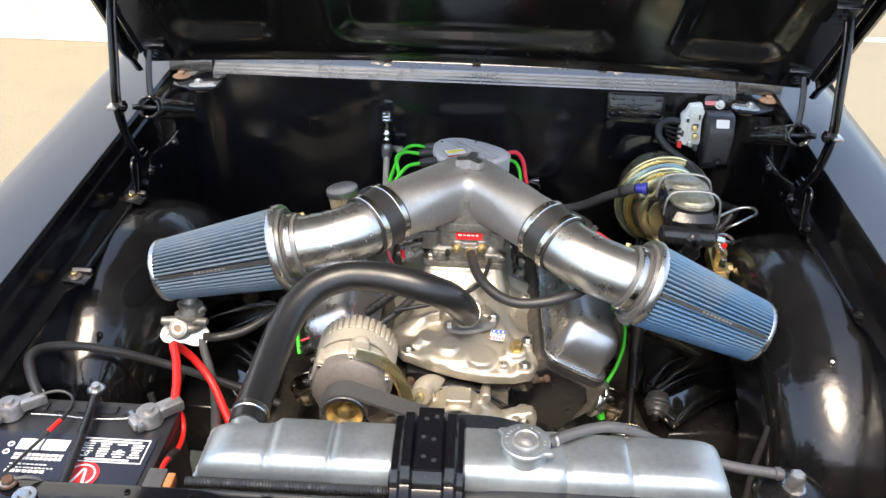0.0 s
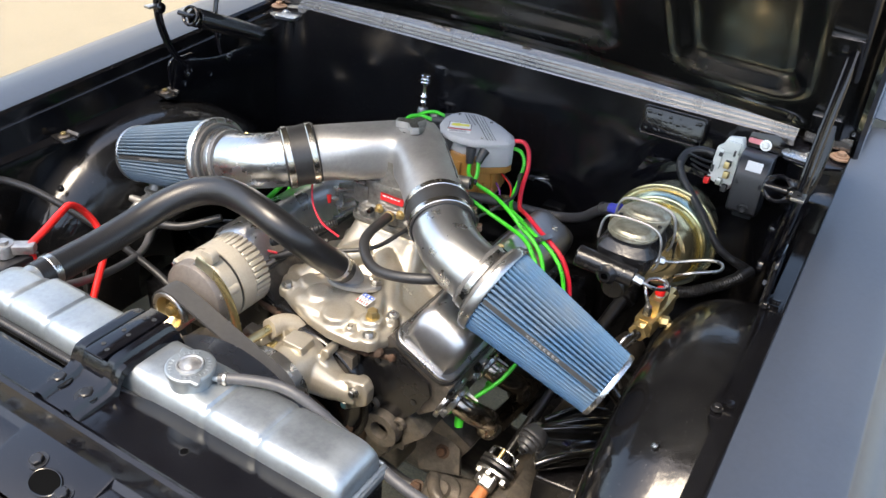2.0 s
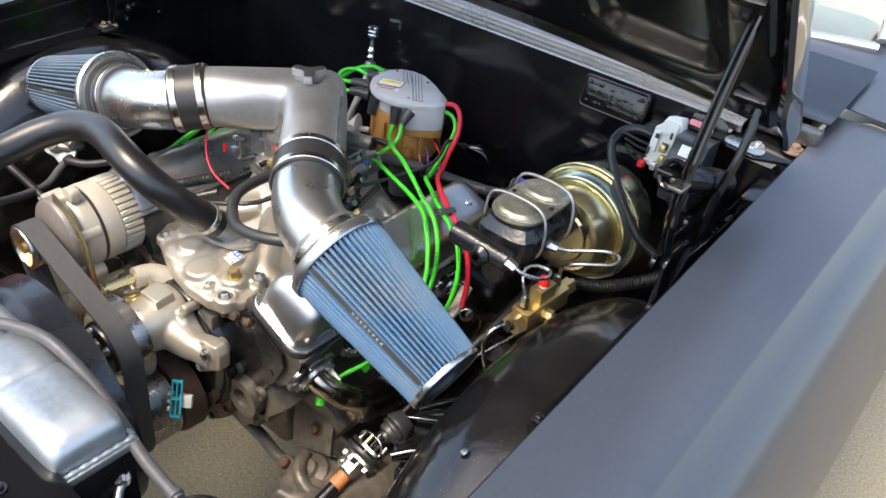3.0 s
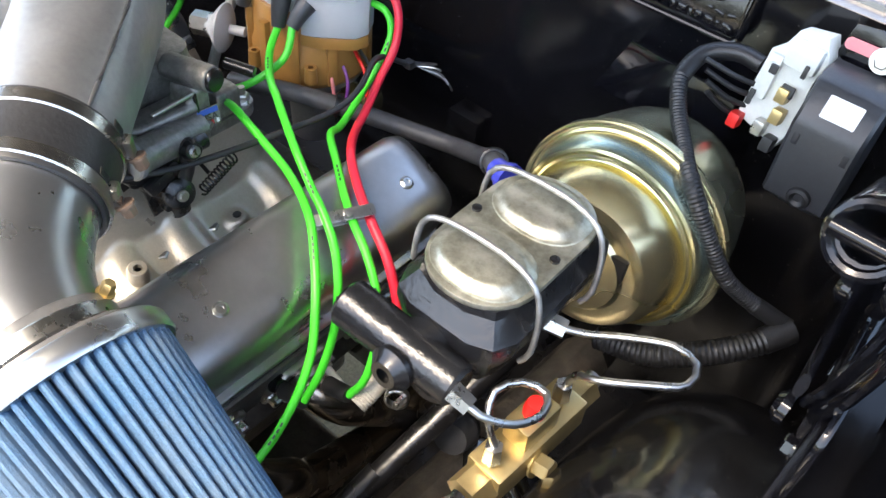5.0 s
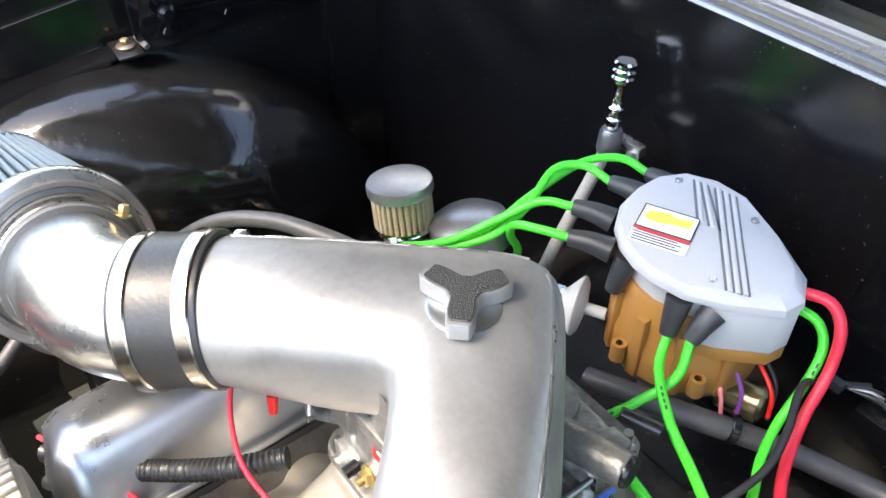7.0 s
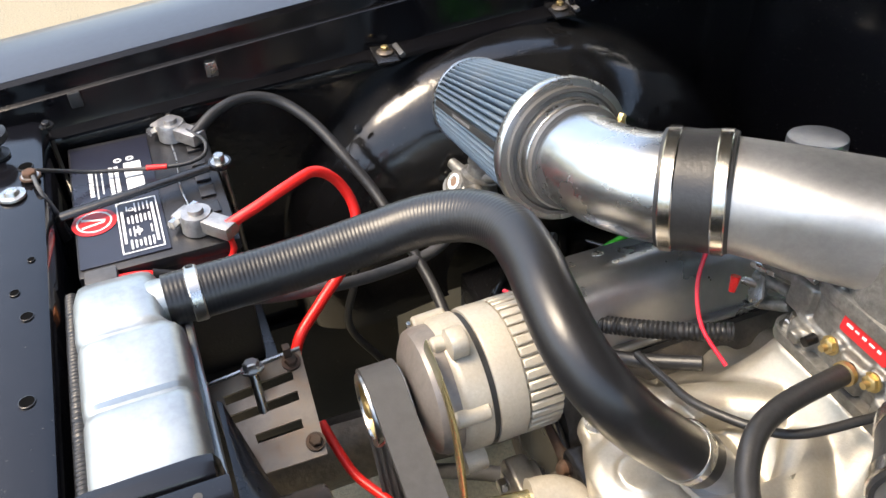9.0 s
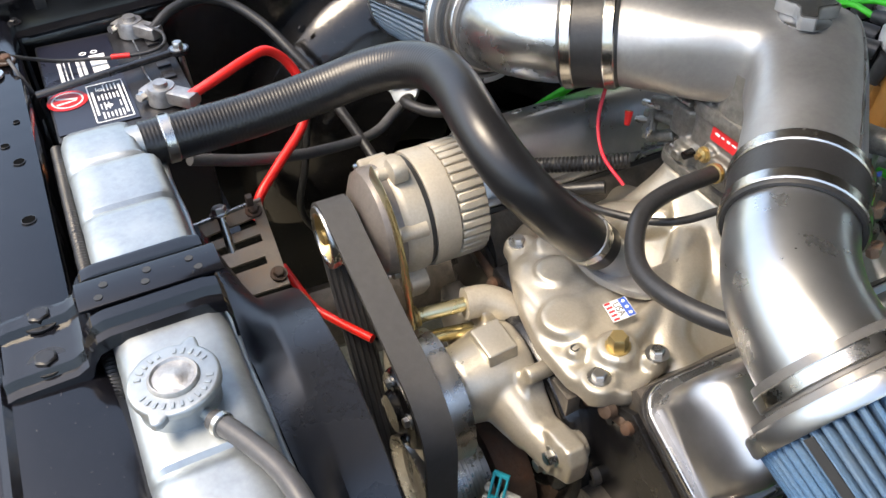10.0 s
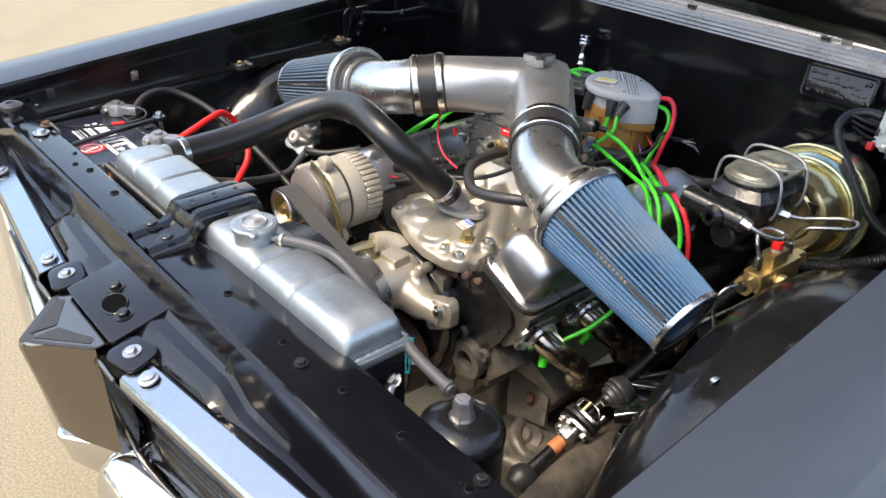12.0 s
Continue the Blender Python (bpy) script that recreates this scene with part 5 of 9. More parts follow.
# ---- carburetor ----
carb = thing("carburetor", (0, 0.686, 0.8635), "four-barrel silver cast carburetor", "carburetor")
part("base_flange", prism(rounded(0.172, 0.205, 0.02, 4, 0, 0.686), 0.8635, 0.8765, None, 0.002), CARB, carb)
_b = prism(rounded(0.138, 0.17, 0.016, 4, 0, 0.68), 0.874, 0.902, None, 0.004)
prism(rounded(0.120, 0.140, 0.02, 4, 0, 0.668), 0.900, 0.942, None, 0.004, 2, _b)
for _x, _y, _z, _sx, _sy, _sz in ((-0.050, 0.598, 0.885, 0.030, 0.022, 0.024), (0.012, 0.596, 0.895, 0.030, 0.022, 0.034), (0.058, 0.598, 0.884, 0.034, 0.022, 0.022), (-0.014, 0.600, 0.902, 0.018, 0.022, 0.026), (0.034, 0.600, 0.905, 0.018, 0.022, 0.026), (-0.070, 0.612, 0.915, 0.030, 0.030, 0.040), (0.068, 0.615, 0.918, 0.026, 0.034, 0.036),
                                 (-0.086, 0.640, 0.905, 0.022, 0.040, 0.030), (-0.082, 0.70, 0.905, 0.026, 0.05, 0.05), (0.008, 0.604, 0.925, 0.064, 0.010, 0.030), (0.080, 0.66, 0.900, 0.026, 0.075, 0.044), (0.085, 0.705, 0.920, 0.030, 0.026, 0.034), (0.074, 0.75, 0.892, 0.022, 0.03, 0.03)):
    box((_x, _y, _z), (_sx, _sy, _sz), 0.004, None, 2, _b)
for _p, _q, _r in (((-0.075, 0.606, 0.930), (-0.122, 0.602, 0.914), 0.0075), ((-0.08, 0.606, 0.905), (-0.130, 0.600, 0.894), 0.0065), ((-0.085, 0.61, 0.885), (-0.118, 0.600, 0.866), 0.0075), ((-0.118, 0.61, 0.915), (-0.118, 0.60, 0.875), 0.006), ((-0.05, 0.592, 0.888), (-0.05, 0.580, 0.886), 0.008), ((0.062, 0.70, 0.950), (0.116, 0.713, 0.954), 0.0135),
                   ((0.09, 0.64, 0.915), (0.10, 0.70, 0.922), 0.006), ((0.075, 0.592, 0.89), (0.075, 0.582, 0.888), 0.007), ((-0.09, 0.65, 0.925), (-0.112, 0.645, 0.925), 0.013)):
    rod(_p, _q, _r, _r, 16, _b)
cast_part("main_body", _b, CARB, carb, "matte grey cast body with bosses and passages", 0.0021, 2)
part("air_horn", prism(rounded(0.128, 0.140, 0.022, 4, 0, 0.664), 0.9395, 0.957, None, 0.003), CARB, carb)
part("pump_plug", lathe([(0, 0.004), (0.0105, 0.004), (0.012, 0.002), (0.012, 0)], (0.116, 0.713, 0.954), (0.98, 0.22, 0.07), 24), BLACKMET, carb, "dark round plug")
for _p, _q, _r in (((-0.105, 0.600, 0.915), (-0.134, 0.597, 0.907), 0.0045), ((-0.118, 0.598, 0.889), (-0.136, 0.592, 0.884), 0.0045), ((-0.126, 0.604, 0.914), (-0.124, 0.598, 0.862), 0.0032), ((-0.06, 0.600, 0.942), (-0.105, 0.606, 0.934), 0.0035)):
    part("choke_link", rod(_p, _q, _r, _r, 12, None, 0.0006), STEEL, carb, "thin steel choke link")
part("choke_plate", prism([(0, 0), (0.026, 0.004), (0.030, 0.018), (0.014, 0.032), (-0.004, 0.026)], 0, 0.003, frame_of((-0.128, 0.598, 0.872), (-0.5, -1, 0.2), (0, 0, 1)), 0.0006), STEEL, carb)
for _p in ((-0.068, 0.598, 0.8765), (0.070, 0.600, 0.8765), (-0.072, 0.775, 0.8765), (0.072, 0.775, 0.8765)):
    part("mounting_nut", hexbolt(_p, (0, 0, 1), 0.008, 0.010, 1.4), STEEL, carb)
    part("mounting_stud", rod(_p, (_p[0], _p[1], _p[2] + 0.018), 0.004, 0.004, 12), STEEL, carb)
for _x, _z in ((-0.0156, 0.9055), (0.034, 0.908)):
    part("mixture_screw", hexbolt((_x, 0.589, _z), (0, -1, 0.1), 0.0075, 0.006, 1.25), BRASS, carb, "brass mixture screw")
    part("screw_tip", rod((_x, 0.584, _z), (_x, 0.578, _z), 0.0035, 0.0035, 10), BRASS, carb)
part("port_plug", rod((-0.034, 0.590, 0.897), (-0.034, 0.578, 0.896), 0.0055, 0.005, 14), BLACKMET, carb)
for _x, _y in ((-0.060, 0.605), (-0.035, 0.603), (0.050, 0.603), (0.062, 0.625), (-0.062, 0.66), (0.062, 0.68)):
    part("horn_screw", lathe([(0, 0), (0.004, 0), (0.004, 0.002), (0, 0.003)], (_x, _y, 0.957), (0, 0, 1), 12), STEEL, carb)
_m = frame_of((0.008, 0.598, 0.9315), (0, -1, 0.12), (0, 0, 1))
_pl = part("name_plate", prism(rounded(0.054, 0.0185, 0.003, 2), 0, 0.0016, _m), LABELR, carb, "small red name plate with pale script")
for _k, _w in enumerate((0.009, 0.006, 0.006, 0.008, 0.005)):
    part("script_bar", prism(rounded(_w * 0.8, 0.0030 - 0.001 * (_k % 2), 0.0007, 2, -0.018 + 0.0085 * _k, 0.0005), 0.0017, 0.002, _m), LABELW, _pl)
# grimy side castings, pump cover, linkage and vacuum fittings
for _x, _y, _z, _sx, _sy, _sz in ((0.102, 0.622, 0.888, 0.008, 0.040, 0.026), (0.100, 0.662, 0.868, 0.005, 0.046, 0.020), (0.106, 0.640, 0.846, 0.005, 0.026, 0.036)):
    part("linkage_plate", box((_x, _y, _z), (_sx, _sy, _sz), 0.0012, Matrix.Rotation(0.15, 4, "X"), 2), BLACKMET, carb)
for _a, _c, _r, _mt in (((0.100, 0.615, 0.89), (0.118, 0.617, 0.89), 0.011, BLACKMET), ((0.098, 0.662, 0.868), (0.114, 0.664, 0.868), 0.006, STEEL), ((0.102, 0.642, 0.835), (0.116, 0.643, 0.835), 0.005, BLACKMET), ((0.094, 0.70, 0.905), (0.112, 0.705, 0.90), 0.006, STEEL),
                        ((0.07, 0.76, 0.93), (0.098, 0.775, 0.925), 0.006, BLACKMET), ((0.10, 0.68, 0.885), (0.104, 0.70, 0.84), 0.0022, BLACKMET), ((0.11, 0.60, 0.90), (0.112, 0.66, 0.862), 0.0025, BLACKMET), ((0.096, 0.655, 0.93), (0.099, 0.70, 0.936), 0.0024, STEEL), ((0.10, 0.70, 0.936), (0.104, 0.70, 0.90), 0.0022, BLACKMET)):
    part("linkage_pin", rod(_a, _c, _r, _r, 14, None, 0.0006), _mt, carb)
for _y, _z in ((0.632, 0.914), (0.688, 0.916), (0.638, 0.886), (0.69, 0.886), (0.72, 0.942)):
    part("side_screw", hexbolt((0.0935, _y, _z), (1, 0, 0.1), 0.004, 0.004, 1.4), STEEL, carb)
# throttle lever, return spring and bracket
part("throttle_lever", prism([(0, 0), (0.05, 0.008), (0.062, -0.012), (0.045, -0.022), (0.03, -0.04), (0.012, -0.03), (-0.006, -0.012)], 0, 0.003, frame_of((0.118, 0.60, 0.915), (1, 0.2, 0.1), (0, 0, 1)), 0.0008), BLACKMET, carb, "black throttle lever")
part("throttle_arm", sweep(smooth_path([(0.102, 0.60, 0.905), (0.108, 0.63, 0.87), (0.112, 0.655, 0.83), (0.108, 0.66, 0.812)], 0.005), 0.010, 10, squash=(0.4, 1)), BLACKMET, carb)
_n = 11 * 10
_a, _c = Vector((0.118, 0.681, 0.836)), Vector((0.143, 0.707, 0.882))
_ax = (_c - _a).normalized()
_u = _ax.cross(Vector((0, 0, 1))).normalized()
_w = _ax.cross(_u)
part("return_spring", sweep([_a + (_c - _a) * (k / _n) + (_u * math.cos(k * 2 * math.pi / 10) + _w * math.sin(k * 2 * math.pi / 10)) * 0.0055 for k in range(_n + 1)], 0.0011, 6), BLACKMET, carb, "thin black return spring")
# fuel bowl barrel and black bell crank beside the throttle
part("side_barrel", rod((0.119, 0.613, 0.914), (0.102, 0.700, 0.899), 0.0165, 0.0155, 28, None, 0.002), CARB, carb, "grey machined side barrel")
part("barrel_cap", lathe([(0, 0.004), (0.0165, 0.004), (0.0185, 0.002), (0.0185, -0.004), (0.0165, -0.005), (0, -0.005)], (0.119, 0.613, 0.914), (0.19, -0.97, 0.16), 28), BRUSHED, carb, "bright barrel end cap")
_b = lathe([(0, 0.010), (0.010, 0.010), (0.0155, 0.006), (0.0165, -0.002), (0.012, -0.010), (0, -0.010)], (0.133, 0.645, 0.866), (0.95, -0.15, 0.3), 26)
lathe([(0, 0.008), (0.008, 0.008), (0.0105, 0.004), (0.0105, -0.008), (0, -0.008)], (0.130, 0.668, 0.904), (0.95, -0.15, 0.3), 20, _b)
sweep(smooth_path([(0.108, 0.618, 0.880), (0.120, 0.630, 0.872), (0.132, 0.645, 0.866), (0.133, 0.658, 0.884), (0.130, 0.668, 0.904), (0.124, 0.690, 0.900)], 0.005), 0.0075, 10, _b, squash=(0.6, 1.0))
box((0.127, 0.632, 0.884), (0.010, 0.030, 0.014), 0.003, Matrix.Rotation(0.4, 4, "X"), 2, _b)
part("bell_crank", _b, BLACKMET, carb, "black throttle bell crank")
for _p in ((0.1435, 0.6435, 0.869), (0.1385, 0.6665, 0.907)):
    part("crank_pin", hexbolt(_p, (0.95, -0.15, 0.3), 0.0042, 0.004, 1.4), STEEL, carb)
_m = frame_of((0.133, 0.706, 0.915), (1, -0.1, 0.25), (0, 0, 1))
_d = part("carb_decal", prism([(-0.012, -0.009), (0.012, -0.009), (0.012, 0.009), (-0.012, 0.009)], 0, 0.0008, _m @ Matrix.Translation((0, 0, -0.028))), CARB, carb, "small decal reading USA")
lettering("USA", 0.0105, _m @ Matrix.Translation((0, -0.001, -0.0266)), INK, _d)
for _k in range(4):
    part("decal_stripe", prism([(-0.011 + 0.006 * _k, -0.0085), (-0.008 + 0.006 * _k, -0.0085), (-0.008 + 0.006 * _k, -0.004), (-0.011 + 0.006 * _k, -0.004)], 0.0009, 0.0012, _m @ Matrix.Translation((0, 0, -0.028))), LABELR if _k % 2 == 0 else LABELW, _d)
part("decal_field", prism([(-0.011, 0.003), (0.011, 0.003), (0.011, 0.0085), (-0.011, 0.0085)], 0.0009, 0.0012, _m @ Matrix.Translation((0, 0, -0.028))), LABELB, _d)


# ---- valve covers ----
def valve_cover(s):
    v = thing("valve_cover", cover_at(s, 0, 0.63, 0), "plain polished aluminium valve cover", "valve cover", "valve covers")
    half = [(0.057, 0.012), (0.0562, 0.045), (0.0550, 0.066), (0.0525, 0.077), (0.0480, 0.0855), (0.0415, 0.0915), (0.033, 0.0950), (0.017, 0.0966)]
    prof = [(-u, n) for u, n in half] + [(0.0, 0.0968)] + half[::-1]
    secs = []
    L = 0.496
    for k in range(33):
        f = k / 32
        e = min(f, 1 - f) * L
        q = max(0.0, 1 - e / 0.036)
        h = math.sqrt(max(0, 1 - q * q))
        y = 0.392 + f * L
        hh = 0.40 + 0.60 * h
        ww = 0.78 + 0.22 * h
        secs.append([cover_at(s, u * ww, y, 0.012 + (n - 0.012) * hh) for u, n in prof])
    b = loft(secs, True, True)
    part("dome", b, COVERMET, v, "", 50)
    m = Matrix.Translation(cover_at(s, 0, 0.635, 0)) @ Matrix.Rotation(s * VT, 4, "Y")
    part("rail", prism(rounded(0.134, 0.504, 0.03, 6), 0.003, 0.0125, m, 0.0035, 3), COVERMET, v)
    part("gasket", prism(rounded(0.137, 0.507, 0.03, 6), -0.003, 0.003, m), RUBBER, v, "dark gasket")
    for y in (0.589, 0.828) if s > 0 else (0.50, 0.66):
        p = cover_at(s, 0.006, y, 0.0966)
        n = cover_at(s, 0, 0, 1) - cover_at(s, 0, 0, 0)
        part("cover_screw", lathe([(0, 0), (0.0075, 0), (0.0075, 0.001), (0.005, 0.003), (0.0025, 0.003), (0.0025, 0.0018), (0, 0.0018)], p, n, 18), STEEL, v)


valve_cover(1)
valve_cover(-1)

# breather and filler on the far cover
_p = cover_at(-1, 0.0, 0.80, 0.094)
breather = thing("breather_filter", _p, "small metal-capped breather with tan pleats", "breather")
_q, _ax = Vector((-0.272, 0.803, 0.866)), Vector((-0.16, 0.03, 1.0)).normalized()
_bm = frame_of(_q, _ax)
_n = 30 * 4
_dip = (0.0, 0.0004, 0.0032, 0.0004)
part("pleats", loft([[_bm @ Vector(((0.0325 - _dip[k % 4]) * math.cos(2 * math.pi * k / _n), (0.0325 - _dip[k % 4]) * math.sin(2 * math.pi * k / _n), h)) for k in range(_n)] for h in (0.0, 0.044)]), BREATHER, breather, "tan pleated gauze", 15)
part("top_cap", lathe([(0, 0.0540), (0.0315, 0.0540), (0.0345, 0.0532), (0.0355, 0.0505), (0.0355, 0.0425), (0.0345, 0.0410), (0.031, 0.042)], _q, _ax, 40), LEADGREY, breather, "bright metal top cap")
part("foot", lathe([(0.033, 0.004), (0.0345, 0.0), (0.030, -0.004), (0.02, -0.03), (0, -0.03)], _q, _ax, 32), CHROME, breather)
_q = cover_at(-1, -0.004, 0.845, 0.094)
_f = solid("filler_cap", lathe([(0, 0.04), (0.03, 0.038), (0.042, 0.03), (0.044, 0.0), (0, 0.0)], (-0.215, 0.85, 0.852), (-0.3, 0, 1), 32), LEADGREY, "dull grey round filler cap on the valve cover", "cap")

# ---- air intake ----
intake = thing("air_intake", (0, 0.6, 0.957), "brushed aluminium twin-arm air intake", "air intake")
N = Vector((0.665, 0.747, 0)).normalized()
ARM = {1: (Vector((0.1627, 0.517, 0.986)), Vector((0.659, -0.732, -0.174))), -1: (Vector((-0.167, 0.535, 0.994)), Vector((-0.669, -0.731, -0.134)))}
_secs = []
for _i in range(41):
    _u = (_i - 20) / 20
    _t, _s = abs(_u), (1 if _u >= 0 else -1)
    _xo, _xi = 0.187 * _u, 0.121 * _u
    _O = Vector((_xo, 0.745 - 1.157 * (math.sqrt(_xo * _xo + 0.0009) - 0.03), 0))
    _I = Vector((_xi, 0.600 - 0.934 * (math.sqrt(_xi * _xi + 0.0001) - 0.01), 0))
    _M, _H = (_O + _I) / 2, (_O - _I) / 2
    _end = ARM[_s][0] - ARM[_s][1] * 0.012
    _k = smooth_step(0.2, 1.0, _t)
    _M += Vector((_end.x - _s * 0.154, _end.y - 0.528, 0)) * _k
    _H *= lerp(1.0, 0.0543 / 0.0463, _k)
    _zc = lerp(1.008, _end.z, _t ** 1.25)
    _ex = lerp(0.62, 1.0, smooth_step(0.25, 0.95, _t))
    _ring = []
    for _j in range(48):
        _th = 2 * math.pi * _j / 48
        _c, _sn = math.cos(_th), math.sin(_th)
        _cc = math.copysign(abs(_c) ** _ex, _c)
        _ss = math.copysign(abs(_sn) ** _ex, _sn)
        _ring.append(_M + _H * _cc + Vector((0, 0, _zc + _ss * (lerp(0.0495, 0.0543, _k) + (0.004 * (1 - _t) if _ss < 0 else 0)))))
    _secs.append(_ring)
part("crossover_tube", loft(_secs, False, True), BRUSHED, intake, "brushed welded crossover tube", 60)
part("throat", lathe([(0.058, 0.05), (0.058, 0.02), (0.060, 0.008), (0.060, 0.0), (0.0, 0.0)], (0, 0.656, 0.957), (0, 0, 1), 40), CARB, intake)
for _s in (-1, 1):
    _w = []
    for _q in range(1, 20):
        _r = _secs[20 + _s * _q]
        _w.append(_r[6].lerp(_r[5], 0.2))
    part("weld_seam", sweep(smooth_path(_w, 0.003), lambda f, q: 0.0017 + 0.0004 * math.sin(q * 1700), 8), POLISH, intake, "rippled weld seam")
# three-lobed knob on top
_out, _inn = [], []
for _k in range(84):
    _a = 2 * math.pi * _k / 84
    _f = (0.5 + 0.5 * math.cos(3 * (_a - radians(75))))
    _r = min(0.0315 / max(0.5, math.cos((_a - radians(75) + math.pi / 3) % (2 * math.pi / 3) - math.pi / 3)), 0.0125 + 0.026 * _f ** 2.2)
    _out.append((_r * math.cos(_a), _r * math.sin(_a)))
    _inn.append((0.9 * _r * math.cos(_a), 0.9 * _r * math.sin(_a)))
_m = Matrix.Translation((0.004, 0.662, 1.055))
part("knob_seat", lathe([(0, 0.0), (0.024, 0.0), (0.025, 0.0015), (0.022, 0.003), (0.0, 0.003)], (0.004, 0.662, 1.055), (0, 0, 1), 30), POLISH, intake)
_kb = part("three_lobed_knob", prism(_out, 0.003, 0.0165, _m, 0.0015, 2), BRUSHED, intake, "three-pronged clamping knob")
part("knurled_face", prism(_inn, 0.0164, 0.0178, _m, 0.0006, 1), KNURL, _kb, "dark knurled top")


def arm(s, pts, base, end):
    """Elbow, coupler and clamps of one side, and its cone filter."""
    c, ax = ARM[s]
    ax = ax.normalized()
    part("elbow", sweep(smooth_path([c + ax * -0.0] + [Vector(p) for p in pts], 0.008), 0.0535, 44), POLISH, intake, "polished aluminium elbow", 70)
    part("coupler", lathe([(0.054, -0.033), (0.0575, -0.033), (0.0585, -0.030), (0.0588, -0.012), (0.0580, 0.0), (0.0588, 0.012), (0.0585, 0.030), (0.0575, 0.033), (0.054, 0.033)], c, ax, 48), RUBBER, intake, "black rubber coupler")
    for o in (-0.0232, 0.0232):
        cl = part("hose_clamp", ring_band(c + ax * o, ax, 0.0595, 0.0128), CLAMP, intake, "stainless hose clamp")
        p = c + ax * o + Vector((s * N.x, N.y, 0)) * 0.0615 + Vector((0, 0, 0.0 if s > 0 else 0.012))
        fm = frame_of((0, 0, 0), Vector((s * N.x, N.y, 0)), ax).to_3x3().to_4x4()
        part("clamp_housing", box(p, (0.021, 0.012, 0.009), 0.003, fm), STEEL, cl)
        part("clamp_screw", hexbolt(p + Vector((s * 0.004, 0.003, -0.009)), Vector((s * 0.35, 0.15, -1)), 0.0062, 0.011, 1.25), TANRUST if s > 0 else STEEL, cl, "slotted clamp screw with a rusty head")
        for k in range(9):
            a = 0.06 + 0.022 * k
            nv = (Vector((s * N.x, N.y, 0)) * math.cos(a + 0.16) + Vector((0, 0, 1)) * math.sin(a + 0.16)) * 0.0609
            part("clamp_slot", box(c + ax * o + nv, (0.0006, 0.0075, 0.0011), 0, frame_of((0, 0, 0), nv, ax).to_3x3().to_4x4()), INK, cl)
    base, end = Vector(base), Vector(end)
    fx = (end - base).normalized()
    L = (end - base).length
    f = thing("cone_air_filter", base, "blue pleated cone air filter with chrome rim", "air filter", "cone air filters")
    part("neck_ring", lathe([(0.053, -0.034), (0.0582, -0.034), (0.0588, -0.031), (0.0586, -0.012), (0.0612, -0.011), (0.0615, -0.007), (0.066, -0.0065), (0.068, -0.010), (0.072, -0.010), (0.0728, -0.002), (0.05, 0.0)], base, fx, 56), NECK, f, "grey moulded neck ring")
    nb = ring_band(base + fx * -0.021, fx, 0.0600, 0.0125)
    cl = part("neck_clamp", nb, STEEL, f, "stainless neck clamp")
    p = base + fx * -0.021 + Vector((0, 0.055, 0.028))
    part("clamp_screw", hexbolt(p, (s * 0.2, 0.4, 0.8), 0.005, 0.010, 1.3), BRASS, cl)
    part("rim", lathe([(0.0705, -0.004), (0.0800, -0.0045), (0.0818, -0.002), (0.0818, 0.009), (0.0800, 0.0115), (0.072, 0.0115)], base, fx, 56), POLISH, f, "bright metal rim")
    m = frame_of(base, fx)
    n = 54 * 6
    secs = []
    for h, r in ((0.010, 0.0775), (L * 0.5, 0.0685), (L - 0.006, 0.0595)):
        dip = (0.0006, 0.0, 0.0006, 0.0036, 0.014, 0.0036)
        secs.append([m @ Vector(((r - dip[k % 6]) * math.cos(2 * math.pi * k / n), (r - dip[k % 6]) * math.sin(2 * math.pi * k / n), h)) for k in range(n)])
    part("pleated_element", loft(secs), FILTER if s > 0 else FILTER_GREY, f, "blue pleated cotton under wire gauze", 15)
    part("end_rim", lathe([(0.054, L - 0.006), (0.0598, L - 0.006), (0.0606, L - 0.003), (0.0595, L + 0.002), (0.055, L + 0.003), (0.052, L - 0.002)], base, fx, 48), POLISH, f, "bright end rim")
    part("end_cap", lathe([(0.056, L + 0.001), (0.042, L + 0.001), (0.038, L - 0.012), (0.02, L - 0.016), (0, L - 0.014)], base, fx, 40), RUBBER, f, "black rubber end dish")
    # dark seam strip with pale bars
    side = (Vector((0, -1, 0.45)) if s > 0 else Vector((0, -1, 0.25)))
    side = (side - fx * side.dot(fx)).normalized()
    w = fx.cross(side)
    b = bmesh.new()
    a0, a1 = base + fx * 0.014 + side * 0.0785, base + fx * (L - 0.012) + side * 0.0602
    vs = [b.verts.new(p) for p in (a0 - w * 0.0038, a0 + w * 0.0038, a1 + w * 0.0038, a1 - w * 0.0038)]
    vs2 = [b.verts.new(v.co - side * 0.004) for v in vs]
    b.faces.new(vs)
    b.faces.new(vs2[::-1])
    for k in range(4):
        b.faces.new((vs[k], vs2[k], vs2[(k + 1) % 4], vs[(k + 1) % 4]))
    st = part("seam_strip", b, INK, f, "dark seam strip with pale bars")
    for k in range(8):
        c0 = a0.lerp(a1, lerp(0.40, 0.66, k / 7))
        mm = Matrix((fx, w, side)).transposed().to_4x4()
        mm.translation = c0
        for x0, x1, y0, y1 in ((-0.0028, -0.0020, -0.0017, 0.0017), (-0.0020, 0.0018, 0.0010, 0.0017), (-0.0020, 0.0014 if k % 2 else 0.0004, -0.0004, 0.0003), (-0.0020, 0.0018, -0.0017, -0.0010)):
            part("brand_bar", prism([(x0, y0), (x1, y0), (x1, y1), (x0, y1)], 0.0002, 0.0005, mm), PRINTGREY, st)


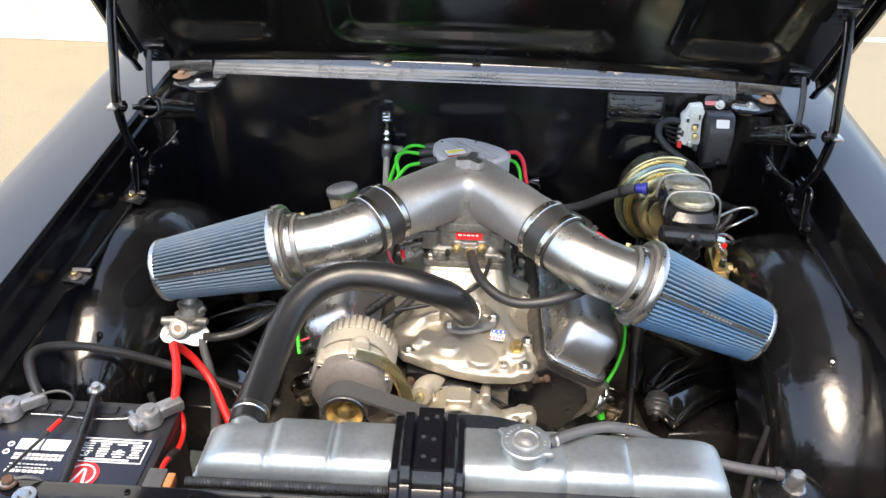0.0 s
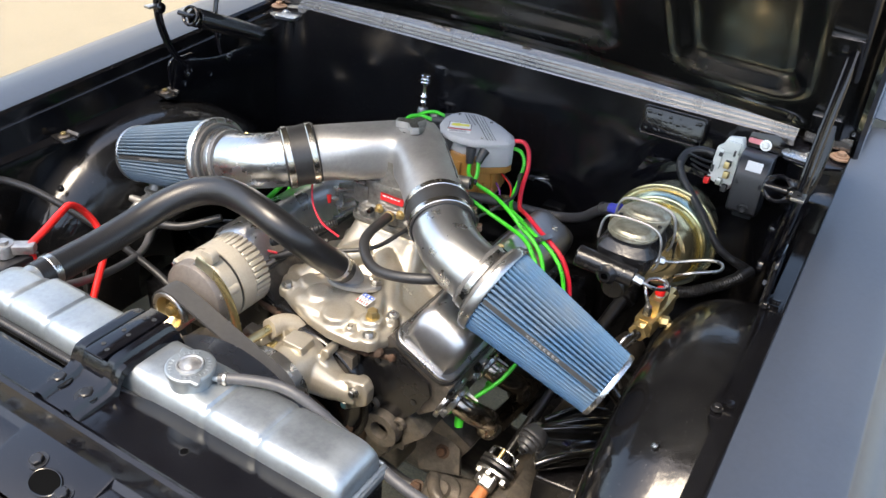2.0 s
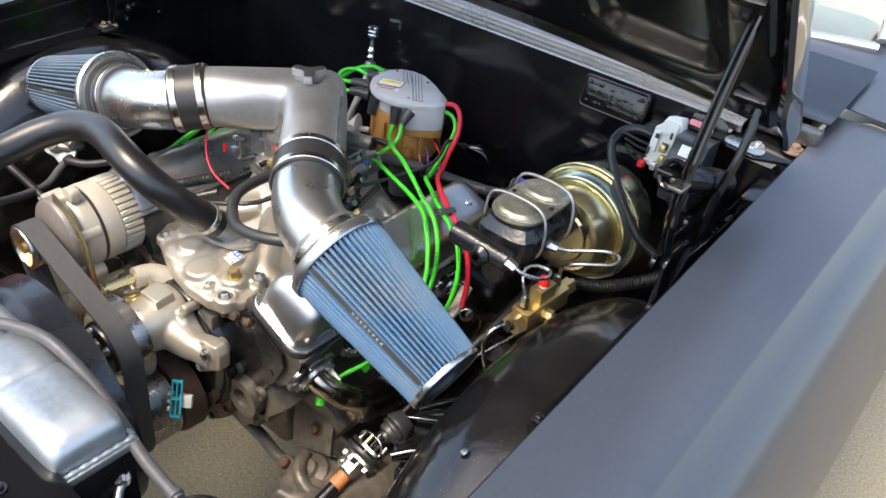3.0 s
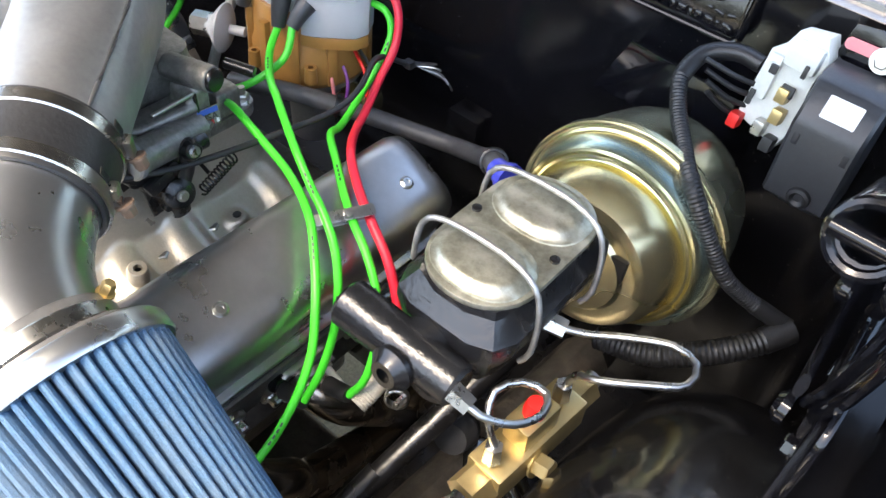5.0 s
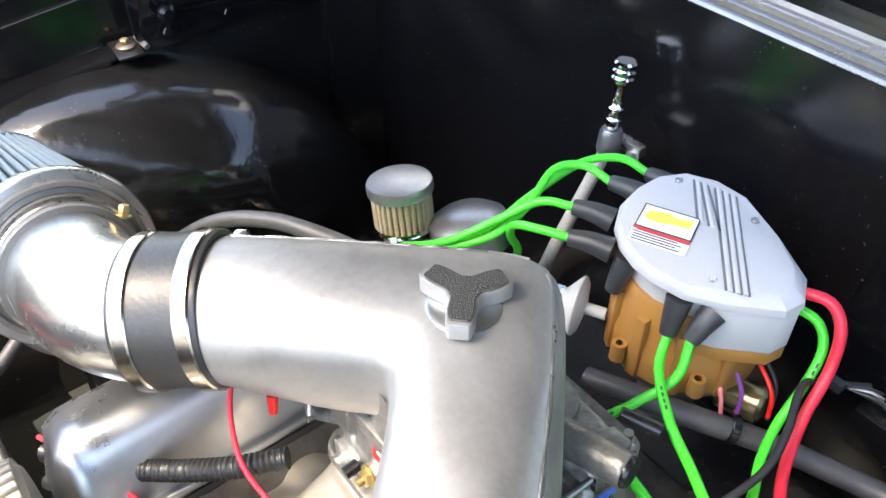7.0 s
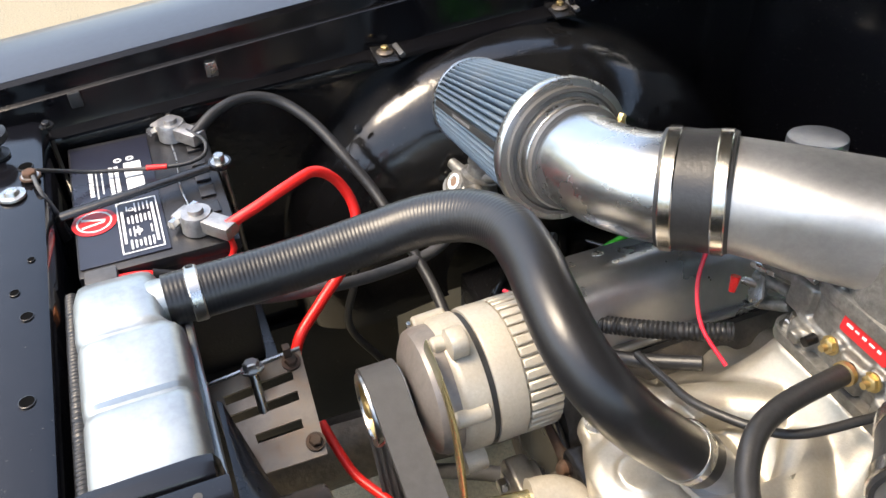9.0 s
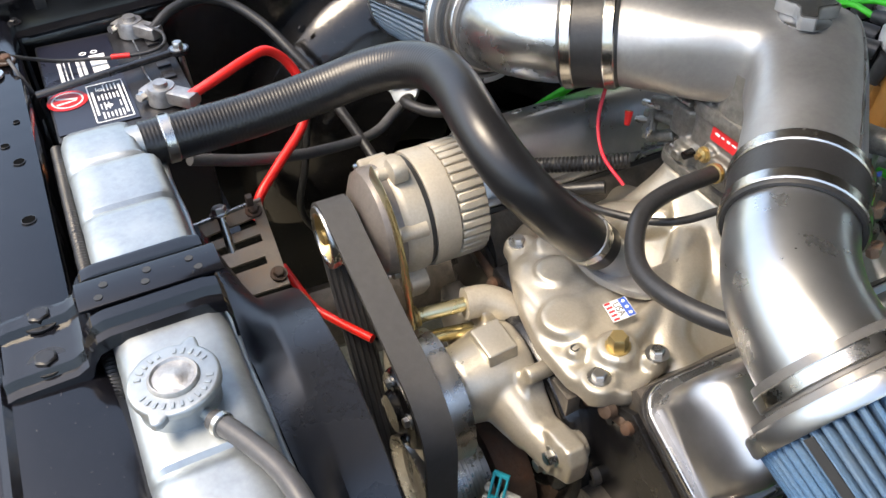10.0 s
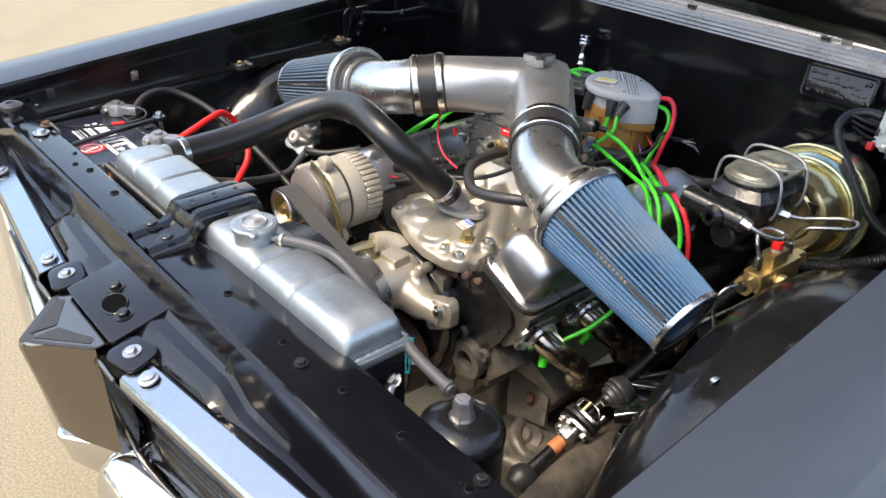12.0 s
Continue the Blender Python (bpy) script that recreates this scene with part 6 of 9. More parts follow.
arm(1, [(0.184, 0.493, 0.980), (0.213, 0.466, 0.973), (0.246, 0.446, 0.966), (0.285, 0.434, 0.958), (0.312, 0.432, 0.951)], (0.318, 0.430, 0.9490), (0.543, 0.424, 0.858))
arm(-1, [(-0.189, 0.511, 0.989), (-0.220, 0.495, 0.981), (-0.255, 0.487, 0.972), (-0.295, 0.485, 0.963), (-0.327, 0.485, 0.955)], (-0.333, 0.485, 0.9535), (-0.572, 0.480, 0.892))

# ---- top radiator hose ----
hose = thing("radiator_hose", (-0.298, 0.08, 0.90), "black ribbed rubber top radiator hose", "hose")
_path = smooth_path([(-0.300, 0.040, 0.921), (-0.301, 0.10, 0.921), (-0.300, 0.15, 0.923), (-0.297, 0.20, 0.929), (-0.291, 0.25, 0.939), (-0.276, 0.298, 0.955), (-0.245, 0.335, 0.971), (-0.20, 0.352, 0.982),
                     (-0.15, 0.350, 0.986), (-0.10, 0.342, 0.984), (-0.055, 0.340, 0.972), (-0.020, 0.352, 0.948), (-0.002, 0.380, 0.912), (0.007, 0.412, 0.878), (0.011, 0.440, 0.850)], 0.0011)
part("tube", sweep(_path, lambda f, s_: 0.0262 + (0.00014 * math.cos(2 * math.pi * s_ / 0.0044) if f < 0.55 else 0), 26), HOSEBLACK, hose, "", 80)
for _c, _ax in (((-0.3005, 0.068, 0.9210), (0, 1, 0)), ((0.0085, 0.424, 0.866), (0.05, 0.66, -0.72))):
    _k = part("hose_clamp", ring_band(_c, _ax, 0.0268, 0.0125, 0.001), STEEL, hose, "stainless worm clamp")
    for _j in range(7):
        _a = 0.6 + 0.11 * _j
        _mm = frame_of(_c, _ax)
        part("clamp_slot", box(_mm @ Vector((0.0281 * math.cos(_a), 0.0281 * math.sin(_a), 0)), (0.0016, 0.0016, 0.007), 0, (_mm.to_3x3() @ Matrix.Rotation(_a, 3, "Z")).to_4x4()), INK, _k)

# ---- radiator ----
radiator = thing("radiator", (0.02, 0.0, 0.50), "welded aluminium radiator with a stepped top tank", "radiator")
_secs = []
_steps = ((-0.345, 0.55, 0.0), (-0.335, 0.82, 0.0), (-0.318, 0.96, 0.0), (-0.300, 1.0, 0.0), (-0.262, 1.0, 0.0), (-0.258, 0.985, 0.0), (-0.2545, 0.90, 0.0), (-0.251, 0.90, 0.0), (-0.247, 0.98, 0.0), (-0.240, 0.995, 0), (-0.180, 0.995, 0), (-0.173, 0.98, 0), (-0.1695, 0.90, 0), (-0.166, 0.90, 0), (-0.162, 0.98, 0), (-0.155, 0.99, 0), (-0.12, 0.99, 0), (0.03, 1.0, 0),
          (0.138, 1.0, 0), (0.146, 0.985, 0), (0.1495, 0.905, 0), (0.153, 0.905, 0), (0.157, 0.97, 0), (0.164, 0.985, 0), (0.226, 0.985, 0), (0.234, 0.97, 0), (0.2375, 0.90, 0), (0.241, 0.90, 0), (0.245, 0.965, 0), (0.252, 0.98, 0), (0.325, 0.98, 0), (0.338, 0.965, 0), (0.350, 0.92, 0), (0.359, 0.84, 0), (0.3645, 0.74, 0), (0.368, 0.60, 0))
for _x, _k, _ in _steps:
    _h = 0.046 * _k
    _thin = 1 - smooth_step(-0.262, -0.250, _x)
    _w = 0.047 * (0.72 + 0.28 * _k) * (1 - 0.14 * _thin)
    _y0 = 0.004 - 0.007 * _thin
    _secs.append([(_x, _y0 + _w * c, 0.899 + _h * s_) for c, s_ in ((-1.0, 0), (-1.0, 0.45), (-0.97, 0.72), (-0.86, 0.92), (-0.68, 1.0), (-0.3, 1.01), (0.3, 1.01), (0.68, 1.0), (0.86, 0.92), (0.97, 0.72), (1.0, 0.45), (1.0, 0))])
part("top_tank", loft(_secs, True, True), TANKMET, radiator, "bright stepped aluminium top tank", 40)
part("header_plate", box((0.011, 0.004, 0.895), (0.735, 0.106, 0.012), 0.004), TANKMET, radiator, "aluminium header plate")
_pts = [(-0.352 + 0.0065 * k, -0.0465 + 0.0008 * (k % 2), 0.9015) for k in range(112)]
part("weld_bead", sweep([Vector(p) for p in _pts], lambda f, s_: 0.0034 + 0.0008 * math.sin(s_ * 900), 8), TANKMET, radiator, "rippled weld bead")
part("weld_bead", sweep([Vector((x, 0.0535, z)) for x, y, z in _pts], lambda f, s_: 0.0034 + 0.0008 * math.sin(s_ * 900), 8), TANKMET, radiator, "rippled weld bead")
for _x in (-0.351, 0.372):
    part("weld_bead", sweep([Vector((_x, -0.046 + 0.005 * k, 0.9015)) for k in range(21)], lambda f, s_: 0.004 + 0.001 * math.sin(s_ * 800), 8), TANKMET, radiator, "rippled weld bead")
part("core", box((0.011, 0.004, 0.70), (0.70, 0.07, 0.38), 0.004), BLACKMET, radiator, "dark radiator core")
for _x in (-0.345, 0.367):
    part("side_rail", box((_x, 0.004, 0.70), (0.012, 0.09, 0.385), 0.003), BLACKMET, radiator)
part("outlet_neck", rod((-0.30, 0.015, 0.921), (-0.30, 0.085, 0.9215), 0.0235, 0.0235, 28), TANKMET, radiator)
part("filler_neck", lathe([(0.030, -0.03), (0.030, 0.0), (0.031, 0.004), (0.024, 0.004), (0, 0.004)], (0.094, -0.004, 0.957), (0, 0, 1), 36), TANKMET, radiator)
part("overflow_nipple", rod((0.118, 0.008, 0.952), (0.146, 0.020, 0.952), 0.005, 0.005, 14), TANKMET, radiator)
_out = []
for _k in range(72):
    _a = 2 * math.pi * _k / 72
    _r = 0.0335
    for _e in (-0.55, -0.55 + math.pi):
        _dd = abs((_a - _e + math.pi) % (2 * math.pi) - math.pi)
        _r += 0.0085 * max(0, 1 - (_dd / 0.20) ** 2)
    _out.append((_r * math.cos(_a), _r * math.sin(_a)))
cap = part("radiator_cap", prism(_out, 0, 0.0085, Matrix.Translation((0.094, -0.004, 0.9615)), 0.003, 3), TANKMET, radiator, "pressed steel radiator cap with two ears")
part("cap_disc", lathe([(0, 0.003), (0.007, 0.003), (0.009, 0.0015), (0.015, 0.0015), (0.0165, 0.0035), (0.0175, 0.0035), (0.019, 0.001), (0.019, 0)], (0.094, -0.004, 0.970), (0, 0, 1), 40), LEAD, cap)
for _k in range(26):
    _a = 2 * math.pi * _k / 26
    if _k in (6, 7, 13, 19, 20):
        continue
    part("cap_stamp", box((0.094 + 0.0258 * math.cos(_a), -0.004 + 0.0258 * math.sin(_a), 0.9706), (0.005, 0.0028, 0.0008), 0.0003, Matrix.Rotation(_a, 4, "Z"), 1), TANKMET, cap)
# black strap over the tank
strap = thing("radiator_bracket", (-0.035, -0.05, 0.916), "black pressed steel bracket strapping the radiator", "bracket")
_rows = []
for _x, _dz in ((-0.086, -0.010), (-0.083, 0.0), (-0.074, 0.001), (-0.070, 0.008), (-0.058, 0.008), (-0.054, 0.001), (-0.016, 0.001), (-0.012, 0.008), (0.0, 0.008), (0.004, 0.001), (0.012, 0.0), (0.015, -0.010)):
    _rows.append([(_x, y, z + _dz) for y, z in ((-0.126, 0.918), (-0.118, 0.920), (-0.072, 0.922), (-0.062, 0.928), (-0.057, 0.940), (-0.050, 0.949), (-0.040, 0.952), (0.040, 0.953), (0.052, 0.950), (0.056, 0.940), (0.057, 0.918))])
part("strap", sheet(_rows, 0.0025), GLOSS_B, strap, "", 30)
part("cross_plate", box((-0.035, 0.002, 0.9585), (0.036, 0.118, 0.004), 0.0015), GLOSS_B, strap)
for _dx, _dy in ((0.008, -0.042), (-0.006, -0.036), (0.006, -0.004), (-0.008, 0.0), (0.008, 0.04), (-0.006, 0.035)):
    part("plate_hole", lathe([(0, 0), (0.0035, 0), (0.0035, 0.0006), (0, 0.0006)], (-0.035 + _dx, 0.002 + _dy, 0.9607), (0, 0, 1), 12), INK, strap)
for _x in (-0.012, -0.066):
    part("strap_bolt", hexbolt((_x + (0.0 if _x > -0.03 else 0.0), -0.092, 0.924), (0, 0, 1), 0.0095, 0.008, 1.7), BLACKMET, strap, "black hex bolt")

# ---- fan shroud ----
shroud = thing("fan_shroud", (0.035, 0.1, 0.50), "black fan shroud behind the radiator", "fan shroud")
_secs = []
for _k in range(8):
    _t = _k / 7
    _y = lerp(0.060, 0.092, _t)
    _ring = []
    for _q in range(72):
        _a = 2 * math.pi * _q / 72
        _c, _s2 = math.cos(_a), math.sin(_a)
        _sq = max(abs(_c), abs(_s2))
        _rx, _rz = 0.03 + (0.245 if _c > 0 else 0.236) * _c / _sq, 0.708 + (0.160 if _c < 0 else 0.172) * _s2 / _sq
        _tt = max(0.0, (_t - 0.12) / 0.88)
        _ring.append((lerp(_rx, 0.035 + 0.204 * _c, _tt), _y, lerp(_rz, 0.683 + 0.204 * _s2, _tt)))
    _secs.append(_ring)
for _y, _r in ((0.096, 0.203), (0.132, 0.202), (0.1335, 0.2005), (0.1335, 0.198), (0.096, 0.197)):
    _secs.append([(0.035 + _r * math.cos(2 * math.pi * q / 72), _y, 0.683 + _r * math.sin(2 * math.pi * q / 72)) for q in range(72)])
part("funnel", loft(_secs, False, True), SHROUD, shroud, "", 40)
for _k in range(6):
    _a = 2 * math.pi * _k / 6 + 0.4
    _rows = [[(0.035 + r * math.cos(_a + o), 0.112 + (0.012 if o > 0 else -0.012), 0.683 + r * math.sin(_a + o)) for r in (0.05, 0.1, 0.178)] for o in (-0.16, 0.0, 0.16)]
    part("fan_blade", sheet(_rows, 0.003), PLASTIC, shroud, "black fan blade")


# ---- alternator ----
alternator = thing("alternator", (-0.186, 0.30, 0.74), "tan cast alternator with a silver pulley", "alternator")
AX = Vector((-0.186, 0, 0.811))


def alt(y, r=0.0, a=0.0):
    return Vector((AX.x + r * math.cos(a), y, AX.z + r * math.sin(a)))


part("pulley", lathe([(0.0295, -0.03), (0.0300, -0.002), (0.031, 0.0), (0.0375, 0.0), (0.0385, -0.002), (0.0385, -0.006), (0.036, -0.0075)] + [(0.0362 + 0.0012 * (k % 2), -0.0085 - 0.0022 * k) for k in range(13)] + [(0.0385, -0.038), (0.0385, -0.041), (0.02, -0.041)], alt(0.1935), (0, -1, 0), 44), STEEL, alternator, "ribbed silver pulley")
part("pulley_bore", lathe([(0.0302, -0.002), (0.0285, -0.006), (0.022, -0.015), (0.014, -0.017), (0.0125, -0.008), (0.0095, -0.007), (0.009, -0.001), (0.005, 0.001), (0, 0.001)], alt(0.1935), (0, -1, 0), 36), BRASS, alternator, "brass-toned pulley bore and nut")
part("end_plate", lathe([(0.02, 0.012), (0.034, 0.012), (0.05, 0.008), (0.064, 0.0), (0.067, -0.008), (0.067, -0.026), (0, -0.026)], alt(0.252), (0, -1, 0), 48), ALTDARK, alternator, "dark smooth fan plate")
part("front_housing", lathe([(0.066, 0.010), (0.070, 0.006), (0.0715, 0.0), (0.0715, -0.020), (0, -0.020)], alt(0.283), (0, -1, 0), 48), ALTCAST, alternator)
part("stator_gap", lathe([(0.0685, 0), (0.0685, -0.012)], alt(0.300), (0, -1, 0), 48), INK, alternator)
part("rear_housing", lathe([(0.0, 0.0), (0.0715, 0.0), (0.0725, -0.004), (0.0722, -0.03), (0.068, -0.032), (0.068, -0.066), (0.062, -0.072), (0, -0.072)], alt(0.310), (0, -1, 0), 56), ALTCAST, alternator)
for _k in range(38):
    _a = 2 * math.pi * _k / 38
    part("cooling_fin", box(alt(0.3605, 0.0695, _a), (0.0060, 0.036, 0.0092), 0.0015, Matrix.Rotation(-_a, 4, "Y"), 1), ALTCAST, alternator)
for _a in (0.35, 1.5, 2.4, 3.9, 5.2):
    _b = rod(alt(0.264, 0.068, _a), alt(0.300, 0.068, _a), 0.0085, 0.0095, 16, None, 0.002)
    part("through_bolt_lug", _b, ALTCAST, alternator)
    part("through_bolt", hexbolt(alt(0.263, 0.068, _a), (0, -1, 0), 0.005, 0.005, 0), STEEL, alternator)
part("mounting_ear", prism(rounded(0.05, 0.03, 0.012), -0.012, 0.012, Matrix.Translation(alt(0.288, 0.085, -1.0)) @ Matrix.Rotation(radians(90), 4, "X") @ Matrix.Rotation(1.0, 4, "Z"), 0.003), ALTCAST, alternator)
part("top_ear", prism(rounded(0.03, 0.026, 0.01), -0.009, 0.009, Matrix.Translation(alt(0.285, 0.080, 1.35)) @ Matrix.Rotation(radians(90), 4, "X"), 0.003), ALTCAST, alternator)
part("rear_stud", rod(alt(0.372, 0.04, 1.0), alt(0.392, 0.04, 1.0), 0.004), BRASS, alternator)

bracket = thing("alternator_bracket", (-0.09, 0.28, 0.70), "yellow zinc plated alternator brace with spacers", "bracket")
_path = smooth_path([(-0.172, 0.2555, 0.893), (-0.140, 0.2555, 0.884), (-0.112, 0.2555, 0.862), (-0.094, 0.2555, 0.825), (-0.086, 0.2555, 0.79), (-0.078, 0.2555, 0.752), (-0.066, 0.2555, 0.72)], 0.006)
part("curved_brace", sweep(_path, 0.012, 12, squash=(0.16, 1.0)), GOLD, bracket, "bowed yellow zinc bar")
for _p, _q in (((-0.078, 0.262, 0.748), (-0.066, 0.325, 0.752)), ((-0.066, 0.258, 0.722), (-0.058, 0.325, 0.716))):
    part("spacer", rod(_p, _q, 0.0085, 0.0085, 20, None, 0.001), GOLD, bracket, "yellow zinc spacer tube")
    part("spacer_bolt", hexbolt(_p, (0, -1, 0), 0.009, 0.008, 1.4), BRASS, bracket)
part("cast_foot", sweep(smooth_path([(-0.067, 0.318, 0.752), (-0.06, 0.35, 0.748), (-0.03, 0.385, 0.73)], 0.006), 0.019, 16), ALTCAST, bracket)

# ---- distributor ----
dist = thing("distributor", (0.0, 0.94, 0.70), "distributor with grey cover and brown cap", "distributor")
_out = [(-0.020, 0.868), (-0.044, 0.876), (-0.064, 0.891), (-0.079, 0.913), (-0.086, 0.942), (-0.085, 0.970), (-0.072, 0.995), (-0.045, 1.009), (-0.012, 1.010), (0.042, 0.988), (0.084, 0.966), (0.0985, 0.942), (0.0955, 0.921), (0.060, 0.889), (0.031, 0.872), (0.001, 0.866)]


def inset(d_left, d_right, z):
    """The cover's outline drawn in, by more at its coil end, at a height."""
    ring = []
    for x, y in _out:
        d = lerp(d_left, d_right, smooth_step(0.03, 0.08, x))
        v = Vector((x - 0.004, y - 0.938))
        ring.append((x - v.x / v.length * d, y - v.y / v.length * d, z))
    return ring


part("cover", loft([inset(0.006, 0.002, 0.9475), inset(0.001, 0.0, 0.9482), inset(0.0, 0.0, 0.950), inset(0.0, 0.001, 0.9555), inset(0.0008, 0.004, 0.9585), inset(0.0035, 0.0125, 0.9632), inset(0.0045, 0.014, 0.9636)]), GREYCAP, dist, "pale grey plastic cover with a thin rim", 20)
part("cover_skirt", loft([inset(0.012, 0.010, 0.920), inset(0.010, 0.006, 0.949)]), GREYCAP, dist, "", 30)
part("coil_wall", prism([(0.046, 0.884), (0.060, 0.892), (0.0935, 0.923), (0.0965, 0.942), (0.083, 0.964), (0.03, 0.988)], 0.900, 0.9485, None, 0.002), GREYCAP, dist)
part("coil_base", prism([(0.040, 0.884), (0.061, 0.894), (0.093, 0.924), (0.096, 0.942), (0.082, 0.963), (0.03, 0.986)], 0.884, 0.8995, None, 0.002), TANCAP, dist)
part("cap", lathe([(0, 0.096), (0.066, 0.096), (0.0685, 0.092), (0.070, 0.05), (0.0735, 0.04), (0.0735, 0.006), (0.070, 0.0), (0, 0.0)], (0.0, 0.94, 0.826), (0, 0, 1), 40), TANCAP, dist, "brown plastic distributor cap", 30)
for _a in (-2.9, -2.1, -1.55, -1.0, -0.4, 0.5, 1.5, 2.4):
    _p = Vector((0.072 * math.cos(_a), 0.94 + 0.072 * math.sin(_a), 0.868))
    part("cap_rib", box(_p, (0.010, 0.012, 0.075), 0.002, Matrix.Rotation(_a, 4, "Z")), TANCAP, dist)
for _a in (-1.75, -0.75, 2.9):
    _p = Vector((0.079 * math.cos(_a), 0.94 + 0.079 * math.sin(_a), 0.842))
    part("latch_tower", lathe([(0.0035, 0.02), (0.007, 0.02), (0.008, 0.0), (0, 0.0)], _p, (0, 0, 1), 16), TANCAP, dist)
part("body", lathe([(0.066, 0.115), (0.066, 0.105), (0.05, 0.09), (0.032, 0.07), (0.028, 0.0), (0, 0.0)], (0, 0.94, 0.712), (0, 0, 1), 32), BRUSHED, dist, "cast aluminium distributor body")
for _k in range(7):
    _p0 = Vector((lerp(-0.058, -0.017, _k / 6), lerp(0.990, 1.000, _k / 6), 0.9638))
    _p1 = Vector((lerp(-0.016, 0.004, _k / 2), lerp(0.944, 0.950, _k / 2), 0.9638)) if _k < 3 else Vector((lerp(0.054, 0.070, (_k - 3) / 3), lerp(0.894, 0.903, (_k - 3) / 3), 0.9638))
    _d = (_p1 - _p0).normalized()
    _n = Vector((-_d.y, _d.x, 0)) * 0.0011
    # nothing is cut: a grey strip on the cover paints the groove's shade
    part("groove_shade_strip", loft([[_p0 - _n, _p0 + _n, _p0 + _n + Vector((0, 0, 0.0004)), _p0 - _n + Vector((0, 0, 0.0004))], [_p1 - _n, _p1 + _n, _p1 + _n + Vector((0, 0, 0.0004)), _p1 - _n + Vector((0, 0, 0.0004))]]), GROOVE, dist, "grey strip for the shade of a moulded groove")
    if _k not in (2, 6):
        _g = Vector((0.0030, 0.0022, 0))
        part("cover_rib", sweep([_p0 + _g, _p0.lerp(_p1, 0.5) + _g, _p1 + _g], 0.0020, 8, squash=(1, 0.6)), GREYCAP, dist)
for _x, _y in ((-0.044, 0.892), (0.038, 0.896), (0.015, 0.985), (-0.066, 0.978)):
    part("cover_screw", lathe([(0, 0.001), (0.0026, 0.001), (0.0026, -0.001), (0.0040, -0.001), (0.0040, 0.0006), (0, 0.0006)], (_x, _y, 0.9642), (0, 0, 1), 14), STEEL, dist)
_m = Matrix.Translation((-0.026, 0.910, 0.9640)) @ Matrix.Rotation(radians(24), 4, "Z") @ Matrix.Diagonal((0.98, 1.3, 1, 1))
_st = part("label", prism([(-0.026, -0.002), (0.026, -0.002), (0.026, 0.024), (-0.026, 0.024)], 0, 0.0007, _m), INK, dist, "yellow, white and red label, unreadable")
part("label_field", prism([(-0.0245, -0.001), (0.0245, -0.001), (0.0245, 0.0225), (-0.0245, 0.0225)], 0.0008, 0.0010, _m), LABELW, _st)
part("label_yellow", prism([(-0.021, 0.008), (-0.006, 0.006), (0.004, 0.009), (0.020, 0.009), (0.021, 0.018), (0.006, 0.0165), (-0.004, 0.0195), (-0.019, 0.0165)], 0.0011, 0.0013, _m), LABELY, _st)
part("label_red", prism([(-0.026, -0.006), (0.026, -0.006), (0.026, -0.0025), (-0.026, -0.0025)], 0.0004, 0.0009, _m), LABELR, _st)
part("label_white", prism([(-0.026, -0.018), (0.026, -0.018), (0.026, -0.0065), (-0.026, -0.0065)], 0.0004, 0.0009, _m), LABELW, _st)
for _k in range(4):
    part("label_bar", prism([(-0.023, -0.0165 + 0.0026 * _k), (0.02 - 0.004 * (_k % 2), -0.0165 + 0.0026 * _k), (0.02 - 0.004 * (_k % 2), -0.0155 + 0.0026 * _k), (-0.023, -0.0155 + 0.0026 * _k)], 0.001, 0.0012, _m), BATBLUE, _st)
# vacuum advance
_p = Vector((-0.062, 0.866, 0.866))
_d = Vector((-0.82, -0.42, 0.0)).normalized()
_b = lathe([(0, -0.02), (0.006, -0.02), (0.006, 0.0), (0.026, 0.004), (0.030, 0.007), (0.030, 0.009), (0.024, 0.014), (0.014, 0.022), (0.013, 0.028), (0, 0.028)], _p, _d, 28)
va = part("vacuum_canister", _b, GREYCAP, dist, "pale grey vacuum advance")
part("canister_nut", lathe([(0, 0.024), (0.0150, 0.024), (0.0150, 0.046), (0.012, 0.048), (0, 0.048)], _p, _d, 6), STEEL, va)


def boot(p, q, parent):
    p, q = Vector(p), Vector(q)
    return part("plug_boot", sweep(smooth_path([p, p.lerp(q, 0.5) + Vector((0, 0, 0.002)), q], 0.004), lambda f, s_: 0.0118 - 0.0040 * f, 16), BOOT, parent, "black rubber boot")


for _p, _q in (((0.026, 0.876, 0.944), (0.030, 0.865, 0.912)), ((0.052, 0.890, 0.940), (0.050, 0.868, 0.918)), ((-0.035, 0.880, 0.944), (-0.038, 0.870, 0.908)), ((-0.050, 0.874, 0.945), (-0.085, 0.856, 0.946)), ((-0.078, 0.905, 0.945), (-0.112, 0.888, 0.948)), ((-0.078, 0.955, 0.945), (-0.118, 0.945, 0.946)), ((-0.07, 0.985, 0.945), (-0.105, 0.985, 0.945))):
    boot(_p, _q, dist)


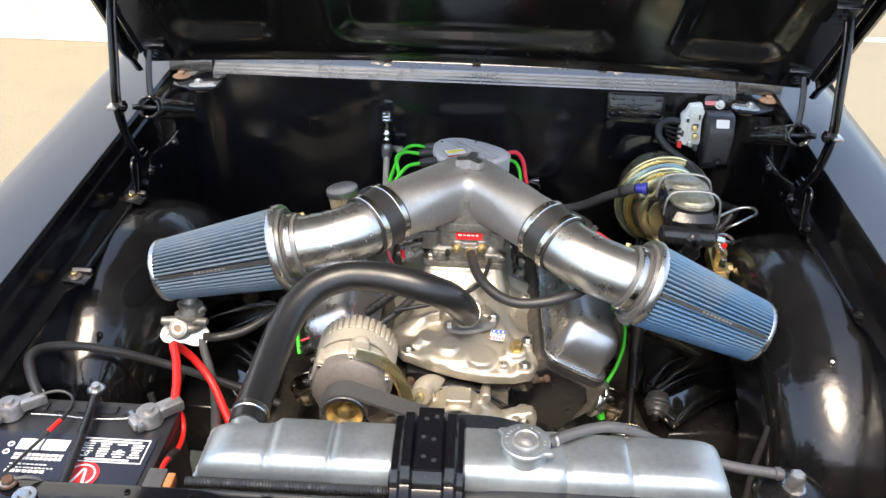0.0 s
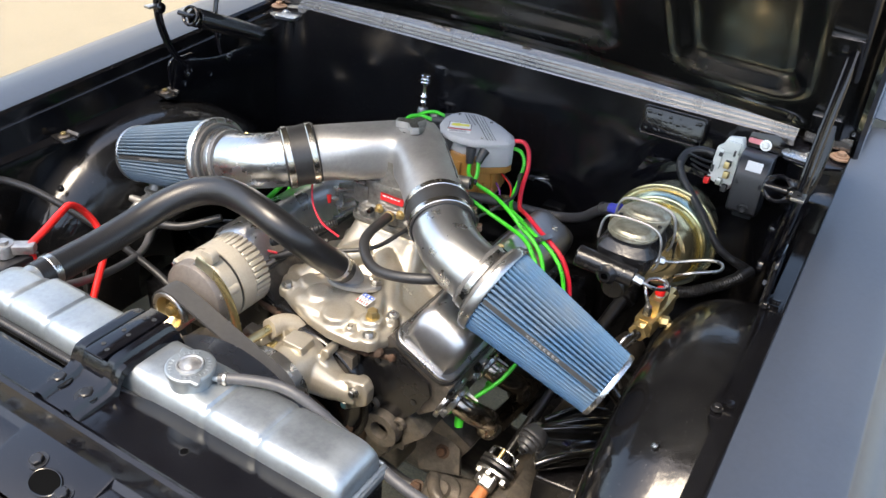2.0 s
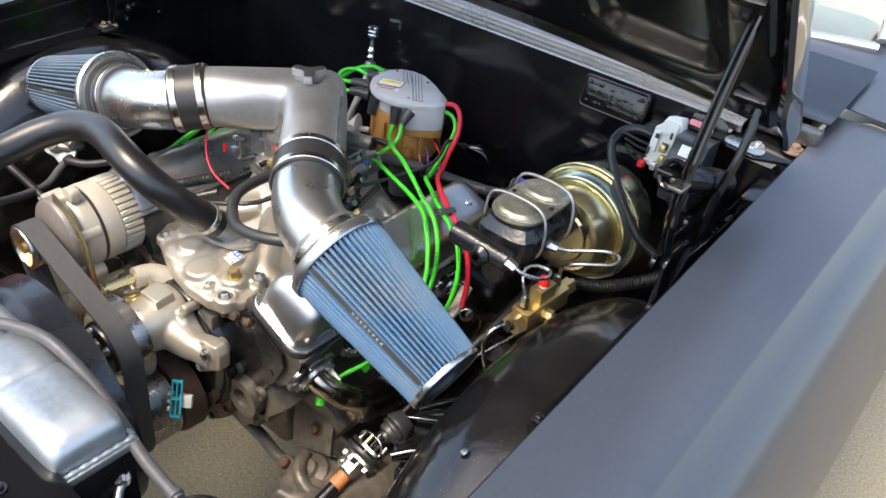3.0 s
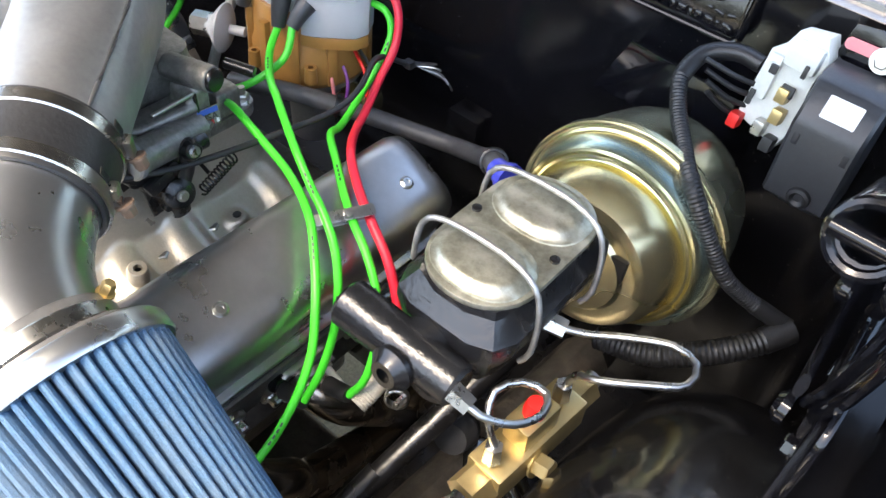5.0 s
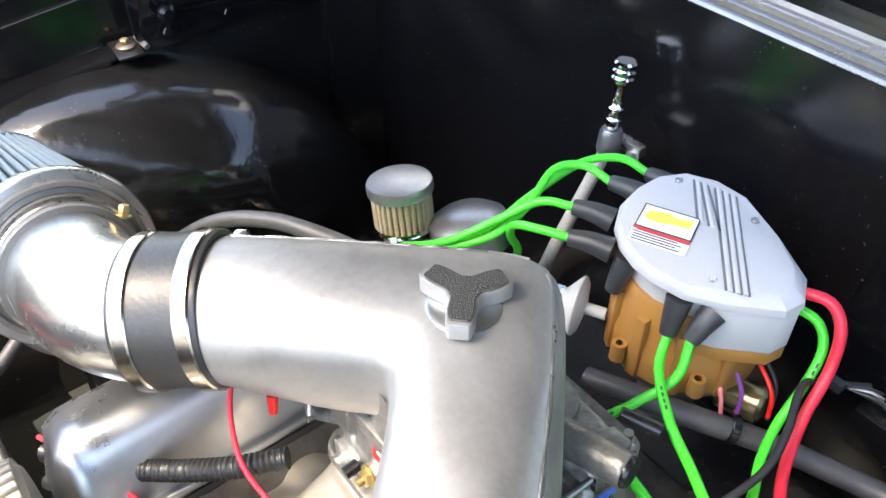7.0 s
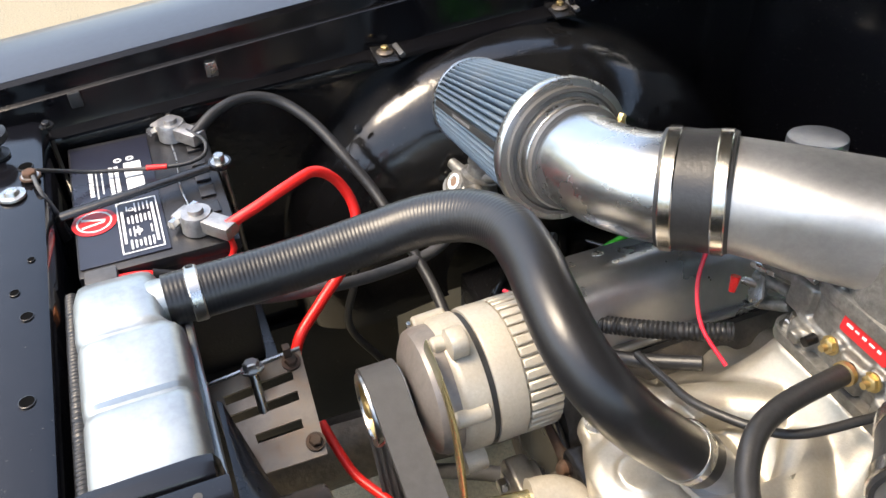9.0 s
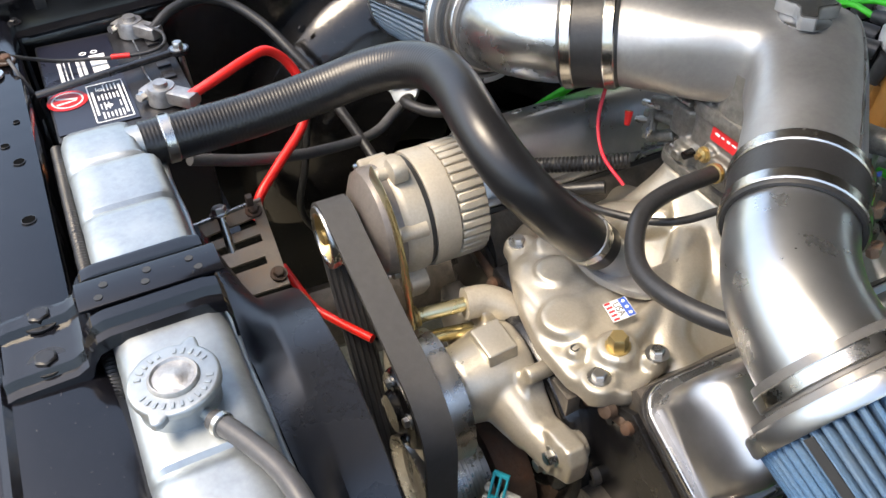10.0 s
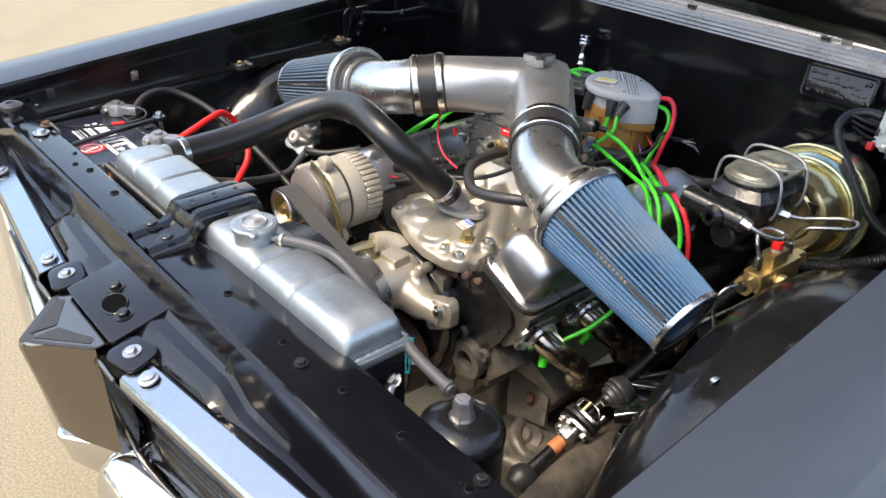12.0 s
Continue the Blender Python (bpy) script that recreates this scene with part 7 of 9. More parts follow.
def lead(pts, mat=GREEN, r=0.0043, label="bright green silicone spark plug lead", cat="spark plug lead", group="spark plug leads", name="spark_plug_lead", marks=()):
    t = thing(name, pts[-1], label, cat, group)
    path = smooth_path(pts, 0.006)
    w = part("wire", sweep(path, r, 12), mat, t)
    n = len(path)
    for k0 in [n * f // 8 for f in marks]:
        for k in range(4):
            i = min(n - 2, k0 + k)
            d = (path[i + 1] - path[i]).normalized()
            up = (Vector((0.35, -0.5, 0.8)) - d * Vector((0.35, -0.5, 0.8)).dot(d)).normalized()
            mm = Matrix((d, up.cross(d), up)).transposed().to_4x4()
            mm.translation = path[i] + up * (r - 0.0001)
            b = box((0, 0, 0), (0.0042, 0.0018, 0.0006), 0)
            bmesh.ops.transform(b, matrix=mm, verts=b.verts[:])
            part("print_bar", b, INK, w)
    return t, path


RIGHT = [
    [(0.030, 0.866, 0.914), (0.046, 0.838, 0.900), (0.090, 0.800, 0.905), (0.130, 0.775, 0.912), (0.170, 0.752, 0.912), (0.205, 0.735, 0.903), (0.235, 0.724, 0.888), (0.262, 0.714, 0.879), (0.287, 0.703, 0.862), (0.305, 0.690, 0.835), (0.318, 0.672, 0.795), (0.322, 0.650, 0.755), (0.318, 0.63, 0.72)],
    [(0.050, 0.869, 0.920), (0.058, 0.848, 0.892), (0.045, 0.815, 0.870), (0.040, 0.780, 0.868), (0.075, 0.752, 0.890), (0.105, 0.742, 0.900), (0.150, 0.737, 0.889), (0.200, 0.728, 0.880), (0.252, 0.704, 0.878), (0.285, 0.680, 0.862), (0.312, 0.655, 0.838), (0.330, 0.630, 0.80), (0.340, 0.59, 0.760), (0.338, 0.545, 0.722), (0.322, 0.508, 0.690), (0.296, 0.474, 0.664), (0.286, 0.455, 0.650)],
    [(0.085, 0.952, 0.935), (0.108, 0.957, 0.930), (0.122, 0.952, 0.910), (0.127, 0.930, 0.884), (0.130, 0.900, 0.861), (0.140, 0.868, 0.850), (0.155, 0.838, 0.855), (0.168, 0.812, 0.866), (0.205, 0.785, 0.868), (0.245, 0.757, 0.866), (0.280, 0.735, 0.866), (0.310, 0.722, 0.855), (0.338, 0.708, 0.830), (0.352, 0.695, 0.790), (0.352, 0.68, 0.74), (0.34, 0.67, 0.71)],
]
for _pts in RIGHT:
    _t, _ = lead(_pts, marks=(1, 4, 6))
    _e = Vector(_pts[-1])
    part("heat_boot", rod(_e, _e + Vector((-0.03, 0.0, -0.012)), 0.0085, 0.0095, 14), RUBBER, _t)
_t, _ = lead([(0.085, 0.955, 0.950), (0.110, 0.960, 0.953), (0.127, 0.957, 0.936), (0.136, 0.944, 0.903), (0.143, 0.912, 0.876), (0.155, 0.880, 0.858), (0.171, 0.848, 0.857), (0.194, 0.818, 0.868), (0.222, 0.790, 0.875), (0.255, 0.768, 0.869), (0.290, 0.750, 0.862), (0.322, 0.738, 0.845), (0.346, 0.728, 0.81), (0.358, 0.72, 0.765), (0.36, 0.71, 0.72)], CRIMSON, 0.0050, "thick crimson insulated starter lead over the cover", "wire", name="starter_lead")
LEFT = [
    [(-0.118, 0.945, 0.946), (-0.150, 0.940, 0.950), (-0.168, 0.915, 0.946), (-0.160, 0.875, 0.925), (-0.165, 0.835, 0.905), (-0.190, 0.800, 0.892), (-0.225, 0.755, 0.888), (-0.262, 0.705, 0.880), (-0.29, 0.65, 0.862), (-0.32, 0.58, 0.80), (-0.325, 0.55, 0.74)],
    [(-0.105, 0.985, 0.945), (-0.135, 0.975, 0.952), (-0.160, 0.945, 0.945), (-0.175, 0.895, 0.92), (-0.185, 0.845, 0.895), (-0.205, 0.80, 0.886), (-0.240, 0.752, 0.882), (-0.28, 0.70, 0.87), (-0.315, 0.66, 0.81), (-0.325, 0.64, 0.74)],
    [(-0.112, 0.888, 0.948), (-0.140, 0.872, 0.945), (-0.165, 0.842, 0.922), (-0.190, 0.80, 0.900), (-0.22, 0.75, 0.894), (-0.26, 0.69, 0.884), (-0.30, 0.60, 0.84), (-0.325, 0.50, 0.77), (-0.32, 0.46, 0.72)],
    [(-0.085, 0.856, 0.946), (-0.112, 0.843, 0.945), (-0.138, 0.838, 0.935), (-0.158, 0.852, 0.90), (-0.165, 0.87, 0.86), (-0.18, 0.85, 0.82)],
]
for _pts in LEFT:
    lead(_pts)
_c = thing("wire_separator", (0.265, 0.72, 0.872), "bare metal clip holding the plug leads", "clip")
_m = frame_of((0.272, 0.730, 0.8745), (0.43, -0.22, 0.87), (0.024, 0.046, 0))
part("strap", prism(rounded(0.012, 0.062, 0.003, 2), 0, 0.0022, _m, 0.0006), STEEL, _c)
part("lower_strap", prism(rounded(0.012, 0.060, 0.003, 2), -0.012, -0.010, _m, 0.0006), STEEL, _c)
part("screw", lathe([(0, 0.002), (0.005, 0.002), (0.0042, 0.0045), (0, 0.005)], _m @ Vector((0, 0.004, 0)), _m.to_3x3() @ Vector((0, 0, 1)), 14), STEEL, _c)
_t = solid("wire_tie", ring_band((-0.222, 0.757, 0.888), (-0.55, -0.8, -0.1), 0.012, 0.006), WHITEP, "white tie round the green leads", "cable tie")

# throttle cable, tie and coil leads
_t = thing("throttle_cable", (0.13, 0.7, 0.88), "black throttle cable with a tied end", "cable")
part("rod", cable([(0.118, 0.585, 0.905), (0.135, 0.66, 0.893), (0.150, 0.76, 0.886), (0.156, 0.835, 0.882), (0.146, 0.88, 0.885), (0.128, 0.925, 0.893), (0.138, 0.962, 0.874), (0.158, 0.99, 0.868)], 0.0034), RUBBER, _t)
part("tie_head", box((0.140, 0.966, 0.872), (0.012, 0.010, 0.010), 0.002), RUBBER, _t)
for _k in range(5):
    part("frayed_end", cable([(0.146, 0.972, 0.870), (0.160 + 0.003 * _k, 0.980 + 0.004 * _k, 0.876 - 0.006 * _k), (0.172 + 0.002 * _k, 0.978 + 0.006 * _k, 0.882 - 0.011 * _k)], 0.0013, 0.008, 6), STEEL if _k % 2 else INK, _t)
for _pts, _mat in (([(0.06, 0.93, 0.86), (0.085, 0.92, 0.84), (0.09, 0.91, 0.81)], PURPLE), ([(0.05, 0.92, 0.86), (0.075, 0.905, 0.835), (0.085, 0.90, 0.80)], PINK), ([(0.07, 0.95, 0.87), (0.1, 0.945, 0.85), (0.11, 0.93, 0.82)], INK), ([(0.075, 0.94, 0.872), (0.105, 0.93, 0.855), (0.112, 0.925, 0.83)], RED)):
    solid("coil_wire", cable(_pts, 0.0022), _mat, "thin coloured ignition wire", "wire", "ignition wires")
solid("condenser", rod((0.046, 0.955, 0.785), (0.092, 0.965, 0.790), 0.019, 0.019, 28, None, 0.004), GOLD, "small yellow zinc condenser can", "condenser")

# ---- heater hose and blue cap ----
_t = thing("heater_hose", (0.2, 0.93, 0.80), "grey-black rubber vacuum hose to the booster", "hose")
part("tube", cable([(-0.02, 0.83, 0.83), (0.03, 0.845, 0.84), (0.08, 0.87, 0.838), (0.12, 0.905, 0.822), (0.17, 0.937, 0.808), (0.225, 0.955, 0.806), (0.28, 0.935, 0.834), (0.325, 0.885, 0.887), (0.36, 0.838, 0.928), (0.375, 0.822, 0.940)], 0.0108, 0.006, 16), HOSEGREY, _t)
part("hose_clip", ring_band((0.10, 0.889, 0.831), (0.75, 0.62, -0.25), 0.0128, 0.008), BLACKMET, _t)
part("hose_clip", ring_band((0.352, 0.848, 0.920), (0.6, -0.7, 0.55), 0.0128, 0.008), BLACKMET, _t)
_t = thing("check_valve", (0.385, 0.81, 0.93), "blue vinyl capped brake booster valve", "valve")
part("cap", lathe([(0, -0.002), (0.0085, -0.002), (0.0105, 0.0), (0.0110, 0.013), (0.0142, 0.015), (0.0145, 0.022), (0, 0.022)], (0.374, 0.818, 0.944), (0.8, -0.25, 0.1), 22), BLUEP, _t, "blue vinyl cap")
part("stem", rod((0.392, 0.812, 0.942), (0.412, 0.850, 0.925), 0.008, 0.009, 18), BLACKMET, _t)

# ---- brake booster, master cylinder and lines ----
booster = thing("brake_booster", (0.474, 0.94, 0.76), "yellow zinc plated brake booster", "brake booster")
_ax = Vector((0, -1, 0.05)).normalized()
_p = Vector((0.462, 0.920, 0.864))
part("rear_shell", lathe([(0, -0.10), (0.070, -0.10), (0.092, -0.085), (0.101, -0.05), (0.103, -0.014), (0.109, -0.010), (0.111, -0.004), (0.111, 0.003), (0.108, 0.007), (0, 0.007)], _p, _ax, 72), BOOSTER, booster)
part("rim_bead", ring_band(_p + _ax * 0.001, _ax, 0.1105, 0.010, 0.0022, 72), BOOSTER, booster)
part("front_shell", lathe([(0.108, 0.006), (0.1045, 0.009), (0.1025, 0.0085), (0.1005, 0.012), (0.0990, 0.0180), (0.0968, 0.0262), (0.0955, 0.0292), (0.0928, 0.0304), (0.0912, 0.0280), (0.0898, 0.0304), (0.0872, 0.0312), (0.0856, 0.0284), (0.0838, 0.0300), (0.0822, 0.040), (0.0800, 0.052), (0.0755, 0.064), (0.0690, 0.0742), (0.063, 0.0765), (0.059, 0.0775), (0.050, 0.078), (0.046, 0.082), (0, 0.084)], _p, _ax, 72), BOOSTER, booster, "stepped front shell with iridescent plating", 26)
part("booster_bracket", prism([(-0.09, -0.02), (0.07, -0.02), (0.06, 0.04), (-0.06, 0.05)], 0, 0.004, frame_of((0.43, 1.045, 0.93), (0, -1, 0), (0, 0, 1)), 0.001), GLOSS_B, booster, "black mounting plate")

master = thing("master_cylinder", (0.47, 0.69, 0.86), "black cast iron master cylinder with gold lid", "master cylinder")
MX = 0.462
_secs = []
for _z, _w, _y0, _y1, _c in ((0.895, 0.020, 0.650, 0.80, 0.010), (0.910, 0.036, 0.640, 0.80, 0.018), (0.935, 0.046, 0.632, 0.795, 0.020), (0.958, 0.052, 0.627, 0.793, 0.024), (0.968, 0.052, 0.627, 0.793, 0.026), (0.983, 0.0435, 0.637, 0.783, 0.030), (0.9905, 0.0425, 0.638, 0.782, 0.030)):
    _secs.append([(x, y, _z) for x, y in rounded(2 * _w, _y1 - _y0, _c, 2, MX, (_y0 + _y1) / 2)])
part("reservoir", loft(_secs), CASTBLACK, master, "", 25)
part("bore", rod((MX, 0.835, 0.90), (MX, 0.62, 0.90), 0.024, 0.022, 28, None, 0.004), BLACKMET, master)
part("front_cylinder", rod((0.392, 0.607, 0.951), (0.500, 0.611, 0.943), 0.0195, 0.0175, 28, None, 0.003), CASTBLACK, master, "black painted cross cylinder")
part("cylinder_neck", rod((0.455, 0.609, 0.946), (0.458, 0.660, 0.935), 0.020, 0.024, 20), CASTBLACK, master)
_b = lathe([(0.006, 0.012), (0.011, 0.012), (0.014, 0.008), (0.018, 0.004), (0.018, 0.0), (0, 0.0)], (0.455, 0.5915, 0.944), (0, -1, 0.1), 22)
part("end_boss", _b, BLACKMET, master)
part("flange", prism([(-0.05, -0.016), (0.05, -0.016), (0.05, 0.016), (-0.05, 0.016)], 0, 0.010, frame_of((MX, 0.840, 0.895), (0, -1, 0), (0, 0, 1)), 0.003), BLACKMET, master)
_m = Matrix.Translation((MX, 0.710, 0.9915)) @ Matrix.Rotation(radians(2), 4, "X")
lid = part("lid", prism(rounded(0.091, 0.149, 0.043, 8), 0, 0.006, _m, 0.0025, 2), LIDGOLD, master, "worn gold zinc lid with two domes")
for _y in (-0.036, 0.037):
    _secs = []
    for _h, _k in ((0.006, 1.0), (0.0072, 0.985), (0.0082, 0.88), (0.0112, 0.82), (0.0130, 0.70), (0.0138, 0.5), (0.0140, 0.2)):
        _secs.append([_m @ Vector((0.0405 * _k * math.copysign(abs(math.cos(a)) ** 0.85, math.cos(a)), _y + 0.0325 * _k * math.copysign(abs(math.sin(a)) ** 0.85, math.sin(a)), _h)) for a in [2 * math.pi * q / 36 for q in range(36)]])
    part("lid_dome", loft(_secs), LIDGOLD, lid, "", 50)
for _x, _y in ((-0.037, 0.002), (0.037, 0.0)):
    part("lid_rivet", lathe([(0, 0.0), (0.004, 0.0), (0.004, 0.002), (0, 0.003)], _m @ Vector((_x, _y, 0.006)), (0, 0, 1), 12), BLACKMET, lid)
for _y in (0.668, 0.748):
    _w = [(MX - 0.056, _y - 0.004, 0.965), (MX - 0.055, _y - 0.002, 0.992), (MX - 0.048, _y, 1.010), (MX - 0.025, _y + 0.003, 1.0165), (MX + 0.02, _y + 0.004, 1.0165), (MX + 0.046, _y + 0.002, 1.008), (MX + 0.056, _y, 0.985), (MX + 0.058, _y - 0.004, 0.952), (MX + 0.052, _y - 0.006, 0.938)]
    part("bail_wire", cable(_w, 0.0024), LEAD, master, "bent spring wire bail")

master.location += Vector((-0.002, 0.010, -0.007))

valve = thing("proportioning_valve", (0.54, 0.66, 0.80), "brass brake proportioning valve", "valve")
_a, _c = Vector((0.528, 0.605, 0.842)), Vector((0.541, 0.745, 0.850))
_m = frame_of(_a.lerp(_c, 0.5), _c - _a)
_b = box((0, 0, 0), (0.034, 0.034, 0.105), 0.003)
bmesh.ops.transform(_b, matrix=_m, verts=_b.verts[:])
part("body", _b, BRASS, valve)
_b = box((0.0, 0.004, 0.0), (0.024, 0.030, 0.04), 0.003)
bmesh.ops.transform(_b, matrix=_m @ Matrix.Translation((0, 0.022, 0.0)), verts=_b.verts[:])
part("top_block", _b, BRASS, valve)
_d = (_c - _a).normalized()
part("end_nut", rod(_a - _d * 0.002, _a + _d * 0.022, 0.017, 0.017, 6), BRASS, valve)
part("end_nut", rod(_c - _d * 0.022, _c + _d * 0.004, 0.015, 0.015, 6), BRASS, valve)
part("end_plug", rod(_c + _d * 0.002, _c + _d * 0.014, 0.008, 0.008, 16), STEEL, valve)
part("front_plug", rod(_a - _d * 0.004, _a - _d * 0.012, 0.009, 0.008, 12), BLACKMET, valve)
part("side_plug", hexbolt((0.552, 0.665, 0.842), (1, 0, 0.2), 0.010, 0.014, 1.3), BRASS, valve)
part("switch", rod((0.535, 0.672, 0.870), (0.536, 0.670, 0.896), 0.009, 0.007, 16), WHITEP, valve, "pale plastic switch")
part("switch_cap", lathe([(0, 0.008), (0.007, 0.007), (0.009, 0.0), (0.009, -0.006), (0, -0.006)], (0.536, 0.669, 0.898), (0, 0, 1), 16), RED, valve, "red cap")
for _p in ((0.530, 0.63, 0.867), (0.537, 0.71, 0.870)):
    part("tube_nut", rod(_p, Vector(_p) + Vector((0, 0, 0.018)), 0.008, 0.007, 6), STEEL, valve)
for _pts in ([(0.502, 0.611, 0.943), (0.522, 0.613, 0.936), (0.540, 0.630, 0.925), (0.548, 0.655, 0.918), (0.540, 0.672, 0.918), (0.522, 0.665, 0.922), (0.512, 0.645, 0.921), (0.520, 0.630, 0.910), (0.530, 0.630, 0.885)],
             [(0.508, 0.722, 0.925), (0.530, 0.735, 0.922), (0.560, 0.752, 0.928), (0.590, 0.762, 0.936), (0.612, 0.755, 0.940), (0.615, 0.735, 0.938), (0.595, 0.718, 0.936), (0.565, 0.70, 0.930), (0.545, 0.705, 0.912), (0.538, 0.710, 0.885)],
             [(0.525, 0.600, 0.845), (0.515, 0.575, 0.842), (0.510, 0.56, 0.82), (0.518, 0.56, 0.78), (0.53, 0.57, 0.74)],
             [(0.541, 0.75, 0.835), (0.53, 0.70, 0.80), (0.50, 0.62, 0.77), (0.47, 0.55, 0.75)]):
    solid("brake_line", cable(_pts, 0.0031), STEEL, "bent steel brake line", "brake line", "brake lines")
for _p, _q in (((0.498, 0.611, 0.9435), (0.514, 0.612, 0.939)), ((0.500, 0.722, 0.925), (0.518, 0.727, 0.923))):
    solid("line_nut", rod(_p, _q, 0.009, 0.008, 6), STEEL, "hexagonal zinc flare nut on a brake line", "nut", "flare nuts")

# ---- relay, switch and looms on the firewall ----
_t = thing("fuse_relay", (0.53, 1.06, 0.94), "milky white fuse block and dark grey relay", "relay")
_m = frame_of((0.527, 1.045, 1.006), (-0.1, -1, 0.2), (0, 0, 1)) @ Matrix.Diagonal((1.0, 1.22, 1.0, 1.0))
_b = prism([(-0.026, -0.034), (0.020, -0.044), (0.027, -0.030), (0.024, 0.012), (0.028, 0.030), (0.018, 0.046), (-0.008, 0.042), (-0.014, 0.030), (-0.024, 0.022)], -0.014, 0.014, None, 0.003)
box((0.008, 0.028, 0.018), (0.030, 0.020, 0.012), 0.003, bm=_b)
box((-0.014, 0.004, 0.017), (0.014, 0.036, 0.008), 0.003, bm=_b)
lathe([(0, 0.024), (0.004, 0.024), (0.0055, 0.016), (0, 0.016)], (-0.014, 0.012, 0), (0, 0, 1), 14, _b)
bmesh.ops.transform(_b, matrix=_m, verts=_b.verts[:])
part("white_body", _b, WHITEP, _t, "milky white plastic body")
for _x, _y, _mt in ((-0.022, -0.036, RED), (0.008, -0.002, BRASS), (0.012, -0.018, BRASS), (0.002, -0.032, STEEL), (0.016, -0.040, PLASTIC)):
    _b = box((_x, _y, 0.021), (0.011, 0.012, 0.014), 0.002)
    bmesh.ops.transform(_b, matrix=_m, verts=_b.verts[:])
    part("terminal", _b, _mt, _t)
for _x, _y, _w, _h in ((-0.010, 0.012, 0.007, 0.007), (0.010, 0.002, 0.012, 0.009), (0.016, 0.020, 0.004, 0.010), (-0.018, -0.014, 0.005, 0.012)):
    _b = box((_x, _y, 0.0238), (_w, _h, 0.004), 0.0008)
    bmesh.ops.transform(_b, matrix=_m, verts=_b.verts[:])
    part("terminal_slot", _b, INK, _t)
_x0, _x1 = 0.556, 0.617
_prof = [(1.050, 0.925), (0.996, 0.928), (0.986, 0.936), (0.981, 1.012), (0.986, 1.020), (1.002, 1.045), (1.010, 1.048), (1.050, 1.046)]
_b = loft([[(x, y + o, z) for y, z in _prof] for x, o in ((_x0, 0.004), (_x0 + 0.003, 0.0), (_x1 - 0.003, 0.0), (_x1, 0.004))])
box((_x0 + 0.030, 1.040, 0.918), (0.040, 0.03, 0.03), 0.004, bm=_b)
part("relay_box", _b, RELAY, _t, "dark grey relay box")
_m2 = frame_of((0.588, 0.9935, 1.0325), (0, -0.84, 0.54), (0, 0, 1))
part("relay_label", prism(rounded(0.030, 0.020, 0.001, 2), 0.0, 0.0008, _m2), LABELW, _t, "pale label, unreadable")
part("relay_boss", lathe([(0.004, 0.001), (0.007, 0.004), (0.010, 0.003), (0.011, 0.0), (0.011, -0.003)], (0.590, 0.9845, 0.945), (0, -1, 0), 20), PLASTIC, _t)
for _k in range(2):
    part("relay_tab", box((0.565 + 0.044 * _k, 0.984, 1.000), (0.006, 0.006, 0.012), 0.001), RELAY, _t)
part("relay_plate", prism([(-0.036, -0.02), (0.034, -0.02), (0.036, 0.012), (0.020, 0.022), (-0.030, 0.016)], 0, 0.003, frame_of((0.586, 1.062, 1.058), (0, -1, 0.2), (0, 0, 1)), 0.001), GLOSS_B, _t, "black relay mounting plate")
_t2 = thing("ground_stud", (0.585, 1.06, 1.05), "zinc stud with a pink washer", "bolt")
part("stud", hexbolt((0.590, 1.052, 1.058), (0, -1, 0.3), 0.007, 0.008, 1.6), STEEL, _t2)
part("washer", prism(rounded(0.034, 0.010, 0.004), 0, 0.003, frame_of((0.572, 1.056, 1.060), (0, -1, 0.3), (0, 0, 1))), PINK, _t2, "faded pink terminal")
_t = thing("split_loom", (0.60, 0.93, 0.80), "black corrugated wiring loom with taped ends", "wiring loom", "wiring looms")
_pp = [(0.50, 1.040, 1.016), (0.475, 1.038, 1.018), (0.450, 1.024, 1.010), (0.446, 0.998, 0.995), (0.463, 0.972, 0.978), (0.487, 0.944, 0.968), (0.510, 0.917, 0.961), (0.532, 0.907, 0.942), (0.554, 0.909, 0.911), (0.578, 0.914, 0.881), (0.607, 0.934, 0.853), (0.64, 0.95, 0.835)]
part("conduit", corrugated(_pp, 0.0078, 0.0036, 0.06), PLASTIC, _t)
part("tape_wrap", cable(_pp[:4], 0.0086), PLASTIC, _t, "wrapped black tape")
part("tape_wrap", cable(_pp[6:8], 0.0086), PLASTIC, _t, "wrapped black tape")
part("tape_wrap", cable(_pp[10:], 0.0092), PLASTIC, _t, "wrapped black tape")
_t = thing("split_loom", (0.57, 0.88, 0.80), "black corrugated wiring loom along the wheelhouse", "wiring loom", "wiring looms")
part("conduit", corrugated([(0.645, 0.95, 0.835), (0.622, 0.915, 0.822), (0.59, 0.885, 0.808), (0.55, 0.865, 0.79), (0.50, 0.86, 0.775)], 0.0120, 0.005, 0.06), PLASTIC, _t)
part("tape_wrap", cable([(0.645, 0.95, 0.835), (0.630, 0.926, 0.826)], 0.0132), PLASTIC, _t, "wrapped black tape")
for _k in range(4):
    solid("relay_wire", cable([(0.505, 1.03, 0.965 + 0.012 * _k), (0.488, 1.02, 0.97 + 0.012 * _k), (0.47 - 0.004 * _k, 1.01, 0.985 + 0.01 * _k)], 0.0026), PLASTIC, "thin black wire at the relay", "wire", "relay wires")
solid("firewall_bracket", box((0.165, 1.062, 0.742), (0.05, 0.02, 0.05), 0.004), BLACKMET, "black bracket on the firewall", "bracket")

# ---- dipstick ----
_t = thing("dipstick", (-0.19, 1.0, 0.72), "chrome dipstick with a braided neck", "dipstick")
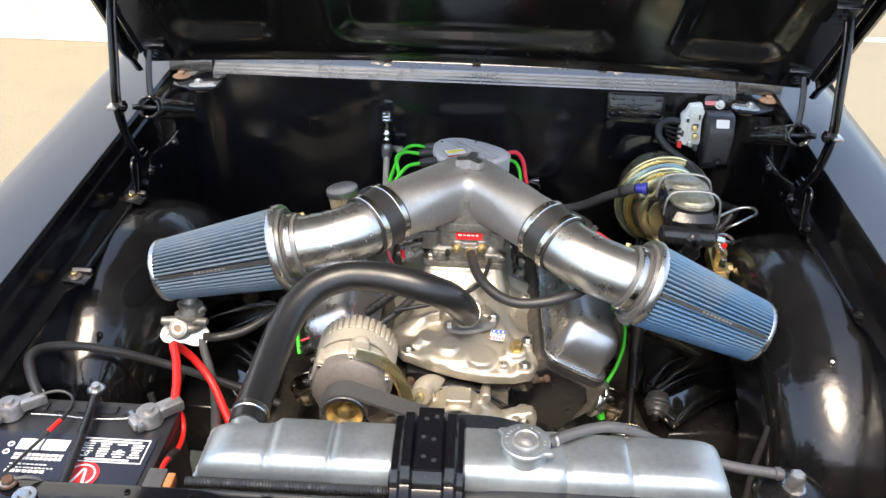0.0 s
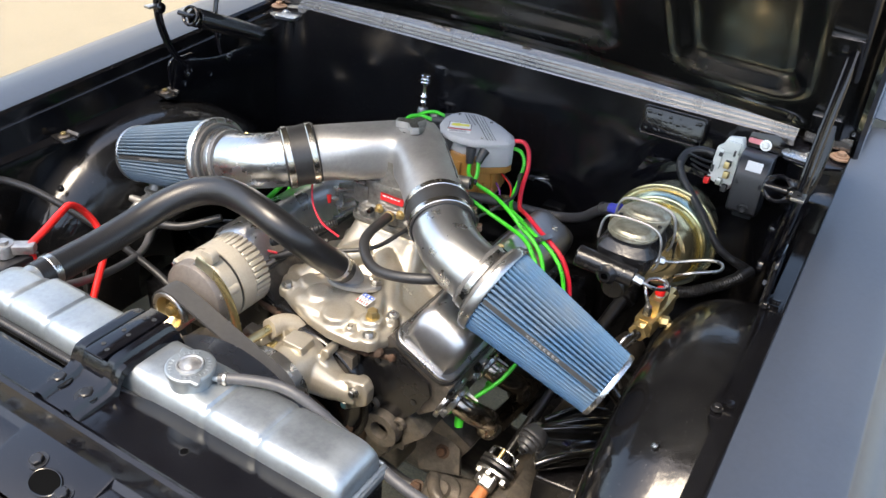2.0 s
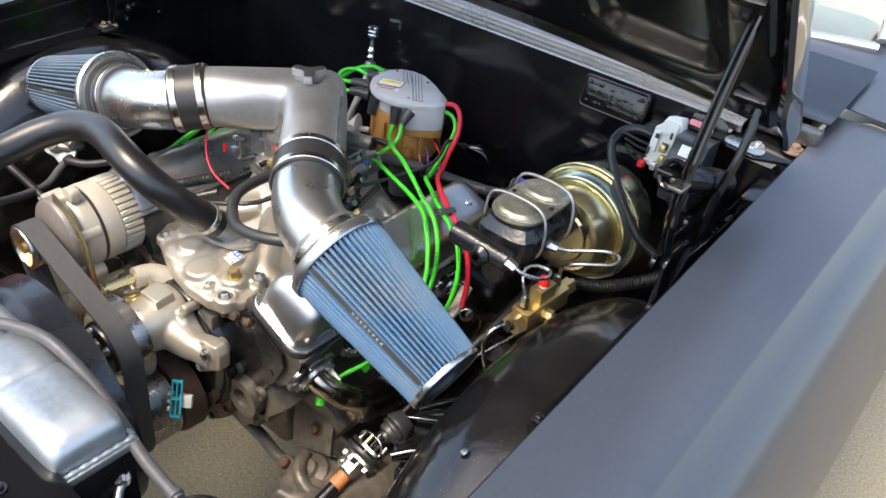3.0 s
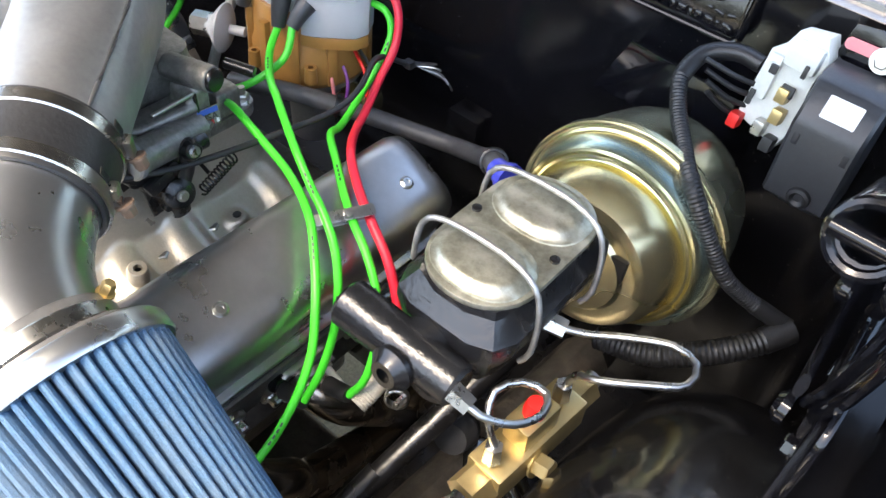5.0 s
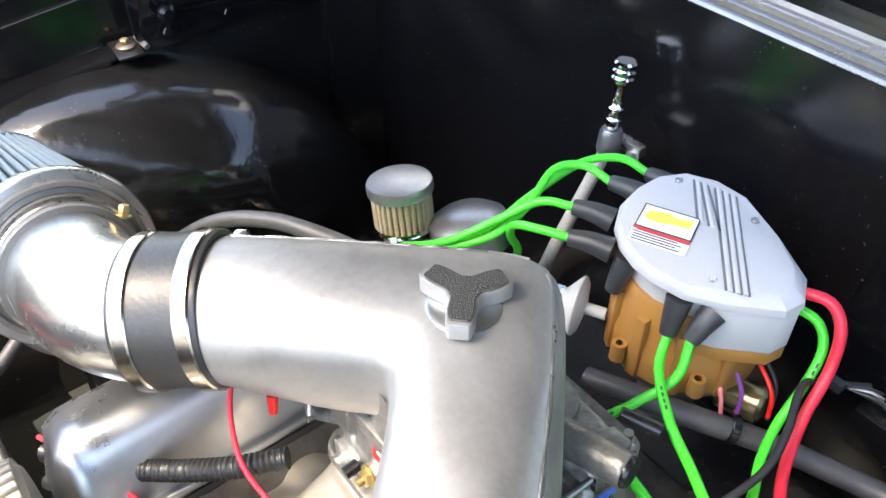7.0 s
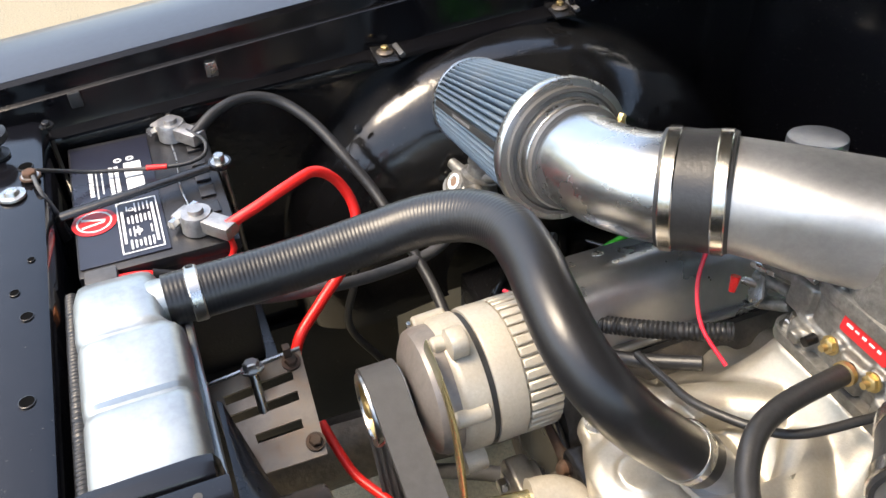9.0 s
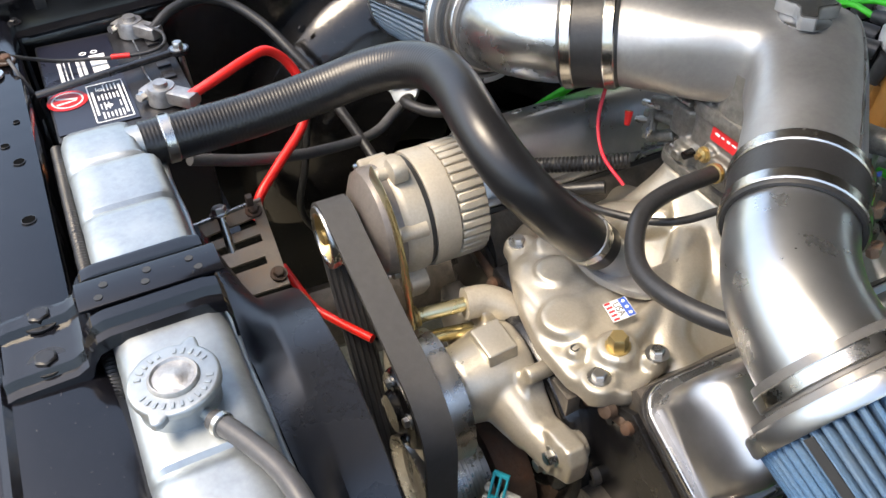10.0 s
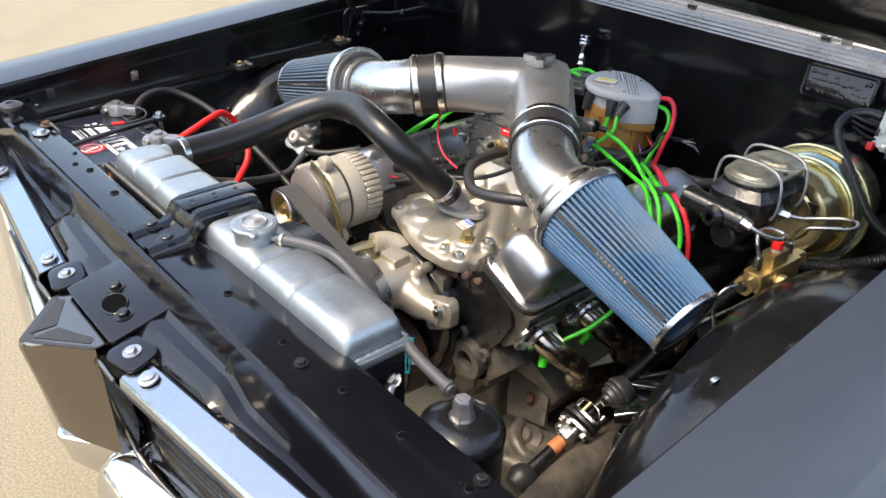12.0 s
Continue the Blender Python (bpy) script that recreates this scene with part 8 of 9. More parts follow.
part("tube", cable([(-0.20, 0.90, 0.66), (-0.202, 0.96, 0.78), (-0.204, 1.02, 0.87), (-0.204, 1.038, 0.905)], 0.0078), BRAID, _t, "pale braided dipstick tube")
part("collar", lathe([(0, -0.026), (0.0105, -0.026), (0.0135, -0.018), (0.0135, 0.002), (0.0115, 0.008), (0, 0.008)], (-0.204, 1.040, 0.915), (0, 0.1, 1), 18), LEADGREY, _t)
part("stem", lathe([(0, 0.0), (0.0080, 0.0), (0.0080, 0.010), (0.0095, 0.012), (0.0080, 0.014), (0.0078, 0.024), (0.0095, 0.026), (0.0072, 0.029), (0.0068, 0.052), (0.0085, 0.056), (0.0125, 0.058), (0.0125, 0.062), (0.0105, 0.064), (0.0125, 0.066), (0.0125, 0.070), (0.0105, 0.072), (0.0125, 0.074), (0.0125, 0.079), (0.010, 0.081), (0, 0.081)], (-0.205, 1.042, 0.924), (0, 0.08, 1), 22), CHROME, _t, "chrome handle with grip rings")
part("bracket", box((-0.187, 1.050, 0.908), (0.046, 0.012, 0.014), 0.003), STEEL, _t)
part("bracket_bolt", hexbolt((-0.172, 1.043, 0.903), (0, -1, 0.2), 0.006, 0.008), STEEL, _t)

# ---- battery ----
battery = thing("battery", (-0.565, 0.04, 0.68), "black car battery with a dark blue label", "battery")
part("case", box((-0.565, 0.040, 0.772), (0.275, 0.172, 0.195), 0.006), BATBLACK, battery)
part("lid", box((-0.565, 0.040, 0.868), (0.279, 0.176, 0.016), 0.004), BATBLACK, battery)
part("label_sheet", box((-0.565, 0.004, 0.8772), (0.255, 0.098, 0.0016), 0.0004, None, 1), BATBLUE, battery, "dark blue top label")
part("label_front", box((-0.565, -0.0468, 0.80), (0.25, 0.0016, 0.10), 0.0004, None, 1), BATBLUE, battery, "dark blue side label")


def label_bar(x, y, w, h, mat=LABELW, name="label_bar", lift=0.0):
    part(name, box((x, y, 0.8784 + lift), (w, h, 0.0007), 0), mat, battery)


label_bar(-0.617, 0.0285, 0.034, 0.021)
label_bar(-0.579, 0.0290, 0.036, 0.021)
for _r in range(2):
    for _k in range(11):
        label_bar(-0.628 + 0.0066 * _k, 0.0085 - 0.0070 * _r, 0.0050, 0.0048)
for _r, (_n, _w) in enumerate(((9, 0.0042), (12, 0.0036), (7, 0.0064))):
    for _k in range(_n):
        label_bar(-0.626 + (_w + 0.0019) * _k, -0.0095 - 0.0065 * _r, _w, (0.0018, 0.0018, 0.0050)[_r])
# outlined specification panel with small print
_fx, _fy = -0.496, 0.0245
for _dy in (-0.0225, 0.0225):
    label_bar(_fx, _fy + _dy, 0.100, 0.0016, name="panel_border")
for _dx in (-0.050, 0.050):
    label_bar(_fx + _dx, _fy, 0.0016, 0.0466, name="panel_border")
label_bar(_fx, _fy + 0.0172, 0.078, 0.0030)
label_bar(_fx, _fy - 0.0178, 0.064, 0.0030)
_rnd = random.Random(11)
for _k in range(6):
    for _j in range(4):
        if (_k, _j) not in ((1, 2), (2, 2), (4, 0)):
            label_bar(_fx - 0.0355 + 0.0238 * _j, _fy + 0.0122 - 0.0048 * _k, 0.0190 - 0.005 * _rnd.random() * (1 + _k % 2), 0.0022 if _j % 2 else 0.0016)
for _x, _y, _r in ((_fx + 0.0125, _fy - 0.002, 0.0042), (_fx - 0.033, _fy - 0.007, 0.0036), (-0.644, 0.012, 0.005), (-0.644, 0.027, 0.005)):
    part("label_mark", lathe([(_r * 0.55, 0), (_r, 0), (_r, 0.0007), (_r * 0.55, 0.0007), (_r * 0.55, 0)], (_x, _y, 0.8782), (0, 0, 1), 20), LABELW, battery)
_ex, _ey = -0.520, -0.0245
part("red_disc", lathe([(0, 0), (0.0255, 0), (0.0255, 0.0007), (0, 0.0007)], (_ex, _ey, 0.8781), (0, 0, 1), 40), LABELR, battery, "red round emblem")
part("white_ring", lathe([(0.0180, 0), (0.0202, 0), (0.0202, 0.0005), (0.0180, 0.0005), (0.0180, 0)], (_ex, _ey, 0.8789), (0, 0, 1), 40), LABELW, battery)
part("white_wedge", prism([(-0.010, -0.014), (-0.006, -0.014), (0.002, 0.012), (-0.001, 0.013)], 0.8789, 0.8794, Matrix.Translation((_ex, _ey, 0))), LABELW, battery)
part("white_wedge", prism([(0.006, -0.014), (0.010, -0.014), (0.005, 0.011), (0.002, 0.012)], 0.8789, 0.8794, Matrix.Translation((_ex, _ey, 0))), LABELW, battery)
part("side_bar", box((-0.635, -0.048, 0.838), (0.075, 0.001, 0.016), 0), LABELW, battery)
for _k in range(7):
    part("vent_ridge", box((-0.675 + 0.036 * _k, 0.108, 0.8775), (0.024, 0.018, 0.004), 0.001), BATBLACK, battery)


def terminal(x, y, way, parent_label):
    t = thing("battery_terminal", (x, y, 0.876), parent_label, "battery terminal", "battery terminals")
    part("post_clamp", lathe([(0.008, 0.022), (0.017, 0.022), (0.019, 0.016), (0.020, 0.0), (0, 0.0)], (x, y, 0.878), (0, 0, 1), 22), LEAD, t)
    part("post", lathe([(0, 0.028), (0.009, 0.028), (0.010, 0.0)], (x, y, 0.878), (0, 0, 1), 18), LEAD, t)
    part("barrel", box((x + way[0] * 0.032, y + way[1] * 0.032, 0.890), (0.040, 0.024, 0.018), 0.005, Matrix.Rotation(math.atan2(way[1], way[0]), 4, "Z")), LEAD, t)
    part("clamp_ear", box((x - way[0] * 0.02, y - way[1] * 0.02, 0.888), (0.018, 0.026, 0.014), 0.004, Matrix.Rotation(math.atan2(way[1], way[0]), 4, "Z")), LEAD, t)
    part("clamp_bolt", rod((x - way[0] * 0.02 - way[1] * 0.022, y - way[1] * 0.02 + way[0] * 0.022, 0.889), (x - way[0] * 0.02 + way[1] * 0.022, y - way[1] * 0.02 - way[0] * 0.022, 0.889), 0.006, 0.006, 6), STEEL, t)


terminal(-0.462, 0.088, (0.75, 0.66), "grey corroded positive battery terminal")
terminal(-0.675, 0.088, (0.80, 0.60), "grey corroded negative battery terminal")
solid("battery_cable", cable([(-0.640, 0.112, 0.893), (-0.668, 0.148, 0.905), (-0.692, 0.192, 0.903), (-0.690, 0.235, 0.889), (-0.652, 0.272, 0.865), (-0.598, 0.300, 0.832), (-0.556, 0.322, 0.800), (-0.507, 0.336, 0.770), (-0.460, 0.350, 0.738), (-0.409, 0.357, 0.712), (-0.34, 0.355, 0.68)], 0.0078), RUBBER, "thick black battery ground cable", "cable")
_t = thing("positive_cable", (-0.46, 0.15, 0.76), "bright red battery positive cable", "cable")
part("main", cable([(-0.432, 0.115, 0.892), (-0.440, 0.155, 0.903), (-0.455, 0.20, 0.912), (-0.470, 0.232, 0.910), (-0.472, 0.258, 0.885), (-0.455, 0.27, 0.85), (-0.425, 0.255, 0.815), (-0.385, 0.20, 0.785), (-0.36, 0.165, 0.765), (-0.345, 0.15, 0.74)], 0.0068), RED, _t)
part("branch", cable([(-0.432, 0.112, 0.888), (-0.425, 0.118, 0.865), (-0.42, 0.10, 0.845), (-0.414, 0.06, 0.852), (-0.416, 0.02, 0.868), (-0.414, -0.015, 0.874)], 0.0040), RED, _t)
part("splice", rod((-0.4145, 0.052, 0.855), (-0.4155, 0.026, 0.866), 0.0062, 0.0062, 14), PLASTIC, _t)
solid("red_lead", cable([(-0.262, 0.158, 0.72), (-0.228, 0.165, 0.71), (-0.20, 0.176, 0.692), (-0.165, 0.196, 0.688), (-0.12, 0.22, 0.69)], 0.0055), RED, "red lead behind the shroud", "wire")
_t = thing("battery_holddown", (-0.565, 0.05, 0.88), "black battery hold-down rod", "bracket")
part("bar", sweep(smooth_path([(-0.530, -0.058, 0.890), (-0.536, 0.0, 0.893), (-0.547, 0.07, 0.894), (-0.556, 0.118, 0.894)], 0.006), 0.0075, 12, squash=(1.0, 0.6)), BLACKMET, _t, "black coated hold-down bar")
part("bar_eye", lathe([(0.006, -0.003), (0.014, -0.003), (0.015, 0.0), (0.014, 0.004), (0.006, 0.004), (0.006, -0.003)], (-0.559, 0.132, 0.894), (0, 0, 1), 24), BLACKMET, _t)
part("bar_nut", hexbolt((-0.559, 0.132, 0.897), (0, 0, 1), 0.0075, 0.010, 1.5), STEEL, _t)
part("hook", cable([(-0.559, 0.132, 0.90), (-0.560, 0.136, 0.84), (-0.560, 0.138, 0.74)], 0.004), STEEL, _t)
part("bent_end", cable([(-0.530, -0.056, 0.890), (-0.529, -0.062, 0.882), (-0.528, -0.060, 0.860)], 0.0055), BLACKMET, _t)
_t = thing("sense_wire", (-0.62, 0.02, 0.89), "thin black wire with a red sleeve", "wire")
part("wire", cable([(-0.650, 0.105, 0.897), (-0.615, 0.122, 0.898), (-0.592, 0.118, 0.892), (-0.586, 0.098, 0.888), (-0.592, 0.06, 0.887), (-0.603, 0.02, 0.888), (-0.610, -0.02, 0.892), (-0.606, -0.052, 0.905), (-0.592, -0.074, 0.921)], 0.0026), RUBBER, _t)
part("sleeve", cable([(-0.589, 0.070, 0.888), (-0.5955, 0.046, 0.8885)], 0.0036), RED, _t)
part("thin_wire", cable([(-0.64, 0.082, 0.886), (-0.60, 0.083, 0.885), (-0.54, 0.079, 0.8855), (-0.47, 0.086, 0.886)], 0.0011), STEEL, _t, "thin bare wire across the battery")
part("ring_terminal", lathe([(0.004, 0), (0.010, 0), (0.010, 0.002), (0.004, 0.002), (0.004, 0)], (-0.583, -0.080, 0.9195), (0, 0, 1), 20), LEAD, _t, "grey ring terminal")
part("loop_wire", cable([(-0.585, -0.078, 0.921), (-0.565, -0.074, 0.924), (-0.548, -0.070, 0.918), (-0.540, -0.062, 0.895), (-0.535, -0.056, 0.86)], 0.0026), HOSEGREY, _t)
solid("orange_connector", box((-0.394, -0.026, 0.872), (0.012, 0.026, 0.020), 0.003), PINKGREASE, "orange plastic connector beside the battery", "connector")
solid("grey_connector", box((-0.414, -0.024, 0.872), (0.027, 0.034, 0.022), 0.003), HOSEGREY, "grey plastic connector beside the battery", "connector")
part("battery_tray", box((-0.565, 0.04, 0.668), (0.30, 0.20, 0.012), 0.003), BLACKMET, support)

# ---- slotted bracket by the shroud ----
_t = thing("slotted_bracket", (-0.25, 0.12, 0.68), "bare steel slotted bracket with a long bolt", "bracket")
_A, _B, _C, _D = Vector((-0.300, 0.050, 0.790)), Vector((-0.306, 0.155, 0.798)), Vector((-0.198, 0.150, 0.748)), Vector((-0.200, 0.06, 0.748))


def on_plate(u, w):
    """A point of the bracket's plate: u down its slope, w from its front edge to its back."""
    return _A.lerp(_D, u).lerp(_B.lerp(_C, u), w)


_b = bmesh.new()
for _u0, _u1, _w0, _w1 in ((0.0, 0.16, 0, 1), (0.25, 0.36, 0, 1), (0.45, 0.62, 0, 1), (0.71, 1.0, 0, 1), (0.16, 0.25, 0.0, 0.12), (0.16, 0.25, 0.86, 1.0), (0.36, 0.45, 0.0, 0.12), (0.36, 0.45, 0.86, 1.0), (0.62, 0.71, 0.0, 0.3), (0.62, 0.71, 0.82, 1.0)):
    _q = [on_plate(_u0, _w0), on_plate(_u0, _w1), on_plate(_u1, _w1), on_plate(_u1, _w0)]
    _v = [_b.verts.new(p) for p in _q] + [_b.verts.new(p - Vector((0.001, 0.0, 0.003))) for p in _q]
    for _f in ((0, 1, 2, 3), (7, 6, 5, 4), (0, 4, 5, 1), (1, 5, 6, 2), (2, 6, 7, 3), (3, 7, 4, 0)):
        _b.faces.new([_v[i] for i in _f])
part("plate", _b, RUSTPLATE, _t)
part("folded_edge", sweep([on_plate(-0.01, w / 10) for w in range(11)], 0.0032, 8, squash=(0.7, 1.2)), STEEL, _t, "bright folded edge")
part("rust_stain_tab", box(on_plate(0.04, 0.86) + Vector((0, 0, 0.006)), (0.010, 0.008, 0.026), 0.001), RUST, _t, "rusty tab")
part("long_bolt", rod((-0.285, 0.10, 0.815), (-0.25, 0.10, 0.755), 0.005), STEEL, _t)
part("bolt_nut", hexbolt((-0.285, 0.10, 0.812), (-0.3, 0, 1), 0.009, 0.010, 1.4), STEEL, _t)
part("corner_bolt", hexbolt((-0.296, 0.142, 0.794), (0.3, 0, 1), 0.007, 0.007, 1.5), RUST, _t)
part("corner_bolt", hexbolt((-0.212, 0.142, 0.756), (0.3, 0, 1), 0.007, 0.007, 1.5), RUST, _t)

# ---- metal regulator beside the wheelhouse ----
_t = thing("fuel_regulator", (-0.545, 0.45, 0.70), "cast silver fuel regulator with hose fittings", "regulator")
_p = Vector((-0.541, 0.462, 0.768))
_rm = frame_of(_p, (0.05, -0.55, 0.83), (0, 1, 0))
part("flange_plate", prism([(0.044 * math.cos(a) * (1 + 0.22 * math.cos(3 * a + 1.6)), 0.040 * math.sin(a) * (1 + 0.22 * math.cos(3 * a + 1.6))) for a in [2 * math.pi * k / 48 for k in range(48)]], -0.004, 0.003, _rm, 0.0015), TANKMET, _t, "bare metal mounting flange")
part("body", lathe([(0.030, 0.0), (0.030, 0.006), (0.026, 0.010), (0.026, 0.020), (0.029, 0.022), (0.029, 0.027), (0.022, 0.030), (0.020, 0.042), (0.024, 0.044), (0.024, 0.049), (0.017, 0.052), (0.014, 0.062), (0.017, 0.064), (0.016, 0.069), (0.008, 0.072), (0, 0.072)], _p + Vector((0.004, 0.008, 0)), (0.05, 0.25, 1), 28), CARB, _t, "stepped cast body")
part("front_boss", lathe([(0.021, -0.02), (0.021, 0.008), (0.018, 0.014), (0.010, 0.015), (0.009, 0.010), (0, 0.010)], _p + Vector((-0.010, -0.010, 0.006)), (0.05, -0.75, 0.55), 24), CARB, _t)
part("port_ring", lathe([(0.0065, 0.012), (0.0115, 0.012), (0.0120, 0.0155), (0.0085, 0.0165), (0.0065, 0.012)], _p + Vector((-0.010, -0.010, 0.006)), (0.05, -0.75, 0.55), 22), LABELW, _t, "white port ring")
part("port_plug", lathe([(0, 0.0145), (0.0068, 0.0145), (0.007, 0.011), (0, 0.010)], _p + Vector((-0.010, -0.010, 0.006)), (0.05, -0.75, 0.55), 16), TANRUST, _t, "rusty port")
for _d, _r in (((0.75, 0.5, 0.45), 0.010), ((-0.8, -0.2, 0.1), 0.010), ((0.9, -0.1, 0.1), 0.009)):
    _d = Vector(_d).normalized()
    part("port", rod(_p + _d * 0.012 + Vector((0, 0, 0.018)), _p + _d * 0.046 + Vector((0, 0, 0.018)), _r, _r * 0.8, 14, None, 0.002), CARB, _t)
for _k in range(3):
    _a = 2 * math.pi / 3 * _k - 0.53
    part("body_screw", hexbolt(_rm @ Vector((0.040 * math.cos(_a), 0.036 * math.sin(_a), 0.003)), _rm.to_3x3() @ Vector((0, 0, 1)), 0.0048, 0.006, 1.5), STEEL, _t)
part("mount", box(_p + Vector((-0.035, 0.01, -0.03)), (0.05, 0.03, 0.05), 0.004), BLACKMET, _t)
solid("fuel_hose", cable([_p + Vector((0.030, -0.010, -0.012)), (-0.496, 0.420, 0.745), (-0.470, 0.370, 0.735), (-0.430, 0.27, 0.76), (-0.395, 0.17, 0.80), (-0.365, 0.09, 0.845)], 0.0080), HOSEGREY, "grey rubber fuel hose", "hose", "fuel hoses")
solid("fuel_hose", cable([_p + Vector((0.04, -0.012, -0.008)), (-0.47, 0.43, 0.775), (-0.42, 0.45, 0.78), (-0.36, 0.50, 0.80)], 0.0085), RUBBER, "black rubber fuel hose", "hose", "fuel hoses")
solid("vent_hose", cable([(-0.40, 0.58, 0.86), (-0.36, 0.63, 0.90), (-0.31, 0.665, 0.918), (-0.26, 0.69, 0.922), (-0.21, 0.715, 0.915), (-0.15, 0.74, 0.895), (-0.10, 0.74, 0.88)], 0.0085), HOSEGREY, "light grey rubber vent hose", "hose")

# ---- fuel hose and small wires at the carburetor ----
_t = thing("fuel_line_hose", (0.08, 0.45, 0.89), "black rubber hose looping from the carburetor", "hose")
part("tube", cable([(0.013, 0.590, 0.901), (0.014, 0.572, 0.902), (0.024, 0.505, 0.908), (0.040, 0.462, 0.908), (0.070, 0.432, 0.900), (0.105, 0.415, 0.900), (0.150, 0.412, 0.908), (0.195, 0.425, 0.915), (0.225, 0.45, 0.915)], 0.0098, 0.006, 16), RUBBER, _t)
part("end_clip", ring_band((0.0135, 0.580, 0.9015), (0.1, -1, 0.05), 0.0102, 0.006), BRASS, _t)
solid("vacuum_line", cable([(0.052, 0.590, 0.884), (0.050, 0.570, 0.883), (0.030, 0.51, 0.872), (-0.03, 0.47, 0.86), (-0.08, 0.468, 0.845), (-0.13, 0.47, 0.83)], 0.0045), RUBBER, "thin black vacuum line", "hose")
solid("choke_wire", cable([(-0.155, 0.56, 0.955), (-0.152, 0.55, 0.925), (-0.138, 0.535, 0.895), (-0.108, 0.525, 0.868), (-0.07, 0.53, 0.848)], 0.0023), CRIMSON, "thin crimson wire beside the carburetor", "wire", "engine wires")
solid("choke_wire", cable([(-0.30, 0.40, 0.80), (-0.22, 0.43, 0.815), (-0.16, 0.45, 0.815)], 0.0025), CRIMSON, "thin crimson wire beside the carburetor", "wire", "engine wires")
_t = solid("wire_connector", rod((-0.124, 0.568, 0.908), (-0.120, 0.564, 0.892), 0.005, 0.0035, 10), RED, "small red crimp connector", "connector")
solid("engine_loom", corrugated([(-0.30, 0.40, 0.775), (-0.22, 0.44, 0.81), (-0.165, 0.48, 0.833), (-0.125, 0.52, 0.848), (-0.10, 0.56, 0.855)], 0.0095, 0.005, 0.08), PLASTIC, "black corrugated wiring loom", "wiring loom", "wiring looms")
solid("engine_loom", cable([(-0.28, 0.39, 0.76), (-0.2, 0.43, 0.79), (-0.14, 0.465, 0.815), (-0.09, 0.52, 0.835)], 0.008), RUBBER, "black taped wiring loom", "wiring loom", "wiring looms")

# ---- overflow hose and can ----
_t = thing("overflow_hose", (0.30, 0.056, 0.90), "grey rubber overflow hose from the radiator cap", "hose")
part("tube", cable([(0.128, 0.012, 0.952), (0.150, 0.024, 0.954), (0.190, 0.041, 0.955), (0.225, 0.048, 0.953), (0.262, 0.054, 0.936), (0.300, 0.058, 0.914), (0.345, 0.055, 0.900), (0.40, 0.047, 0.890), (0.470, 0.043, 0.884)], 0.0078, 0.006, 14), HOSEGREY, _t)
part("hose_clip", ring_band((0.136, 0.0165, 0.953), (0.9, 0.45, 0.08), 0.0082, 0.005), STEEL, _t, "thin wire hose clip")
part("hose_end", ring_band((0.462, 0.0435, 0.885), (1, -0.05, -0.05), 0.0084, 0.009), HOSEGREY, _t)
can = thing("overflow_can", (0.491, 0.042, 0.62), "black metal overflow can with a zinc cap nut", "overflow can")
part("can", lathe([(0, 0), (0.050, 0), (0.053, 0.004), (0.053, 0.205), (0.0545, 0.209), (0.0545, 0.216), (0.052, 0.222), (0.040, 0.232), (0.022, 0.236), (0, 0.237)], (0.491, 0.042, 0.625), (0, 0, 1), 44), BLACKMET, can, "", 30)
part("cap_nut", lathe([(0, 0.0), (0.014, 0.0), (0.0145, 0.006), (0.0125, 0.009), (0.0125, 0.024), (0.009, 0.028), (0, 0.028)], (0.491, 0.042, 0.861), (0, 0, 1), 6), LEAD, can, "dull zinc cap nut")
part("nut_collar", lathe([(0.0, 0), (0.017, 0), (0.0165, 0.004), (0, 0.005)], (0.491, 0.042, 0.858), (0, 0, 1), 24), STEEL, can)
part("can_band", ring_band((0.491, 0.042, 0.74), (0, 0, 1), 0.0535, 0.014), BLACKMET, can)
_t = thing("support_rod", (0.43, 0.0, 0.80), "bare steel support rod", "rod")
part("rod", cable([(0.372, 0.028, 0.840), (0.385, 0.012, 0.828), (0.42, -0.005, 0.80), (0.47, -0.025, 0.775)], 0.006), STEEL, _t)
part("rod_bolt", hexbolt((0.370, 0.03, 0.846), (0.3, -0.6, 0.7), 0.008, 0.010, 1.5), STEEL, _t)
part("rod_foot", box((0.473, -0.026, 0.776), (0.03, 0.02, 0.006), 0.002), STEEL, _t)
solid("loom_conduit", corrugated([(-0.36, -0.0485, 0.905), (-0.2, -0.0495, 0.907), (0.0, -0.0495, 0.907), (0.2, -0.0495, 0.906), (0.40, -0.048, 0.90), (0.50, -0.03, 0.85)], 0.0068, 0.0045, 0.1), PLASTIC, "black corrugated conduit along the radiator", "wiring loom", "wiring looms")

